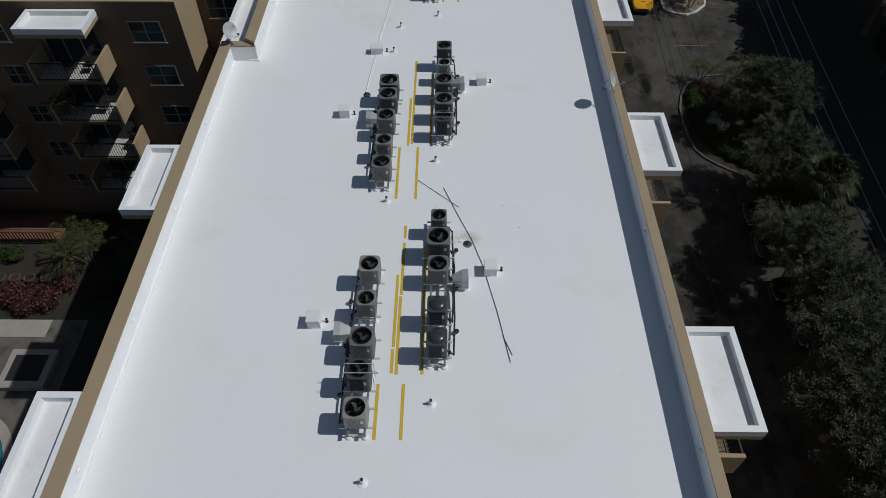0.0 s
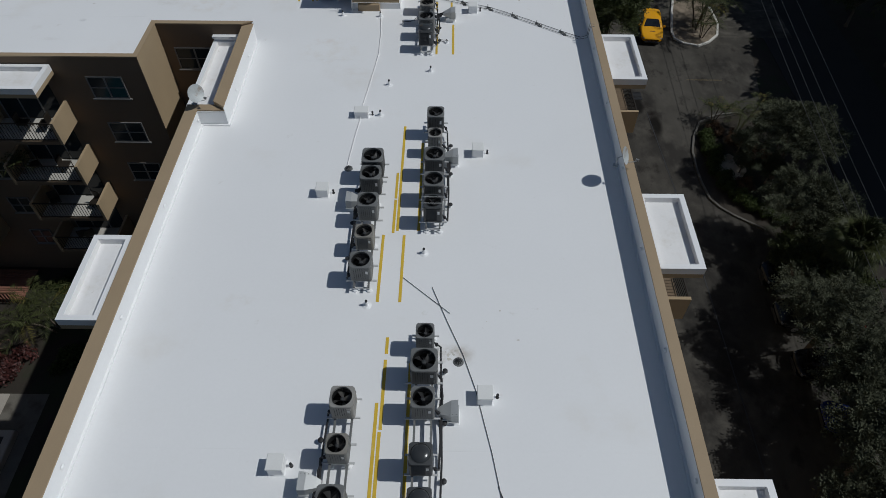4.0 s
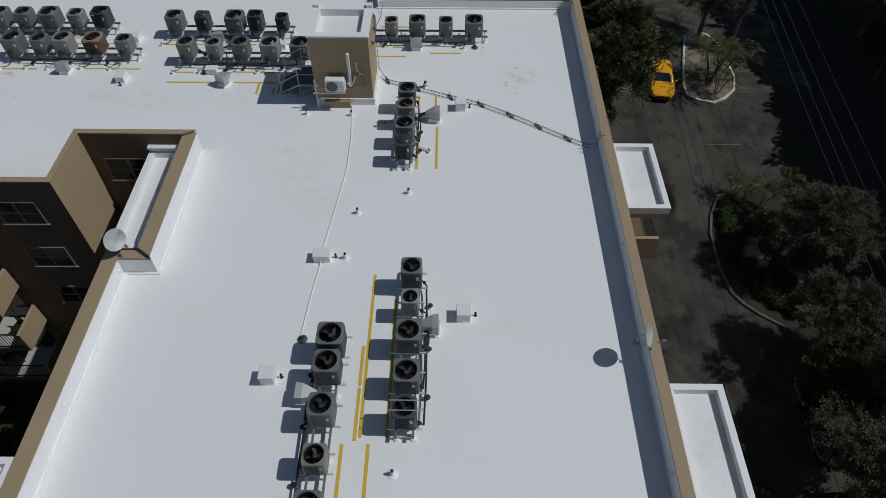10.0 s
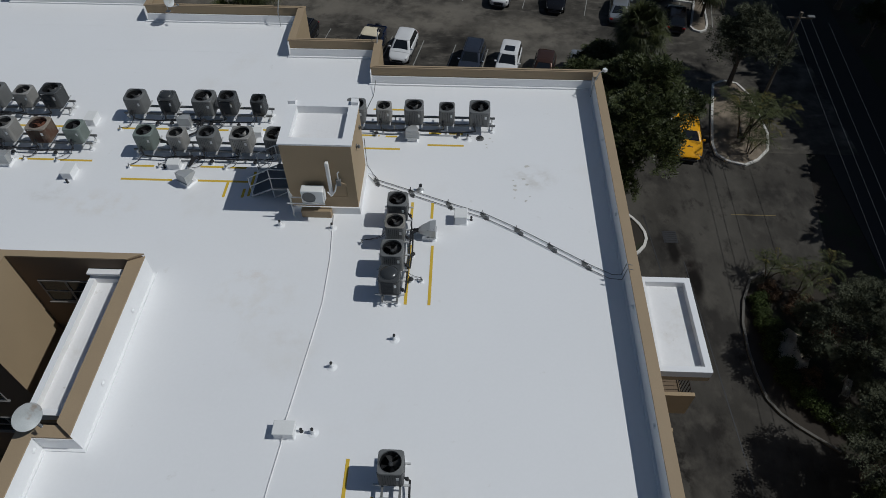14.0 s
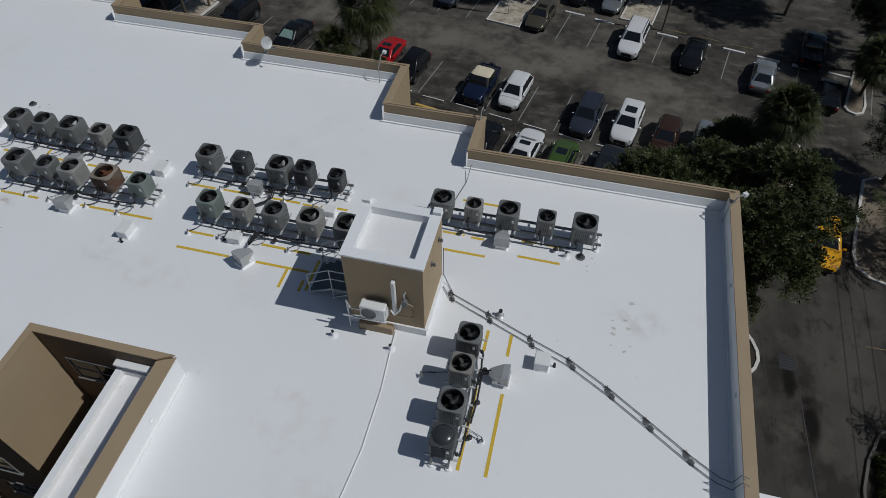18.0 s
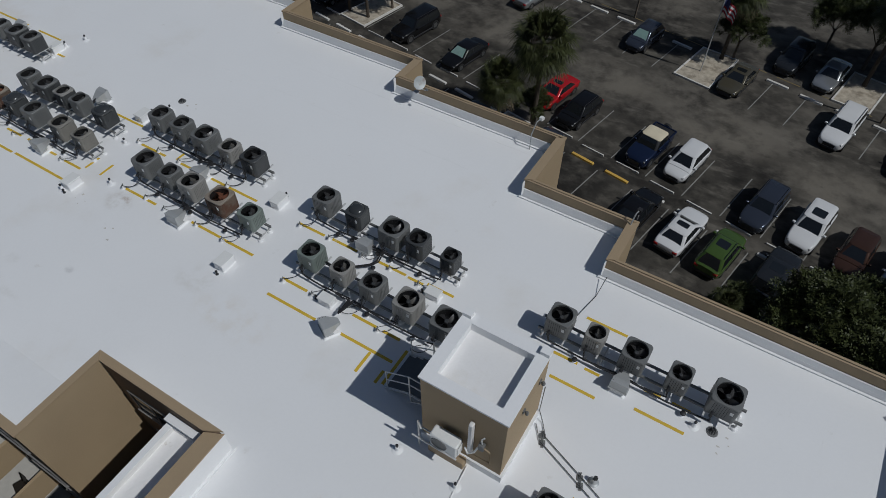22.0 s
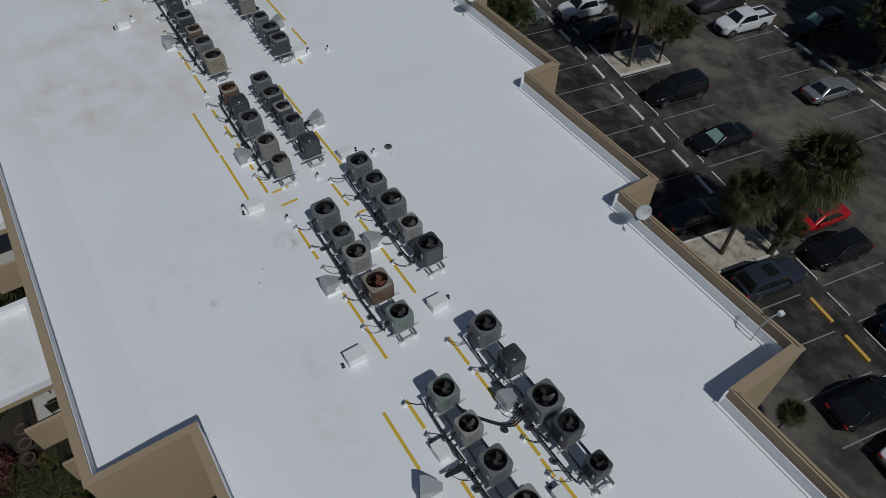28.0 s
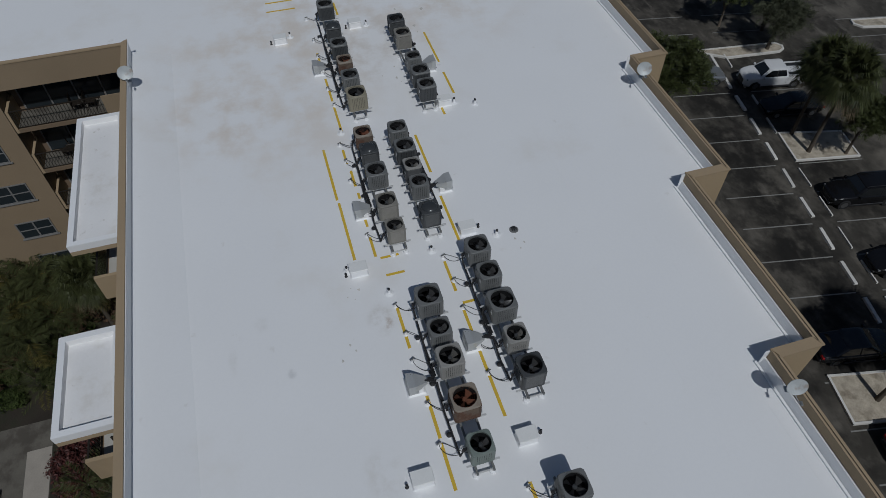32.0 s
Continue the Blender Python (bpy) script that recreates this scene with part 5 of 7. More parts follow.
def balcony(m, w, d, seed=0, finish=None):
    """Local: wall at y 0, balcony towards -y, floor top at z 0, x centred."""
    th = thing("balcony", m, "balcony with tan end panels, dark picket rail and glass doors", "balcony", "balconies")
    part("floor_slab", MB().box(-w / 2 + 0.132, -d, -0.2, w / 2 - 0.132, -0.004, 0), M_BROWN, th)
    part("floor_finish", MB().box(-w / 2 + 0.14, -d + 0.12, 0.002, w / 2 - 0.14, -0.05, 0.012), finish or M_TILE, th, "tiled balcony floor")
    for x in (-w / 2, w / 2 - 0.13):
        part("end_panel", MB().box(x, -d - 0.004, -0.2, x + 0.13, -0.008, 1.05), M_TAN, th, "solid tan stucco end panel")
    rail = part("railing", MB().box(-w / 2 + 0.135, -d + 0.03, 0.98, w / 2 - 0.135, -d + 0.08, 1.03), M_RAIL, th, "dark bronze top rail")
    part("bottom_rail", MB().box(-w / 2 + 0.135, -d + 0.04, 0.05, w / 2 - 0.135, -d + 0.07, 0.08), M_RAIL, th)
    n = int((w - 0.3) / 0.14)
    for k in range(n):
        p = new("picket", picket)
        p.parent = rail
        p.matrix_basis = pose(-w / 2 + 0.2 + (w - 0.4) * k / (n - 1), -d + 0.055, 0.07)
    k = max(2, round(w / 1.3))
    for i in range(k):
        x0, x1 = -w / 2 + 0.4 + (w - 0.8) * i / k, -w / 2 + 0.4 + (w - 0.8) * (i + 1) / k
        part("glass_door", MB().box(x0 + 0.05, -0.03, 0.05, x1 - 0.05, -0.008, 2.1), M_GLASS, th, "dark sliding glass door")
        part("door_frame", MB().box(x0 - 0.02, -0.05, 0.015, x0 + 0.045, -0.006, 2.16), M_FRAME, th, "white door frame")
    rng = random.Random(seed)
    for i in range(2):
        cx = rng.uniform(-w / 2 + 0.6, w / 2 - 0.6)
        ch = thing("balcony_chair", m @ pose(cx, -d * 0.5, 0.013, 0, 0, rng.uniform(0, 360)), "dark metal balcony chair", "chair", "balcony chairs")
        part("seat", MB().bbox(-0.24, -0.24, 0.40, 0.24, 0.24, 0.45, 0.02), M_RAIL, ch)
        part("backrest", MB().bbox(-0.24, 0.2, 0.46, 0.24, 0.25, 0.9, 0.02), M_RAIL, ch)
        for a in (-0.21, 0.19):
            for b in (-0.21, 0.19):
                part("leg", MB().box(a, b, 0, a + 0.03, b + 0.03, 0.4), M_RAIL, ch)
    return th


S, E = 0.0, 90.0
YW = 30.02
for z in (0.05, -2.58, -5.21, -7.84, -10.47):
    window(pose(-15.35, YW, z, 0, 0, S), 1.65)
    window(pose(-23.2, YW, z, 0, 0, S), 1.2)
    window(pose(-12.0, 32.76, z - 0.25, 0, 0, S), 1.9)
    for y in (10.0, 16.4, 22.0):
        window(pose(-36.5, y, z - 0.5, 0, 0, E))
for i, z in enumerate((-2.35, -4.98, -7.61, -10.24)):
    balcony(pose(-19.4, YW, z, 0, 0, S), 3.6, 1.73, i)
    balcony(pose(-28.4, YW, z, 0, 0, S), 7.1, 1.73, 10 + i)
    # loggia floors take the darker concrete, their shade put into the finish
    balcony(pose(-38.02, 26.76, z - 0.2, 0, 0, E), 5.76, 1.5, 50 + i, M_PATIO)
for i, z in enumerate((-2.65, -5.3)):
    for y in (10.03, 20.88, 31.68):
        balcony(pose(7.43, y, z, 0, 0, E), 3.6, 1.85, 20 + i, M_BROWN)
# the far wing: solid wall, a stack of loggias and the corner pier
for nm, b, m in (("wall_far_wing", (-38.3, 8.0, GROUND - 0.3, -36.5, 23.85, -0.37), M_TAN2), ("wall_loggia", (-38.3, 23.86, GROUND - 0.3, -38.06, 29.66, -0.37), M_SHADEDTAN), ("wall_pier", (-38.3, 29.67, GROUND - 0.3, -36.53, 29.98, -0.37), M_TAN2)):
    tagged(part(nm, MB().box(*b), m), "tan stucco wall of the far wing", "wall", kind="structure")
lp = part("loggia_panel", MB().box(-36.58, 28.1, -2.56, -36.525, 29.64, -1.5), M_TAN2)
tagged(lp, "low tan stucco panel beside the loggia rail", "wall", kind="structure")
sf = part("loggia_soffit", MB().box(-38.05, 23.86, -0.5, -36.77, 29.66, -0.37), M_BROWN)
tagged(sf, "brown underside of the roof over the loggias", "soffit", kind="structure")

# ---- courtyard ----
pl = thing("swimming_pool", pose(-24.4, 11.2, GROUND), "blue swimming pool with pale coping", "pool")
part("water", MB().prism([(2.6 * math.cos(2 * math.pi * k / 32), 3.8 * math.sin(2 * math.pi * k / 32)) for k in range(32)], -0.02, 0.02), M_POOL, pl, "still blue water")
ro, ri = [[(q * (2.6 + e) / 2.6 * math.cos(2 * math.pi * k / 32), (3.8 + e) * math.sin(2 * math.pi * k / 32)) for k in range(32)] for q, e in ((2.6, 0.5), (2.6, 0.0))]
part("coping", MB().rings([[(x, y, 0.0) for x, y in ro], [(x, y, 0.09) for x, y in ro], [(x, y, 0.09) for x, y in ri], [(x, y, 0.0) for x, y in ri]], cap=False), M_CONC, pl, "pale concrete pool edge")
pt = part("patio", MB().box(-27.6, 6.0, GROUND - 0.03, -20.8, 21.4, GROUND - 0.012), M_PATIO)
tagged(pt, "concrete patio round the pool, darkened for plant shade", "patio", kind="structure")
# added pale slab: a pool of sunlight painted as lighter concrete
part("paving_slab", MB().box(-26.0, 20.2, GROUND - 0.012, -22.9, 21.38, GROUND + 0.02), M_CONC, pt, "paler slab standing for a sunlit patch of the patio")
sp = thing("garden_spa", pose(-22.8, 18.0, GROUND), "square spa tub with a pale step round it", "spa tub")
part("surround", MB().bbox(-1.3, -1.2, 0, 1.3, 1.2, 0.4, 0.05), M_CONC, sp)
part("inset", MB().bbox(-0.9, -0.8, 0.402, 0.9, 0.8, 0.43, 0.01), M_BLACK, sp, "dark cover")
dk = thing("timber_deck", pose(-28.2, 27.9, GROUND), "red-brown timber deck with a slatted rail", "deck")
for k in range(14):
    part("plank", MB().box(-3.6, -0.55 + 0.16 * k, 0.25, 3.6, -0.41 + 0.16 * k, 0.29), M_DECK, dk)
part("top_rail", MB().box(-3.6, -0.72, 1.05, 3.6, -0.62, 1.1), M_WOOD, dk)
for k in range(34):
    part("slat", MB().box(-3.55 + 0.21 * k, -0.69, 0.05, -3.48 + 0.21 * k, -0.65, 1.05), M_WOOD, dk)
for x in (-27.1, -26.2, -25.3, -24.3):
    urn = thing("clay_pot", pose(x, 24.25, GROUND), "round clay pot among shrubs", "plant pot", "clay pots")
    part("pot", MB().lathe((0, 0, 0), [(0.24, 0), (0.34, 0.2), (0.34, 0.34), (0.29, 0.35), (0.27, 0.28)], 16), M_POT, urn, smooth=True)
    part("soil", MB().lathe((0, 0, 0.26), [(0.28, 0), (0.24, 0.03)], 12), M_SOIL, urn)

# ---- car park and driveway ----
PA = radians(-10.7)
PU, PV = Vector((math.cos(PA), math.sin(PA))), Vector((-math.sin(PA), math.cos(PA)))
PO = Vector((-31.9, 68.65))
PITCH = 2.785


def lot(u, v, z=0.0):
    """Car park coordinates: u along the row of wheel stops, v away from the building."""
    p = PO + PU * u + PV * v
    return (p.x, p.y, GROUND + z)


def lot_pose(u, v, z=0.0, turn=0.0):
    x, y, q = lot(u, v, z)
    return pose(x, y, q, 0, 0, -10.7 + turn)


pk = part("parking_lot", MB().add([(-140, 44.0, GROUND), (17.0, 44.0, GROUND), (17.0, 56.0, GROUND), (30, 56.0, GROUND), (30, 190, GROUND), (-140, 190, GROUND)], [(0, 1, 2, 3, 4, 5)]), M_ASPH)
tagged(pk, "worn patched asphalt car park with dark stains", "car park", kind="structure")
DZ = GROUND + 0.006
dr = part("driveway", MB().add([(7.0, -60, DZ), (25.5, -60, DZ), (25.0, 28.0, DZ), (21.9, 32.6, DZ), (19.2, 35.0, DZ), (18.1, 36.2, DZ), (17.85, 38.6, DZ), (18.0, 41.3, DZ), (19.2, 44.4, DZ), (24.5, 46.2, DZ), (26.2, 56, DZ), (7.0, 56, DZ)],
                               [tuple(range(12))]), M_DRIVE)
tagged(dr, "grey concrete driveway beside the building", "driveway", kind="structure")
rd = part("road", MB().box(27.5, -120, GROUND - 0.05, 34.5, 200, GROUND - 0.01), M_ROAD)
tagged(rd, "old grey street behind the trees", "road", kind="structure")
gate = part("courtyard_ground", MB().box(-36.0, -40, GROUND - 0.05, -10.6, 29.9, GROUND - 0.02), M_SOIL)
tagged(gate, "mulched courtyard ground with planting", "ground", kind="structure")

# expansion joints in the driveway
for a, b in (((15.5, 45.7), (16.05, 33.2)), ((16.05, 33.0), (16.1, 10.0)), ((10.9, 46.0), (11.3, 24.0)), ((13.6, 49.6), (14.05, 43.5))):
    d = (Vector(b) - Vector(a)).normalized() * 0.03
    part("joint", MB().prism([(a[0] - d.y, a[1] + d.x), (a[0] + d.y, a[1] - d.x), (b[0] + d.y, b[1] - d.x), (b[0] - d.y, b[1] + d.x)], DZ, DZ + 0.004), M_TRIM, dr, "dark expansion joint")
part("painted_line", MB().box(19.4, 49.80, DZ, 22.3, 49.86, DZ + 0.004), M_FADED, dr, "faded yellow line")
wk = part("pavement_walk", MB().box(-3.0, 54.05, GROUND, 3.2, 54.75, GROUND + 0.12), M_CREAMWALK)
tagged(wk, "pale yellow concrete edging along the planting strip", "pavement", kind="structure")
gr = thing("drain_grate", pose(15.0, 47.7, DZ), "dark cast iron drain grate in the driveway", "drain grate")
part("frame", MB().box(-0.45, -0.5, 0, 0.45, 0.5, 0.01), M_BLACK, gr)
for j in range(6):
    part("bar", MB().box(-0.4, -0.45 + 0.17 * j, 0.011, 0.4, -0.39 + 0.17 * j, 0.03), M_TRIM, gr)

# stall lines and wheel stops
stall = MB().box(-0.04, -2.35, 0.002, 0.04, 2.35, 0.008).mesh("stall_line")
stall.materials.append(M_LINE)


def line_at(u, v, long=1.0):
    ob = new("stall_line", stall)
    ob.matrix_basis = lot_pose(u, v) @ Matrix.Diagonal((1, long, 1, 1))
    tagged(ob, "thin worn white stall line on asphalt", "line", "stall lines")


for k in range(-7, 19):
    u = -1.3 + PITCH * k
    line_at(u, -2.5)
    if not 14 < u < 18 and not -5 < u < -1.5:
        line_at(u, 3.9)
for k in range(-6, 22):
    u = -2.2 + PITCH * k
    if not 21 < u < 26:
        line_at(u, 15.6)
stopm = MB().rings([[(-0.9, y, z) for y, z in ((-0.09, 0), (0.09, 0), (0.07, 0.11), (-0.07, 0.11))], [(-0.86, y, z) for y, z in ((-0.09, 0), (0.09, 0), (0.07, 0.13), (-0.07, 0.13))],
                    [(0.86, y, z) for y, z in ((-0.09, 0), (0.09, 0), (0.07, 0.13), (-0.07, 0.13))], [(0.9, y, z) for y, z in ((-0.09, 0), (0.09, 0), (0.07, 0.11), (-0.07, 0.11))]]).mesh("wheel_stop")
stopm.materials.append(M_KERB)
stopy = stopm.copy()
stopy.materials.clear()
stopy.materials.append(M_YSTOP)


def stop_at(u, v, m=None, turn=0.0, thin=1.0):
    ob = new("wheel_stop", m or stopm)
    ob.matrix_basis = lot_pose(u, v, 0.0, turn) @ Matrix.Diagonal((1, thin, 1, 1))
    tagged(ob, "yellow concrete wheel stop" if m else "white concrete wheel stop, chipped and dirty", "wheel stop", "wheel stops")


random.seed(4)
for k in range(-5, 19):
    u = 0.05 + PITCH * k
    if 14 < u < 18.5:
        continue
    stop_at(u, 0.12, stopy if k in (8, 9) else None, random.uniform(-1.5, 1.5), 1.45)
    if not -5 < u < -1.5:
        stop_at(u + 0.05, 1.35 + random.uniform(-0.1, 0.1), None, random.uniform(-2, 2), 0.6)
for k in range(-4, 19):
    u = 0.9 + PITCH * k
    if not 21.5 < u < 25.5:
        stop_at(u, 17.7 + random.uniform(-0.1, 0.1), None, random.uniform(-2, 2), 1.45)
        part("painted_line", MB().box(-0.95, -0.045, 0.003, 0.95, 0.045, 0.009), M_FADED, pk, "faded yellow line").matrix_basis = lot_pose(u + 0.5, 18.75)


def island(ring, label, fill=None):
    """A planted island with a white kerb; ring in plan metres, anticlockwise."""
    c = Vector((sum(p[0] for p in ring) / len(ring), sum(p[1] for p in ring) / len(ring)))
    th = thing("kerbed_island", pose(c.x, c.y, GROUND), label, "traffic island", "kerbed islands")
    loc = [Vector(p) - c for p in ring]
    k = len(loc)
    inn = []
    for i in range(k):
        a, b = (loc[i] - loc[i - 1]).normalized(), (loc[(i + 1) % k] - loc[i]).normalized()
        n = (Vector((-a.y, a.x)) + Vector((-b.y, b.x))).normalized()
        inn.append(loc[i] + n * 0.18)
    part("gravel_bed", MB().prism([(p.x, p.y) for p in inn], 0.0, 0.09), fill or M_GRAVEL, th, "pale gravel bed")
    for i in range(k):
        j = (i + 1) % k
        part("kerb", MB().prism([(loc[i].x, loc[i].y), (loc[j].x, loc[j].y), (inn[j].x, inn[j].y), (inn[i].x, inn[i].y)], 0.0, 0.15), M_KERB, th)
    return th


def lot_ring(*uv):
    return [lot(u, v)[:2] for u, v in uv]


island(lot_ring((-4.6, 1.4), (-1.5, 1.4), (-1.5, 6.2), (-4.3, 6.2)), "square gravel island with a white kerb in the car park")
island(lot_ring((15.0, -4.6), (17.9, -4.6), (18.0, 0.7), (15.1, 0.7)), "gravel island with a white kerb and two palms")
island(lot_ring((21.9, 13.5), (25.05, 13.5), (25.0, 18.7), (21.9, 18.5)), "gravel island with a white kerb and a flagpole")
island(lot_ring((5.1, 19.6), (8.5, 19.5), (8.4, 24.5), (5.2, 24.5)), "square gravel island with a white kerb and trees")
island(lot_ring((-15.5, -0.7), (-15.0, -0.6), (-14.1, 1.4), (-14.5, 6.1), (-14.9, 6.6), (-15.4, 6.7), (-15.9, 6.2)), "long gravel island with a white kerb")
island(lot_ring((-18.6, 14.4), (-17.9, 14.3), (-17.3, 14.9), (-17.0, 19.0), (-17.4, 19.5), (-18.6, 19.5)), "narrow gravel island with a white kerb in the far lot")
island(lot_ring((32.65, 18.6), (35.55, 18.7), (35.5, 23.5), (32.65, 23.5)), "square gravel island with a white kerb and a palm")
island([(19.65, 55.6), (20.3, 54.9), (21.5, 54.5), (22.6, 55.1), (23.6, 56.2), (24.1, 58.0), (24.0, 62.6), (23.3, 64.2), (22.2, 64.5), (21.3, 64.0), (20.3, 60.0), (19.6, 56.8)], "rounded gravel island with a white kerb and feather palms", M_LITTER)
island([(21.2, 72.2), (21.4, 71.7), (21.95, 71.4), (22.55, 71.7), (22.9, 72.7), (23.5, 77.6), (22.7, 77.6)], "narrow tapered island with a white kerb and a low palm", M_LITTER)
island([(13.5, 61.5), (16.3, 61.8), (17.1, 62.8), (17.7, 65.4), (17.5, 66.8), (16.8, 67.4), (13.5, 66.2)], "rounded island with a white kerb under the trees", M_LITTER)
island([(7.6, 45.6), (11.6, 45.6), (12.3, 45.85), (12.85, 46.25), (13.3, 46.8), (13.52, 47.4), (13.5, 48.0), (13.25, 48.7), (12.85, 49.3), (12.3, 49.9), (11.6, 50.4), (7.6, 50.8)], "planted corner bed with a white kerb", M_SOIL)
# kerb of the planting strip along the driveway
KP = [(22.4, 45.6), (20.6, 45.3), (19.2, 44.4), (18.4, 42.8), (17.95, 41.2), (17.8, 39.4), (17.82, 38.0), (18.02, 36.4), (18.5, 35.6), (19.2, 34.9), (20.9, 33.6)]
for a, b in zip(KP, KP[1:]):
    d = (Vector(b) - Vector(a)).normalized() * 0.07
    tagged(part("kerb_stone", MB().prism([(a[0] - d.y, a[1] + d.x), (a[0] + d.y, a[1] - d.x), (b[0] + d.y, b[1] - d.x), (b[0] - d.y, b[1] + d.x)], GROUND - 0.05, GROUND + 0.13), M_KERB2), "grey concrete kerb along the planting strip", "kerb", "kerb stones")


# ---- cars ----
def car(m, colour, kind, label, roof=None, extra=""):
    """A parked car, its nose along local +x."""
    L, W, H = {"sedan": (4.75, 1.83, 1.45), "suv": (4.7, 1.88, 1.72), "big": (5.1, 1.96, 1.76), "coupe": (4.65, 1.88, 1.36), "hatch": (4.35, 1.82, 1.58), "pickup": (5.45, 1.92, 1.8), "jeep": (4.5, 1.85, 1.8)}[kind]
    belt = {"sedan": 0.95, "suv": 1.08, "big": 1.08, "coupe": 0.92, "hatch": 1.0, "pickup": 1.2, "jeep": 1.15}[kind]
    hood = belt - (0.06 if kind in ("sedan", "coupe", "hatch") else 0.02)
    cab = {"sedan": (-1.75, -1.05, 0.35, 1.15), "suv": (-2.2, -1.85, 0.35, 1.0), "big": (-2.45, -2.2, 0.5, 1.1), "coupe": (-1.7, -1.1, 0.2, 0.98), "hatch": (-2.0, -1.5, 0.45, 1.15), "pickup": (-0.85, -0.65, 0.85, 1.55), "jeep": (-1.1, -1.0, 0.3, 0.8)}[kind]
    th = thing("car", m, label, "car", "parked cars")
    hw = W / 2
    end = 0.72 if kind in ("sedan", "coupe") else 0.95 if kind != "pickup" else 1.0

    def sec(x, w, zt, zb=0.28):
        c = 0.15
        arc = [(w - c + c * math.sin(radians(q)), zt - c * 0.8 + c * 0.8 * math.cos(radians(q))) for q in (90, 68, 45, 22, 0)]
        half = [(w - 0.09, zb), (w - 0.03, zb + 0.07), (w - 0.004, zb + 0.2), (w + 0.006, (zb + zt) / 2)] + arc + [(w * 0.55, zt + 0.022), (w * 0.25, zt + 0.032)]
        return [(x, -y, z) for y, z in half] + [(x, 0, zt + 0.035)] + [(x, y, z) for y, z in reversed(half)]
    f, r = L / 2, -L / 2
    tail = belt - 0.02 if kind != "pickup" else belt
    keys = [(r, 0.70, tail * end, 0.44), (r + 0.05, 0.83, tail - 0.07, 0.38), (r + 0.16, 0.92, tail - 0.03, 0.32), (r + 0.45, 0.985, tail, 0.28), (cab[0] + 0.35, 1.0, belt, 0.26), (0.1, 1.0, belt, 0.26), (cab[3] - 0.1, 1.0, belt, 0.26),
            (cab[3] + 0.25, 0.995, hood, 0.26), (f - 0.75, 0.98, hood - 0.04, 0.27), (f - 0.42, 0.93, hood - 0.09, 0.28), (f - 0.2, 0.85, hood - 0.16, 0.32), (f - 0.07, 0.73, hood - 0.23, 0.36), (f, 0.58, hood - 0.31, 0.42)]
    keys.sort()
    secs = []
    for i in range(len(keys) - 1):
        p0, p1, p2, p3 = [keys[min(max(i + q, 0), len(keys) - 1)] for q in (-1, 0, 1, 2)]
        for q in (0.0, 0.5):
            w = (p1[1] + p2[1]) / 2 + (p1[1] + p2[1] - p0[1] - p3[1]) / 16 if q else p1[1]
            z = (p1[2] + p2[2]) / 2 + (p1[2] + p2[2] - p0[2] - p3[2]) / 16 if q else p1[2]
            secs.append(sec(p1[0] + (p2[0] - p1[0]) * q, hw * min(w, 1.0), z, p1[3] + (p2[3] - p1[3]) * q))
    secs.append(sec(keys[-1][0], hw * keys[-1][1], keys[-1][2], keys[-1][3]))
    body = part("body", MB().rings(secs), colour, th, smooth=True)
    wt, wb = hw * (0.74 if kind in ("sedan", "coupe", "hatch") else 0.80), hw * 0.93
    top = H - 0.05
    if kind == "jeep":
        wt = hw * 0.82
    # greenhouse: glass all round, body-coloured rounded corners, roof panel above
    def loop(x0, x1, w, z, c):
        out, xm, hx = [], (x0 + x1) / 2, (x1 - x0) / 2
        for i, (sx, sy) in enumerate(((1, 1), (-1, 1), (-1, -1), (1, -1))):
            for k in range(5):
                an = radians(90 * i + 22.5 * k)
                out.append((xm + sx * (hx - c) + c * math.cos(an), sy * (w - c) + c * math.sin(an), z))
        return out
    lv = []
    for t, c in ((0.0, 0.16), (0.35, 0.17), (0.7, 0.19), (1.0, 0.22)):
        bow = 0.10 * t * (1 - t)
        lv.append(loop(cab[0] + (cab[1] - cab[0]) * t - bow, cab[3] + (cab[2] - cab[3]) * t + bow, wb + (wt - wb) * t + bow * 0.4, belt - 0.05 + (top - belt + 0.05) * t, c))
    pil = M_TRIM if kind == "jeep" else colour
    spans = [("windscreen", 19, 1, "dark windscreen"), ("side_window", 4, 1, "dark side glass"), ("rear_window", 9, 1, "dark rear window"), ("side_window", 14, 1, "dark side glass")] + [("pillar", 5 * i, 4, "") for i in range(4)]
    for nm, j0, n, lab in spans:
        g = pil if nm == "pillar" else M_SHADEGLASS if (nm == "windscreen" and "shade" in extra) else M_CGLASS
        vs = [ring[(j0 + j) % 20] for ring in lv for j in range(n + 1)]
        part(nm, MB().add(vs, [(i * (n + 1) + j, i * (n + 1) + j + 1, (i + 1) * (n + 1) + j + 1, (i + 1) * (n + 1) + j) for i in range(3) for j in range(n)]), g, th, "folded sunshade behind the windscreen" if g is M_SHADEGLASS else lab, smooth=True)
    for y, s in ((-1, 0), (1, 0)):
        x = (cab[1] + cab[2]) / 2 + 0.1
        part("door_pillar", MB().tube([(x, y * wb, belt - 0.03), (x - 0.02, y * wt, top)], 0.035, 5), M_TRIM, th)
    rr = rrect((cab[2] - cab[1]) / 2, wt, 0.22, 4)
    cx = (cab[1] + cab[2]) / 2
    rlen = cab[2] - cab[1]
    rl = [loop(cab[1] - e, cab[2] + e, wt + e, z, 0.22) for e, z in ((0.03, top - 0.035), (0.02, top), (-0.05, top + 0.03))]
    rl += [loop(cab[1] + 0.2 * rlen, cab[2] - 0.2 * rlen, wt - 0.22, top + 0.055, 0.12), loop(cab[1] + 0.36 * rlen, cab[2] - 0.36 * rlen, wt - 0.45, top + 0.062, 0.06)]
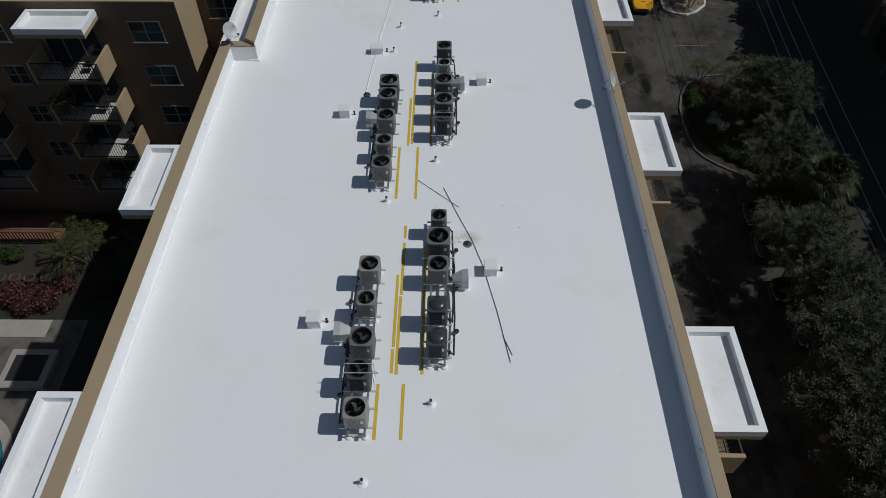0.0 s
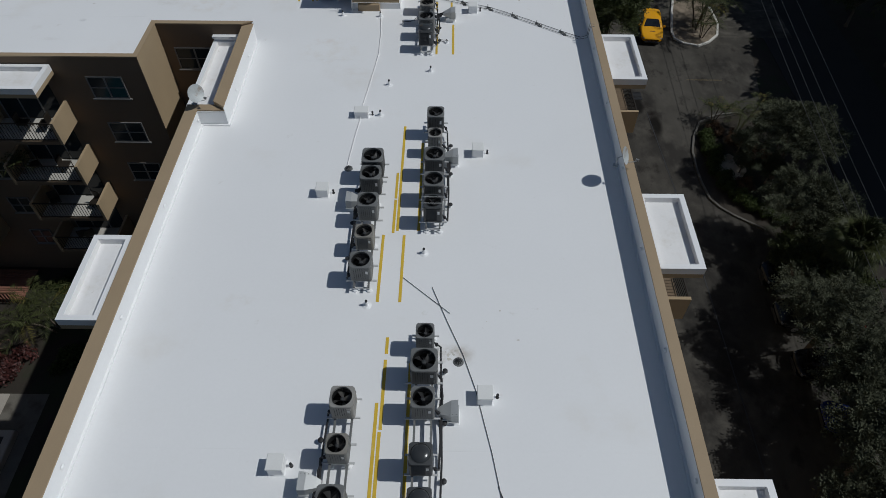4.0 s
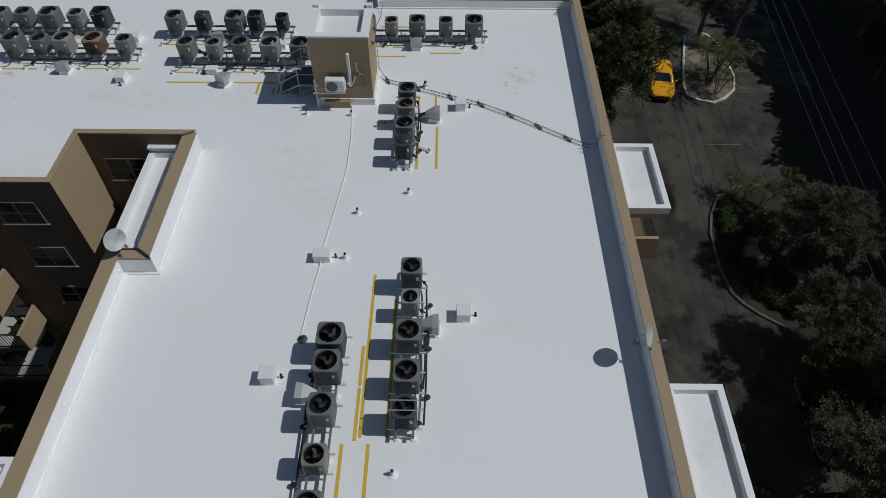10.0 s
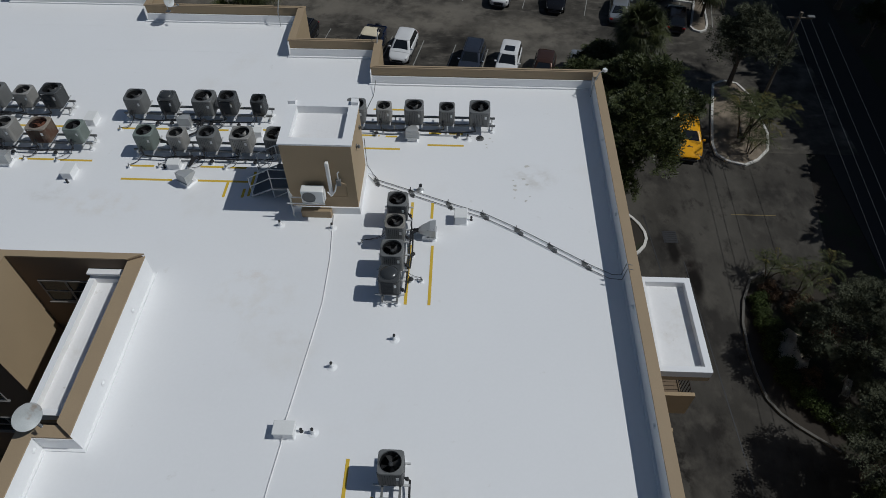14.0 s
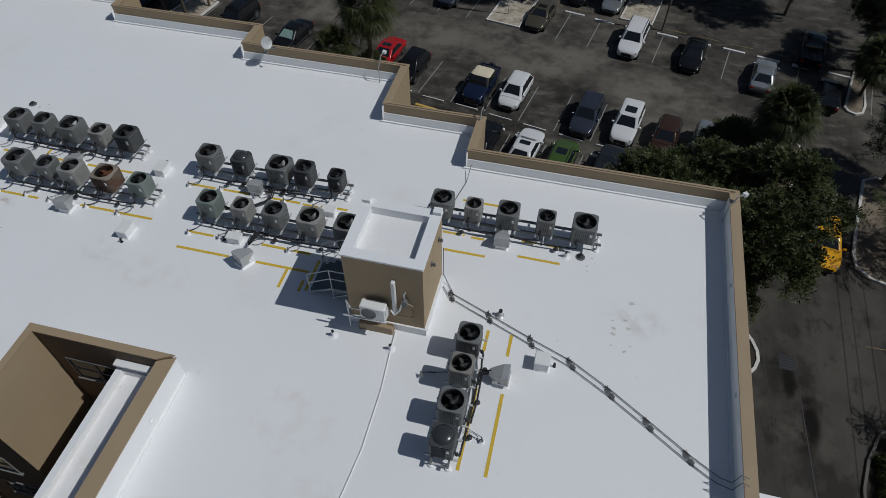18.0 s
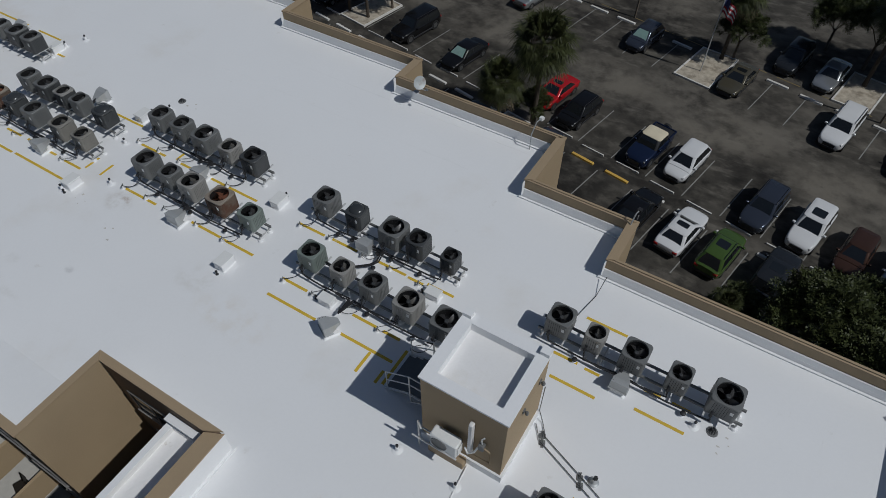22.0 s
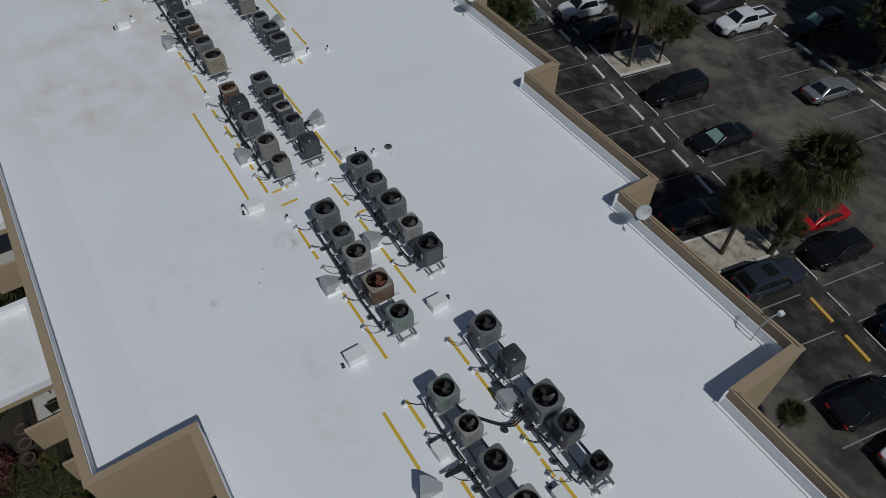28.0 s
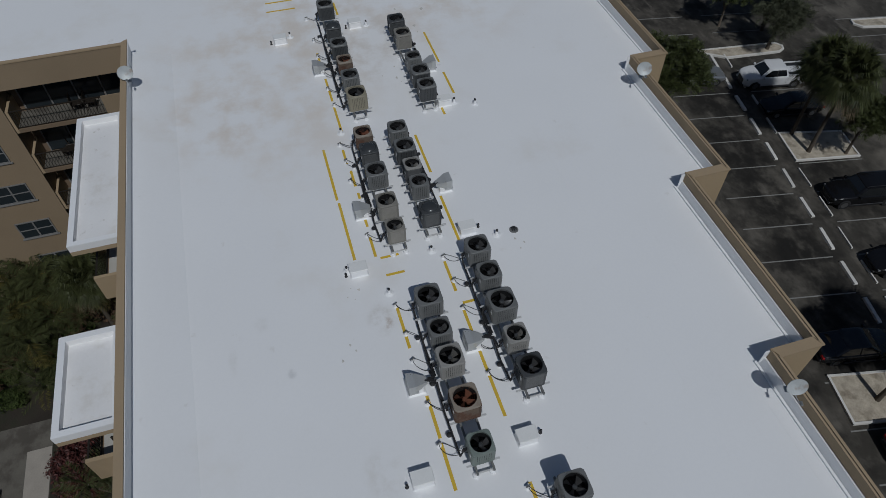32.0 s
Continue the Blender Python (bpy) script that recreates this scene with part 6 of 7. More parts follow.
    rp = MB().rings(rl)
    part("roof_panel", rp, roof or colour, th, smooth=True)
    if "sun" in extra:
        part("sunroof", MB().prism([(x * 0.36 + cx + 0.14 * rlen, y * 0.58) for x, y in rr], top + 0.055, top + 0.068), M_CGLASS, th, "dark glass sunroof")
    if "rack" in extra:
        for y in (-wt * 0.92, wt * 0.92):
            part("roof_rail", MB().tube([(cab[1] + 0.1, y, top + 0.04), (cab[1] + 0.25, y, top + 0.1), (cab[2] - 0.2, y, top + 0.1), (cab[2], y, top + 0.04)], 0.02, 5), M_TRIM, th)
    if kind in ("pickup", "jeep"):
        part("cargo_bed", MB().box(r + 0.12, -hw + 0.14, belt - 0.02, cab[0] - 0.1, hw - 0.14, belt + 0.028), M_TRIM, th, "dark open cargo bed")
        for y in (-hw + 0.07, hw - 0.07):
            part("bed_side", MB().bbox(r + 0.05, y - 0.06, belt - 0.05, cab[0], y + 0.06, belt + 0.09, 0.02), colour, th)
        part("tailgate", MB().bbox(r + 0.02, -hw + 0.1, belt - 0.05, r + 0.12, hw - 0.1, belt + 0.09, 0.02), colour, th)
    wr = 0.33 if kind in ("sedan", "coupe", "hatch") else 0.39
    for x in (f - 0.92, r + (0.95 if kind != "pickup" else 1.15)):
        for y in (-1, 1):
            yo, yi = y * (hw - 0.0), y * (hw - 0.22)
            ring = lambda q, yy: [(x + q * math.cos(2 * math.pi * k / 18), yy, wr + q * math.sin(2 * math.pi * k / 18)) for k in range(18)]
            ty = part("tyre", MB().rings([ring(wr * 0.62, yo * 1.005), ring(wr * 0.94, yo * 1.012), ring(wr, yo * 0.985), ring(wr, yi), ring(wr * 0.6, yi)], cap=True), M_TYRE, th, smooth=True)
            part("rim", MB().rings([ring(wr * 0.62, yo * 1.014), ring(wr * 0.5, yo * 0.985), ring(wr * 0.1, yo * 1.0)], cap=True), M_RIM, ty, smooth=True)
            part("wheel_arch", MB().rings([ring(wr * 1.13, yo * 1.003), ring(wr * 1.13, yo * 0.93)], cap=True), M_TRIM, th)
    for y in (-1, 1):
        part("headlight", MB().bbox(f - 0.30, y * hw * 0.70 - 0.14, hood - 0.30, f - 0.12, y * hw * 0.70 + 0.14, hood - 0.19, 0.03), M_LAMP, th)
        part("tail_light", MB().bbox(r - 0.015, y * hw * 0.72 - 0.15, tail * 0.72, r + 0.14, y * hw * 0.72 + 0.15, tail * 0.88, 0.03), M_TAIL, th)
        part("wing_mirror", MB().bbox(cab[3] - 0.35, y * (hw + 0.09) - 0.1, belt - 0.03, cab[3] - 0.2, y * (hw + 0.09) + 0.1, belt + 0.11, 0.03), colour, th)
    part("grille", MB().bbox(f - 0.16, -0.5, 0.44, f + 0.012, 0.5, hood - 0.30, 0.06), M_TRIM, th)
    for y in (-1, 1):
        part("sill", MB().bbox(r + 1.35, y * hw - 0.05, 0.22, f - 1.3, y * hw + 0.012, 0.38, 0.02), M_TRIM, th)
    part("bumper", MB().bbox(f - 0.1, -hw * 0.66, 0.28, f + 0.03, hw * 0.66, 0.42, 0.03), M_TRIM, th)
    part("rear_bumper", MB().bbox(r - 0.03, -hw * 0.78, 0.34, r + 0.1, hw * 0.78, 0.5, 0.03), M_TRIM, th)
    if "spare" in extra:
        part("spare_wheel", MB().rings([[(xx, 0.36 * math.cos(2 * math.pi * k / 18), 0.95 + 0.36 * math.sin(2 * math.pi * k / 18)) for k in range(18)] for xx in (r - 0.24, r + 0.0)]), M_TYRE, th)
    if "scoop" in extra:
        part("bonnet_scoop", MB().bbox(f - 0.98, -0.22, hood - 0.05, f - 0.80, 0.22, hood + 0.01, 0.02), M_TRIM, th, "black bonnet scoop")
    return th


C_WHITE, C_BLACK, C_RED = paint("white_car_paint", (0.62, 0.62, 0.62), 0.0), paint("black_car_paint", (0.008, 0.008, 0.009), 0.1), paint("red_car_paint", (0.38, 0.012, 0.016), 0.1)
C_YEL, C_GREEN, C_NAVY = paint("yellow_car_paint", (0.75, 0.36, 0.01), 0.0), paint("green_car_paint", (0.07, 0.12, 0.03), 0.3), paint("navy_car_paint", (0.012, 0.02, 0.05), 0.3)
C_BLUEG, C_SILV, C_BROWN = paint("blue_grey_car_paint", (0.065, 0.075, 0.10), 0.6), paint("silver_car_paint", (0.34, 0.35, 0.36), 0.6), paint("bronze_car_paint", (0.065, 0.034, 0.024), 0.4)
C_BLUE = paint("blue_car_paint", (0.006, 0.018, 0.12), 0.2)
C_DGREY, C_OLIVE = paint("dark_grey_car_paint", (0.03, 0.033, 0.038), 0.4), paint("khaki_car_paint", (0.10, 0.09, 0.065), 0.4)
M_CREAM = mat("cream_soft_top", (0.62, 0.55, 0.40), 0.8, var=0.08, scale=3, fine=30, bump=0.1)
M_BLACKTARP = mat("black_car_cover", (0.022, 0.022, 0.024), 0.6, var=0.25, scale=2, fine=15, bump=0.4)
M_TARP = mat("grey_green_tarpaulin", (0.10, 0.12, 0.11), 0.6, var=0.2, scale=2, fine=15, bump=0.4)
IN, OUTW = 90.0, -90.0  # nose away from the building; nose towards it
for u, v, turn, c, kind, label, rf, ex in (
        (2.3, 3.95, OUTW, C_BLACK, "big", "black full-size sport utility vehicle parked between lines", None, "rack"),
        (8.15, 3.65, OUTW, C_BLACK, "sedan", "black saloon with a folded sunshade in the windscreen", None, "shade"),
        (16.65, 4.55, OUTW, C_RED, "coupe", "bright red coupe with a dark roof", None, "sun"),
        (19.4, 3.8, OUTW, C_BLACK, "hatch", "black boxy sport utility vehicle", None, "rack"),
        (19.6, -1.6, IN, C_BLUEG, "suv", "blue-grey sport utility vehicle beside the palm island", None, "sun"),
        (25.4, 3.75, OUTW, C_NAVY, "jeep", "navy off-roader with a cream roof and an open back", M_CREAM, "spare"),
        (28.1, 4.2, OUTW, C_WHITE, "hatch", "white hatchback parked behind wheel stops", None, ""),
        (28.0, -2.2, IN, C_BLACK, "sedan", "black saloon beside the building", None, ""),
        (31.05, -1.75, IN, C_WHITE, "coupe", "white coupe with a dark sunroof", None, "sun"),
        (33.7, -1.8, IN, C_GREEN, "hatch", "green hatchback with roof rails", None, "sun rack"),
        (36.9, -1.3, IN, C_DGREY, "suv", "dark grey sport utility vehicle under the trees", None, "sun")):
    car(lot_pose(u, v, 0, turn) @ Matrix.Scale(0.95, 4), c, kind, label, rf, ex)
for u, v, turn, c, kind, label, rf, ex in (
        (34.0, 3.5, OUTW, C_BLUEG, "suv", "blue-grey sport utility vehicle with roof rails", None, "rack"),
        (36.95, 3.85, OUTW, C_WHITE, "suv", "white crossover with a dark glass sunroof", None, "sun"),
        (39.85, 3.65, OUTW, C_BROWN, "hatch", "brown hatchback half under the trees", None, ""),
        (42.5, 3.6, OUTW, C_SILV, "suv", "silver crossover under the trees", None, ""),
        (6.6, 15.0, IN, C_SILV, "sedan", "silver saloon in the far row", None, ""),
        (17.75, 15.8, OUTW, C_BLUEG, "hatch", "blue-grey crossover with a pale sunshade", None, "shade rack"),
        (26.3, 15.5, OUTW, C_OLIVE, "coupe", "khaki sports coupe beside the flagpole island", None, "sun"),
        (34.65, 14.95, OUTW, C_WHITE, "big", "white off-road vehicle with roof rails", None, "rack"),
        (39.7, 14.9, OUTW, C_BLACK, "sedan", "black saloon in the far row", None, ""),
        (45.3, 14.3, IN, C_SILV, "sedan", "silver saloon in the far row", None, ""),
        (48.5, 19.6, IN, C_BLACK, "pickup", "black pick-up truck in shade", None, ""),
        (50.2, 13.8, IN, C_BLACK, "hatch", "black hatchback beside a kerbed island", None, "")):
    car(lot_pose(u, v, 0, turn) @ Matrix.Scale(0.94, 4), c, kind, label, rf, ex)
for u, v, turn, c, kind, label, rf, ex in (
        (28.4, 21.2, OUTW, C_DGREY, "suv", "dark grey crossover in the back row", None, ""),
        (31.55, 21.0, OUTW, C_SILV, "sedan", "grey saloon in the back row", None, ""),
        (-3.6, 14.9, OUTW, C_WHITE, "pickup", "white crew-cab pick-up truck", None, ""),
        (-7.1, 3.4, OUTW, C_BLACK, "sedan", "black saloon in the shade of a palm", None, ""),
        (-10.7, 3.5, OUTW, C_WHITE, "pickup", "white extended-cab pick-up truck", None, ""),
        (-11.5, -2.4, IN, C_SILV, "sedan", "silver saloon under the tree by the wall", None, ""),
        (-0.9, 20.6, OUTW, C_DGREY, "suv", "dark crossover with a pale sunshade", None, "shade"),
        (13.6, -2.5, IN, C_DGREY, "sedan", "dark grey saloon in the shade beside the palm island", None, "")):
    car(lot_pose(u, v, 0, turn) @ Matrix.Scale(0.95, 4), c, kind, label, rf, ex)
car(pose(17.78, 56.95, GROUND, 0, 0, -97), C_YEL, "coupe", "bright yellow sports coupe with a black bonnet scoop", None, "scoop")
car(pose(22.0, 20.2, GROUND, 0, 0, 176), C_BLUE, "sedan", "bright blue saloon parked under the trees", None, "")
for y, c, kind, label in ((29.4, C_BLACK, "suv", "black crossover parked in deep shade under the trees"), (26.6, C_DGREY, "sedan", "dark grey saloon in deep shade under the trees"), (23.3, C_BLACK, "sedan", "black saloon in deep shade beside a blue car")):
    car(pose(21.6, y, GROUND, 0, 0, 177), c, kind, label)


def covered_car(m, colour, label, L=4.7, H=1.62):
    """A parked car under a slack fitted cover, the tyres just showing."""
    th = thing("covered_car", m, label, "covered car", "covered cars")
    rng = random.Random(int(L * 100))
    prof = ((-1.0, 0.62, 0.74), (-0.97, 0.90, 0.84), (-0.88, 1.18, 0.92), (-0.72, H - 0.12, 0.97), (-0.5, H, 1.0), (-0.2, H + 0.02, 1.0), (0.05, H - 0.05, 1.0), (0.22, H - 0.22, 1.0), (0.42, 1.10, 0.99), (0.68, 1.02, 0.96), (0.88, 0.90, 0.88), (0.97, 0.72, 0.78), (1.0, 0.52, 0.66))
    rs = []
    for x, z, w in prof:
        ring = []
        for k in range(19):
            a = math.pi * k / 18
            y, q = math.cos(a), math.sin(a)
            fold = 1 + 0.02 * rng.uniform(-1, 1)
            ring.append((x * L / 2 * fold, 0.95 * w * math.copysign(abs(y) ** 0.55, y) * (1.0 + 0.05 * (1 - q)) * fold, 0.22 + 0.05 * rng.random() * (1 - q) + (z - 0.22) * q ** 0.62))
        rs.append(ring)
    part("cover", MB().rings(rs), colour, th, smooth=True)
    for x in (-L / 2 + 0.95, L / 2 - 0.95):
        for y in (-0.8, 0.8):
            part("tyre", MB().rings([[(x + 0.33 * math.cos(2 * math.pi * k / 16), yy, 0.33 + 0.33 * math.sin(2 * math.pi * k / 16)) for k in range(16)] for yy in (y - 0.1, y + 0.1)]), M_TYRE, th)


covered_car(lot_pose(-10.0, 15.6, 0, OUTW), M_TARP, "car under a grey-green tarpaulin")
covered_car(lot_pose(-7.4, 15.2, 0, OUTW), M_BLACKTARP, "car under a black cover", 4.9, 1.7)


# ---- motorcycle on the verge behind the far row ----
mc = thing("motorcycle", lot_pose(12.2, 21.6, 0.0, 50) @ Matrix.Scale(0.9, 4), "small black motorcycle parked beside the lamp pole", "motorcycle")
for x in (-0.62, 0.66):
    tyre = part("tyre", MB().rings([[(x + q * math.cos(2 * math.pi * k / 16), yy, 0.31 + q * math.sin(2 * math.pi * k / 16)) for k in range(16)] for q, yy in ((0.2, -0.05), (0.3, -0.05), (0.31, 0.0), (0.3, 0.05), (0.2, 0.05))], cap=False), M_TYRE, mc, smooth=True)
    part("rim", MB().rings([[(x + q * math.cos(2 * math.pi * k / 16), yy, 0.31 + q * math.sin(2 * math.pi * k / 16)) for k in range(16)] for q, yy in ((0.2, -0.03), (0.2, 0.03))]), M_RIM, tyre)
part("tank", MB().rings([[(x, y * w, z) for y, z in ((-1, 0.68), (1, 0.68), (0.8, 0.68 + h), (-0.8, 0.68 + h))] for x, w, h in ((0.38, 0.08, 0.1), (0.25, 0.15, 0.24), (0.0, 0.13, 0.2), (-0.06, 0.08, 0.12))]), C_BLACK, mc, smooth=True)
part("seat", MB().bbox(-0.68, -0.13, 0.70, -0.06, 0.13, 0.80, 0.03), M_BLACK, mc, "black padded seat")
part("engine", MB().bbox(-0.22, -0.16, 0.28, 0.25, 0.16, 0.62, 0.04), M_DARK, mc)
part("fork", MB().tube([(0.66, 0.0, 0.31), (0.45, 0.0, 0.95)], 0.03, 6), M_ALU, mc)
part("handlebar", MB().tube([(0.30, -0.36, 1.0), (0.44, -0.15, 1.0), (0.44, 0.15, 1.0), (0.30, 0.36, 1.0)], 0.018, 6), M_BLACK, mc)
part("headlight", MB().lathe((0.55, 0, 0.78), [(0.03, 0), (0.09, 0.04), (0.09, 0.14), (0.03, 0.17)], 12), M_LAMP, mc, smooth=True)
part("stand", MB().tube([(-0.05, 0.1, 0.3), (-0.1, 0.3, 0.0)], 0.015, 5), M_GREY, mc)

# ---- garden bench in the planting strip ----
bn = thing("garden_bench", pose(22.3, 37.1, GROUND, 0, 0, 60) @ Matrix.Scale(0.8, 4), "grey slatted garden bench among shrubs", "bench")
for k in range(4):
    part("seat_slat", MB().box(-0.75, -0.24 + 0.12 * k, 0.42, 0.75, -0.14 + 0.12 * k, 0.45), M_LIGHT, bn)
for k in range(3):
    part("back_slat", MB().box(-0.75, 0.24, 0.52 + 0.13 * k, 0.75, 0.27, 0.62 + 0.13 * k), M_LIGHT, bn)
for x in (-0.7, 0.64):
    part("leg", MB().box(x, -0.24, 0, x + 0.06, -0.18, 0.42), M_LIGHT, bn)
    part("leg", MB().box(x, 0.2, 0, x + 0.06, 0.26, 0.9), M_LIGHT, bn)

# ---- trees ----
def leaf_cloud(rng, blobs, count, size, flat=0.5):
    """Many small folded leaves scattered over lumpy clumps."""
    vs, fs = [], []
    tot = sum(b[3] ** 2 for b in blobs)
    for cx, cy, cz, r, sq in blobs:
        for _ in range(int(count * r * r / tot)):
            d = Vector((rng.gauss(0, 1), rng.gauss(0, 1), rng.gauss(0, 1))).normalized()
            q = r * (0.3 + 0.9 * rng.random() ** 0.8)
            c = Vector((cx, cy, cz)) + Vector((d.x * q, d.y * q, d.z * q * sq))
            n = (d + Vector((rng.uniform(-1, 1), rng.uniform(-1, 1), rng.uniform(0, 1.2))) * 0.8).normalized()
            a = n.cross(Vector((rng.uniform(-1, 1), rng.uniform(-1, 1), rng.uniform(-1, 1)))).normalized()
            b = n.cross(a)
            s = size * rng.uniform(0.6, 1.4)
            o = len(vs)
            vs += [c - a * s, c - b * s * flat + n * s * 0.12, c + a * s, c + b * s * flat + n * s * 0.12]
            fs.append((o, o + 1, o + 2, o + 3))
    return vs, fs


def raw(name, vs, fs, m, parent, label="", kind=""):
    me = bpy.data.meshes.new(name)
    me.from_pydata([tuple(v) for v in vs], [], fs)
    me.materials.append(m)
    ob = new(name, me)
    ob.parent = parent
    if label:
        ob["label"] = label
    if kind:
        ob["kind"] = kind
    return ob


def sprigs(rng, tufts, per, leaf, length, droop=0.15):
    """Short leafy twigs fanning out of many small tufts; each leaf is a folded four-sided blade."""
    vs, fs = [], []
    for c, out in tufts:
        for _ in range(per):
            d = (out * 0.9 + Vector((rng.gauss(0, 0.75), rng.gauss(0, 0.75), rng.gauss(0.1, 0.55)))).normalized()
            ln = length * rng.uniform(0.6, 1.3)
            side = d.cross(Vector((rng.gauss(0, 0.4), rng.gauss(0, 0.4), 1))).normalized()
            n = side.cross(d)
            for k in range(7):
                q = (k + 0.6) / 7
                p = c + d * (ln * q) + Vector((0, 0, -droop * ln * q * q))
                sg = 1 if k % 2 else -1
                a = (d * 0.7 + side * sg * rng.uniform(0.6, 1.1) + n * rng.uniform(-0.3, 0.4)).normalized()
                b = a.cross(n + side * rng.uniform(-0.5, 0.5)).normalized()
                s = leaf * rng.uniform(0.7, 1.3)
                o = len(vs)
                vs += [p, p + a * s + b * s * 0.42, p + a * s * 2.0, p + a * s - b * s * 0.42]
                fs.append((o, o + 1, o + 2, o + 3))
    return vs, fs


def broadleaf(seed, h, spread, m, label, tufts=330, per=9, leaf=0.062, length=0.5, limbs=5):
    """Tapered trunk, forking limbs and an uneven dome of leafy tufts with gaps between its lobes."""
    rng = random.Random(seed)
    th = thing("tree", pose(0, 0, -60), label, "tree", "broadleaf trees")
    trunk_h = h * 0.42
    part("trunk", MB().lathe((0, 0, -0.1), [(0.26, 0), (0.2, 0.5), (0.16, trunk_h * 0.6), (0.13, trunk_h + 0.1)], 9), M_BARK, th, smooth=True)
    lobes = []
    for k in range(9):
        a = 2 * math.pi * k / 9 * 1.0 + rng.uniform(-0.35, 0.35)
        q = spread * rng.uniform(0.42, 0.78)
        lobes.append((Vector((q * math.cos(a), q * math.sin(a), h * rng.uniform(0.60, 0.82))), spread * rng.uniform(0.22, 0.40)))
    lobes.append((Vector((rng.uniform(-0.2, 0.2), rng.uniform(-0.2, 0.2), h * 0.86)), spread * 0.42))
    lobes.append((Vector((rng.gauss(0, 0.5), rng.gauss(0, 0.5), h * 0.74)), spread * 0.5))
    for k in range(limbs):
        e = lobes[(2 * k) % 9][0]
        part("limb", MB().tube([(0, 0, trunk_h * rng.uniform(0.7, 1.0)), (e.x * 0.4, e.y * 0.4, trunk_h + (e.z - trunk_h) * 0.5), e], 0.055, 5), M_BARK, th)
    tot = sum(r * r for c, r in lobes)
    ts = []
    for c, r in lobes:
        for _ in range(int(tufts * r * r / tot)):
            d = Vector((rng.gauss(0, 1), rng.gauss(0, 1), rng.gauss(0.45, 0.9))).normalized()
            q = r * rng.uniform(0.55, 1.15)
            ts.append((c + Vector((d.x * q, d.y * q, d.z * q * 0.7)), d))
    vs, fs = sprigs(rng, ts, per, leaf, length)
    raw("crown", vs, fs, m, th, "", "stuff")
    return th


def fan_palm(seed, h, r=1.55, fronds=46):
    """Cabbage palm: straight trunk and a round head of folded fan leaves."""
    rng = random.Random(seed)
    th = thing("palm_tree", pose(0, 0, -60), "fan palm with a rough grey trunk and a round green head", "palm tree", "fan palms")
    part("trunk", MB().lathe((0, 0, -0.1), [(0.19, 0), (0.14, 0.4), (0.115, h * 0.6), (0.13, h * 0.93), (0.10, h)], 10), M_TRUNK, th, smooth=True)
    for k in range(fronds):
        el = radians(-60 + 145 * (k + rng.random()) / fronds)
        az = k * 2.399 + rng.uniform(-0.2, 0.2)
        d = Vector((math.cos(az) * math.cos(el), math.sin(az) * math.cos(el), math.sin(el)))
        side = d.cross(Vector((0, 0, 1))).normalized()
        up = side.cross(d)
        stem = r * rng.uniform(0.42, 0.55)
        c = Vector((0, 0, h)) + d * stem
        vs, fs = [], []
        for j in range(57):
            a = radians(-130 + 260 * j / 56)
            ln = r * rng.uniform(0.42, 0.62) * (1 - 0.10 * abs(a))
            w = (d * math.cos(a) + side * math.sin(a))
            t = (d * -math.sin(a) + side * math.cos(a)) * 0.011 * r
            tip = c + w * ln + Vector((0, 0, -0.20 * r * (0.3 + 1.1 * rng.random())))
            mid = c + w * ln * 0.55 + up * 0.02
            o = len(vs)
            vs += [c, mid - t, tip, mid + t]
            fs.append((o, o + 1, o + 2, o + 3))
        o = len(vs)
        vs += [Vector((0, 0, h)) - side * 0.02, c - side * 0.02, c + side * 0.02, Vector((0, 0, h)) + side * 0.02]
        fs.append((o, o + 1, o + 2, o + 3))
        raw("frond", vs, fs, M_DEAD if el < radians(-38) else M_FROND, th)
    return th


def feather_palm(seed, h, r=2.5, stems=3):
    rng = random.Random(seed)
    th = thing("feather_palm", pose(0, 0, -60), "clump of feather palms with thin stems", "palm tree", "feather palms")
    for s in range(stems):
        a = 2 * math.pi * s / stems + 0.4
        lean = Vector((math.cos(a), math.sin(a), 0)) * (0.3 + 0.35 * s)
        top = lean * 1.6 + Vector((0, 0, h * rng.uniform(0.75, 1.0)))
        part("trunk", MB().tube([lean * 0.3, lean * 0.8 + Vector((0, 0, top.z * 0.5)), top], 0.07, 7), M_BARK, th)
        for k in range(10):
            az = k * 2.399 + s
            el = radians(10 + 62 * (k + rng.random()) / 10)
            d = Vector((math.cos(az), math.sin(az), 0))
            side = Vector((-d.y, d.x, 0))
            vs, fs = [], []
            pts = [top + d * (r * q * math.cos(el) + 0.0) + Vector((0, 0, r * (q * math.sin(el) - (0.45 + 0.35 * (k % 3) / 2) * q * q))) for q in (0, 0.2, 0.4, 0.6, 0.8, 1.0)]
            for i in range(5):
                for e in range(5):
                    p = pts[i].lerp(pts[i + 1], e / 5)
                    ln = r * rng.uniform(0.17, 0.24) * math.sin(math.pi * (0.12 + 0.8 * (i + e / 5) / 5))
                    for sg in (-1, 1):
                        tip = p + side * sg * ln + d * ln * 0.85 + Vector((0, 0, ln * rng.uniform(-0.5, 0.15)))
                        o = len(vs)
                        vs += [p, p.lerp(tip, 0.45) + d * 0.028, tip, p.lerp(tip, 0.45) - d * 0.028]
                        fs.append((o, o + 1, o + 2, o + 3))
            raw("frond", vs, fs, M_YFROND if (k + 5 * s) % 11 == 3 else M_FROND, th)
    return th


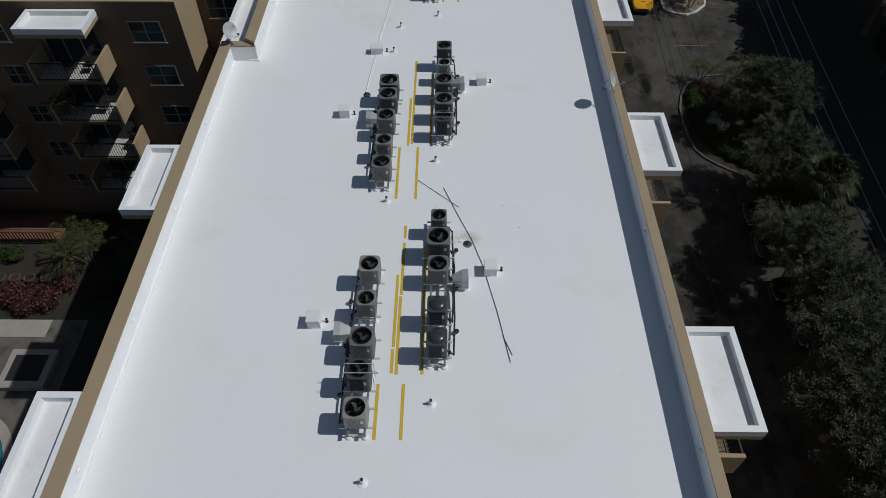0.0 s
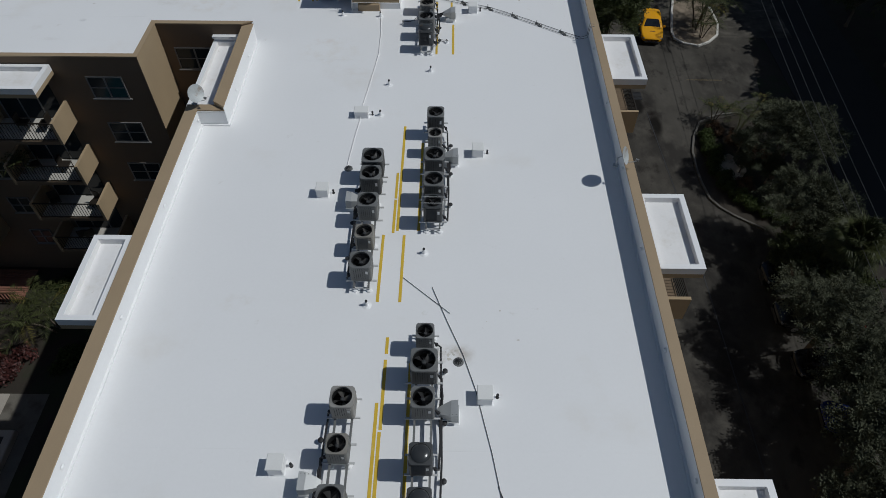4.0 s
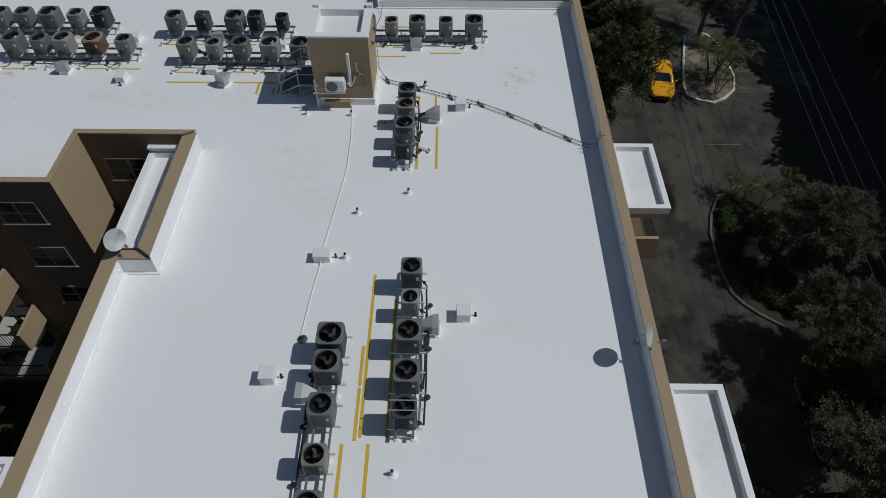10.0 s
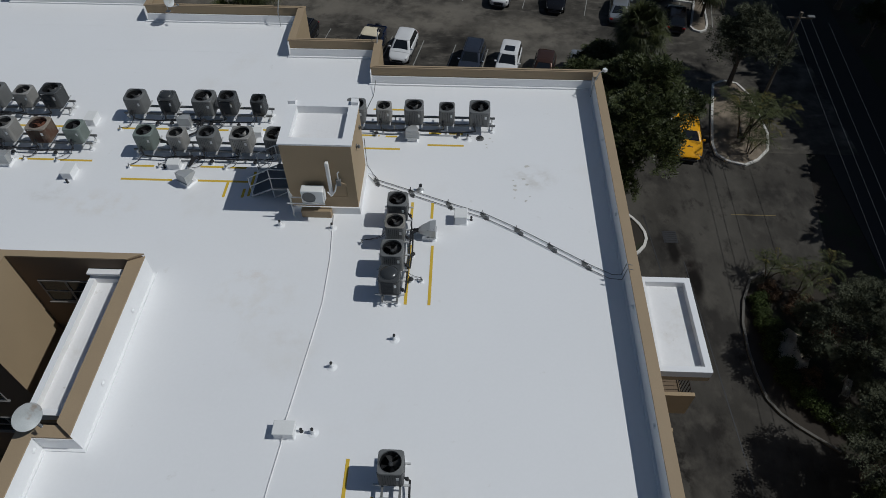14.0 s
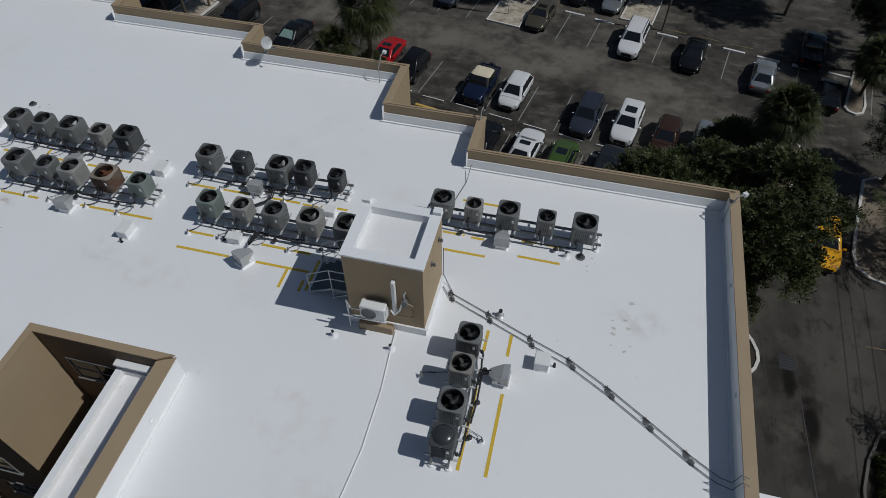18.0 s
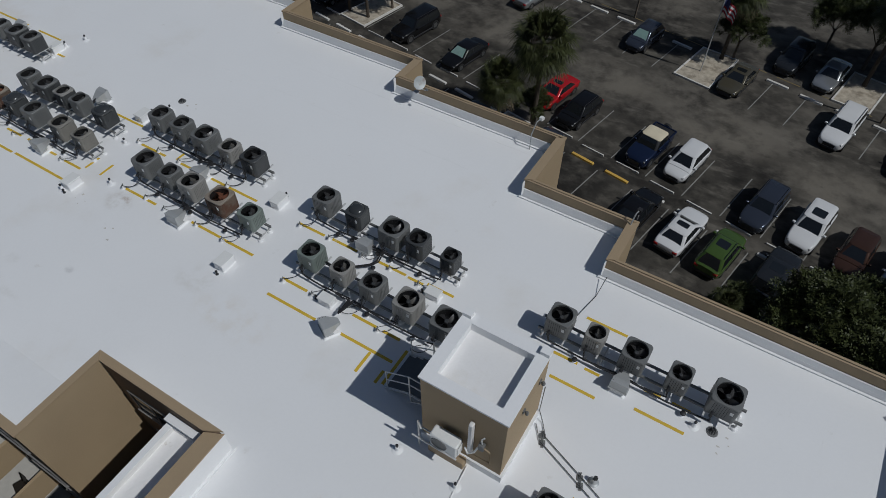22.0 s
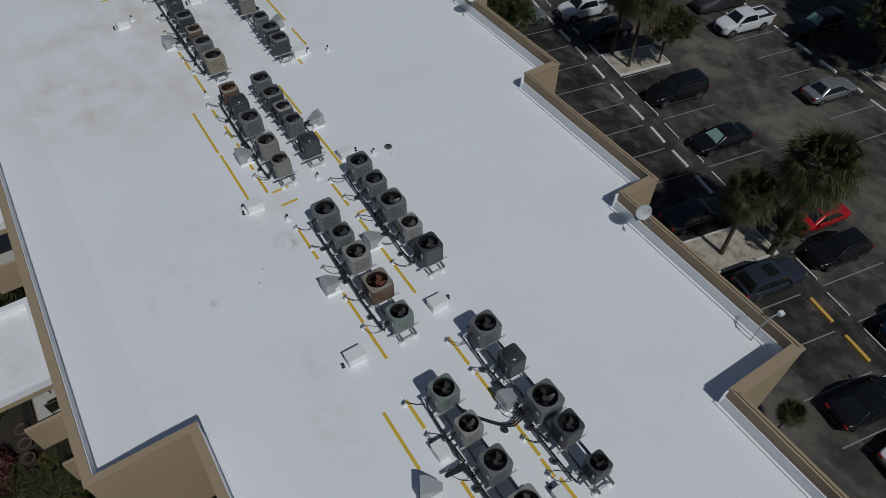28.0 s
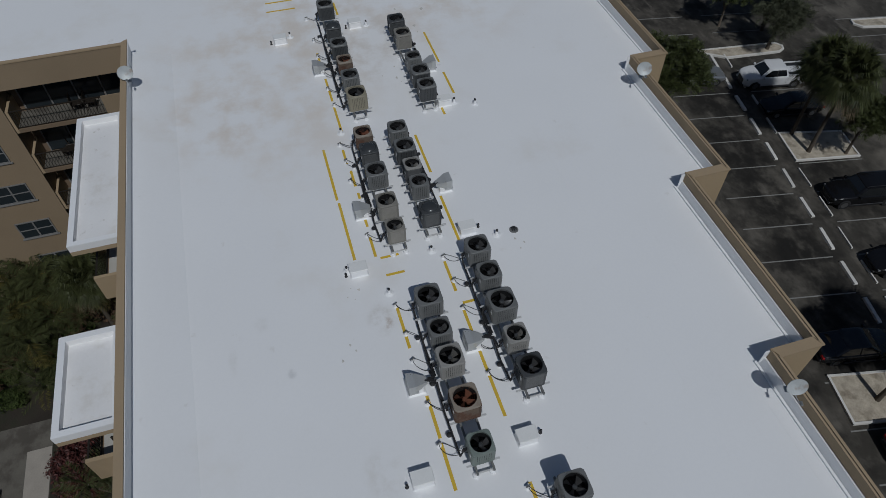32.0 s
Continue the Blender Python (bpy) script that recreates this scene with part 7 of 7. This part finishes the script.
def shrub(seed, rx, ry, h, m, label, count=1500, size=0.1, name="shrub"):
    rng = random.Random(seed)
    th = thing(name, pose(0, 0, -60), label, "shrub", "shrubs")
    blobs = []
    for k in range(12):
        blobs.append((rng.uniform(-rx, rx) * 0.75, rng.uniform(-ry, ry) * 0.75, h * rng.uniform(0.35, 0.7), min(rx, ry) * rng.uniform(0.35, 0.6), 0.8))
    for k in range(3):
        part("stem", MB().tube([(rng.uniform(-rx, rx) * .3, rng.uniform(-ry, ry) * .3, -0.1), (blobs[k][0], blobs[k][1], blobs[k][2])], 0.03, 5), M_BARK, th)
    vs, fs = leaf_cloud(rng, blobs, count, size)
    raw("foliage", vs, fs, m, th, "", "stuff")
    return th


def at(x, y, s=1.0, turn=0.0, z=GROUND):
    return pose(x, y, z, 0, 0, turn) @ Matrix.Diagonal((s, s, s, 1))


T1 = broadleaf(11, 8.6, 3.6, M_LEAF, "broad dark green tree with a dense crown", 480, 8, 0.11, 0.6)
T2 = broadleaf(12, 7.0, 3.2, M_LEAF, "spreading dark green tree", 380, 8, 0.11, 0.6)
T3 = broadleaf(13, 6.0, 3.0, M_LEAF2, "silvery green tree with a feathery open crown", 400, 9, 0.085, 0.6)
T5 = broadleaf(17, 6.2, 3.1, M_LEAF2, "silvery green tree with an uneven crown", 410, 9, 0.085, 0.6)
T4 = broadleaf(14, 8.2, 3.8, M_LEAF, "tall dark tree across the street", 170, 7, 0.28, 1.0, 3)
T4.matrix_basis = at(41.5, 100.0, 1.5, 0)
T1.matrix_basis, T2.matrix_basis, T3.matrix_basis, T5.matrix_basis = at(11.6, 51.0, 0.95, 20), at(6.6, 55.6, 0.85, 70), at(21.6, 32.4, 0.88, 0), at(22.9, 38.6, 0.90, 30)
for src, x, y, s, a in ((T1, 13.7, 55.3, 0.95, 140), (T1, 9.4, 48.4, 0.72, 60), (T2, 9.6, 58.0, 0.9, 200), (T2, 9.0, 53.4, 1.0, 100), (T2, 11.6, 61.6, 0.8, 20), (T2, 2.8, 56.0, 0.5, 30), (T1, 10.9, 56.8, 0.78, 300),
                        (T5, 23.3, 31.6, 0.75, 80), (T5, 20.3, 24.4, 1.00, 160), (T2, 21.6, 27.6, 0.84, 190), (T3, 20.9, 21.0, 1.03, 45), (T5, 20.2, 17.6, 1.05, 100), (T3, 22.9, 17.4, 1.08, 300),
                        (T3, 19.3, 14.4, 1.00, 250), (T5, 22.0, 13.4, 1.08, 10), (T3, 19.0, 10.8, 1.05, 120), (T5, 21.8, 9.4, 1.08, 200), (T5, 19.0, 6.6, 1.08, 330), (T3, 19.6, 2.6, 1.08, 20), (T2, 22.6, 4.4, 1.08, 120),
                        (T3, 22.6, 64.0, 1.15, 70), (T5, 24.2, 41.8, 0.5, 90), (T3, 21.2, 41.2, 0.34, 20), (T3, 22.2, 38.0, 0.4, 70), (T3, 20.7, 39.0, 0.3, 200), (T3, 22.6, 36.0, 0.42, 120), (T2, 20.9, 29.6, 0.62, 60)):
    copy_thing(src, at(x, y, s, a))
for k in range(3, 16):
    rr = random.Random(100 + k)
    copy_thing(T4, at(41.5 + rr.uniform(0, 2.5), -6 + 6.2 * k + rr.uniform(-1, 1), rr.uniform(1.1, 1.3), rr.uniform(0, 360)))
for k in range(7):
    rr = random.Random(160 + k)
    copy_thing((T2, T4)[k % 2], at(35.2 + rr.uniform(0, 2.4), 46 + 6.0 * k, rr.uniform(0.6, 0.85), rr.uniform(0, 360)))
# those at (5.6, 20.6) and (1.6, 24.2) are added to shade the far row
for u, v, s, a, src in ((7.0, 22.4, 1.1, 0, T2), (3.4, 25.4, 1.05, 40, T1), (9.0, 25.6, 1.15, 90, T1), (29.6, 25.2, 0.8, 70, T2), (37.6, 25.6, 0.9, 160, T1), (-15.1, 5.2, 0.85, 60, T3), (-6.9, -7.0, 0.84, 10, T1), (24.5, 18.7, 0.7, 40, T2), (33.0, 24.5, 0.8, 100, T1), (39.0, 25.0, 0.9, 10, T2), (46.0, 25.5, 1.0, 60, T1), (35.9, 24.4, 0.7, 75, T1),
                        (52.5, 22.0, 1.0, 120, T2), (0.0, 27.0, 0.9, 30, T1), (-9.0, 27.5, 0.9, 80, T2), (16.0, 28.0, 0.8, 0, T2), (-1.9, 5.3, 0.60, 30, T1), (5.6, 20.6, 0.95, 200, T1), (1.6, 24.2, 0.95, 260, T1), (17.2, 0.8, 0.5, 10, T2), (-20.0, 9.0, 0.8, 0, T3), (-19.0, 2.5, 0.6, 0, T1)):
    x, y, z = lot(u, v)
    copy_thing(src, at(x, y, s, a))
P1 = fan_palm(21, 5.2, 1.9, 46)
P1.matrix_basis = at(*lot(16.65, -2.6)[:2], 1.02)
for u, v, s, a in ((17.8, 0.2, 1.38, 40), (33.9, 22.2, 1.2, 20), (23.8, 18.0, 1.15, 140), (53.0, 19.0, 1.3, 60), (36.0, -6.9, 0.5, 30), (-18.0, 6.0, 1.1, 0)):
    copy_thing(P1, at(*lot(u, v)[:2], s, a))
for x, y, s, a in ((-6.4, 56.3, 0.42, 10), (22.1, 28.0, 1.0, 10), (1.0, 47.5, 0.45, 80), (3.2, 47.0, 0.45, 20)):
    copy_thing(P1, at(x, y, s, a))
P2 = fan_palm(22, 6.2, 2.4, 52)
P2.matrix_basis = at(13.9, 61.5, 1.0, 50)
for u, v, s, a in ((-2.4, 2.75, 1.04, 80), (-4.4, 2.4, 0.98, 200)):
    copy_thing(P2, at(*lot(u, v)[:2], s, a))
Q1 = feather_palm(31, 3.4)
Q1.matrix_basis = at(21.9, 57.4, 1.0)
P3 = fan_palm(23, 3.3, 2.3, 44)
P3.matrix_basis = at(22.6, 74.0, 1.0)
for x, y, s, a, *z in ((3.1, 55.0, 0.6, 40), (-20.85, 28.9, 0.34, 70, -4.96), (22.9, 58.5, 0.8, 60), (22.0, 55.8, 0.6, 200), (20.3, 44.7, 0.5, 20), (21.9, 43.6, 0.66, 120)):
    copy_thing(Q1, at(x, y, s, a, *z))
HG = shrub(41, 1.3, 0.9, 1.1, M_HEDGE, "clipped green hedge along the driveway kerb", 2600, 0.09, "hedge")
HG.matrix_basis = at(19.3, 40.5, 0.8, 90)
for x, y, s, a in ((19.0, 39.4, 0.72, 90), (19.1, 41.6, 0.72, 80), (19.6, 37.2, 0.72, 110), (20.9, 35.5, 0.75, 140), (22.4, 34.4, 0.75, 145), (19.2, 42.6, 0.8, 90), (19.4, 38.2, 0.85, 80), (20.2, 36.2, 0.9, 130), (21.6, 35.0, 0.9, 150), (23.2, 33.8, 0.9, 150), (9.8, 48.0, 1.0, 0), (8.4, 46.8, 0.8, 40), (-8.9, 59.0, 0.6, 0), (-1.6, 53.4, 0.5, 0), (0.6, 53.3, 0.6, 40), (2.6, 45.6, 0.7, 0), (-0.4, 45.6, 0.7, 20), (4.8, 45.5, 0.7, 0)):
    copy_thing(HG, at(x, y, s, a))
BS = shrub(42, 0.9, 0.8, 0.9, M_DRYLEAF, "brown dry shrub among the planting", 1600, 0.07, "dry_shrub")
BS.matrix_basis = at(21.3, 42.4, 1.0, 0)
for x, y, s, a in ((20.0, 43.4, 0.8, 60), (22.3, 40.7, 1.0, 120), (20.6, 37.6, 0.8, 30), (-32.4, 19.0, 1.9, 0), (-34.2, 22.4, 2.0, 70), (-30.4, 22.6, 1.8, 140), (-33.4, 25.6, 1.9, 30), (-30.6, 17.4, 1.7, 200), (-35.0, 19.6, 2.0, 110)):
    copy_thing(BS, at(x, y, s, a))
gp = part("gravel_patch", MB().prism([(20.3 + 1.05 * math.cos(2 * math.pi * k / 18) * (1 + 0.15 * math.sin(5 * k)), 39.6 + 1.3 * math.sin(2 * math.pi * k / 18) * (1 + 0.12 * math.cos(3 * k))) for k in range(18)], GROUND, GROUND + 0.03), M_GRAVEL)
tagged(gp, "pale gravel patch in the planting strip", "gravel", kind="structure")

# ---- courtyard planting, poles and wires ----
RS = shrub(51, 1.6, 1.0, 1.0, M_RED, "red flowering shrub in the courtyard", 2200, 0.09, "flowering_shrub")
RS.matrix_basis = at(-25.4, 22.7, 0.95, 10)
for x, y, s, a in ((-23.2, 22.7, 0.95, 60), (-24.3, 22.1, 0.9, 20)):
    copy_thing(RS, at(x, y, s, a))
for x, y, s, a in ((-27.2, 26.1, 0.9, 0), (-21.0, 26.6, 1.0, 50), (-18.4, 27.2, 1.0, 10), (-16.0, 26.0, 1.1, 70), (-14.4, 24.2, 1.0, 30), (-18.8, 25.0, 0.9, 0), (-20.4, 23.4, 1.0, 80), (-17.2, 23.0, 1.0, 120), (-30.6, 25.2, 1.0, 30), (-33.0, 22.4, 1.1, 0), (-33.4, 26.6, 1.0, 80), (-31.0, 19.0, 1.0, 40),
                   (-22.4, 28.5, 0.9, 20), (-19.6, 28.6, 0.8, 90), (-33.6, 19.6, 1.2, 20), (-31.8, 21.2, 1.2, 70), (-35.2, 18.2, 1.2, 0), (-30.0, 21.4, 1.1, 40), (-29.2, 19.2, 1.0, 80), (-34.8, 21.4, 1.2, 10), (-29.4, 23.6, 1.1, 0), (-32.2, 16.6, 1.2, 50), (-30.2, 15.0, 1.1, 0)):
    copy_thing(HG, at(x, y, s, a))
for x, y, s, a in ((-21.9, 25.5, 0.8, 0), (-15.2, 28.2, 0.9, 100), (-14.0, 26.6, 0.8, 10), (-30.8, 27.6, 0.9, 60), (-33.2, 28.4, 1.0, 20), (-17.4, 25.4, 0.8, 10), (-33.6, 19.9, 1.0, 30), (-32.0, 21.6, 0.9, 80), (-35.4, 20.6, 1.0, 140), (-30.4, 20.4, 0.8, 10), (-31.6, 18.2, 0.9, 200), (-29.0, 22.6, 0.7, 60), (-34.4, 23.6, 1.0, 100)):
    copy_thing(Q1, at(x, y, s, a))
for x, y, s, a in ((-32.4, 24.4, 0.9, 0),):
    copy_thing(P1, at(x, y, s, a))


def pole(x, y, h, lx, ly, label, name="lamp_pole"):
    th = thing(name, pose(x, y, GROUND), label, "pole", "poles")
    part("shaft", MB().tube([(0, 0, -0.1), (lx * 0.5, ly * 0.5, h * 0.5), (lx, ly, h)], 0.11 if name == "utility_pole" else 0.09, 9), M_BARK, th, smooth=True)
    arm = 0.9 if name == "utility_pole" else 0.3
    part("cross_arm", MB().box(lx - arm, ly - 0.05, h - 0.5, lx + arm, ly + 0.05, h - 0.38), M_BARK, th)
    part("lamp_head", MB().bbox(lx + arm - 0.4, ly - 0.14, h - 0.36, lx + arm + 0.12, ly + 0.14, h - 0.25, 0.04), M_GREY, th)
    return th


pole(-13.6, 84.3, 9.0, 0.2, 0.3, "tall weathered lamp pole in the car park")
pole(25.0, 62.6, 7.2, 0.0, 0.0, "wooden utility pole beside the street", "utility_pole")
pole(19.4, -16.0, 7.2, 0.0, 0.0, "weathered wooden utility pole beside the street", "utility_pole")
pole(*lot(36.5, 18.4)[:2], 7.5, 0.2, 0.1, "lamp pole between parked cars")
for dx, z in ((-0.8, -7.15), (-0.1, -7.1), (0.7, -7.15), (2.2, -7.6)):
    pts = [(19.4 + 5.6 * q / 24 + dx, -16 + 78.6 * q / 24, z - 0.8 * (1 - (q / 12 - 1) ** 2)) for q in range(25)]
    tagged(part("power_line", MB().tube(pts, 0.017, 4), M_WIRE), "thin power line strung between utility poles", "cable", "power lines")
fx, fy = -6.1, 79.3
fp = thing("flagpole", pose(fx, fy, GROUND), "pale flagpole with a striped red and white flag", "flagpole")
part("shaft", MB().tube([(0, 0, 0), (0, 0, 7.4)], 0.045, 8), M_ALU, fp)
M_FRED, M_FBLUE = mat("flag_red", (0.33, 0.03, 0.04), 0.8, var=0.1, scale=3, fine=20, bump=0.1), mat("flag_blue", (0.03, 0.04, 0.14), 0.8, var=0.1, scale=3, fine=20, bump=0.1)
for k in range(7):
    z0 = 5.3 + 0.17 * k
    rows = [[(0.06 + 0.13 * i, 0.12 * math.sin(i * 1.3), z0 - 0.10 * i + zz) for zz in (0.0, 0.165)] for i in range(9)]
    vs = [p for r in rows for p in r]
    part("stripe", MB().add(vs, [(2 * i, 2 * i + 2, 2 * i + 3, 2 * i + 1) for i in range(8)]), M_FRED if k % 2 == 0 else M_WHITE, fp)
vs = [(0.06 + 0.13 * i, 0.12 * math.sin(i * 1.3) - 0.014, z - 0.10 * i) for i in range(4) for z in (5.82, 6.5)]
part("canton", MB().add(vs, [(2 * i, 2 * i + 2, 2 * i + 3, 2 * i + 1) for i in range(3)]), M_FBLUE, fp, "dark blue corner panel")
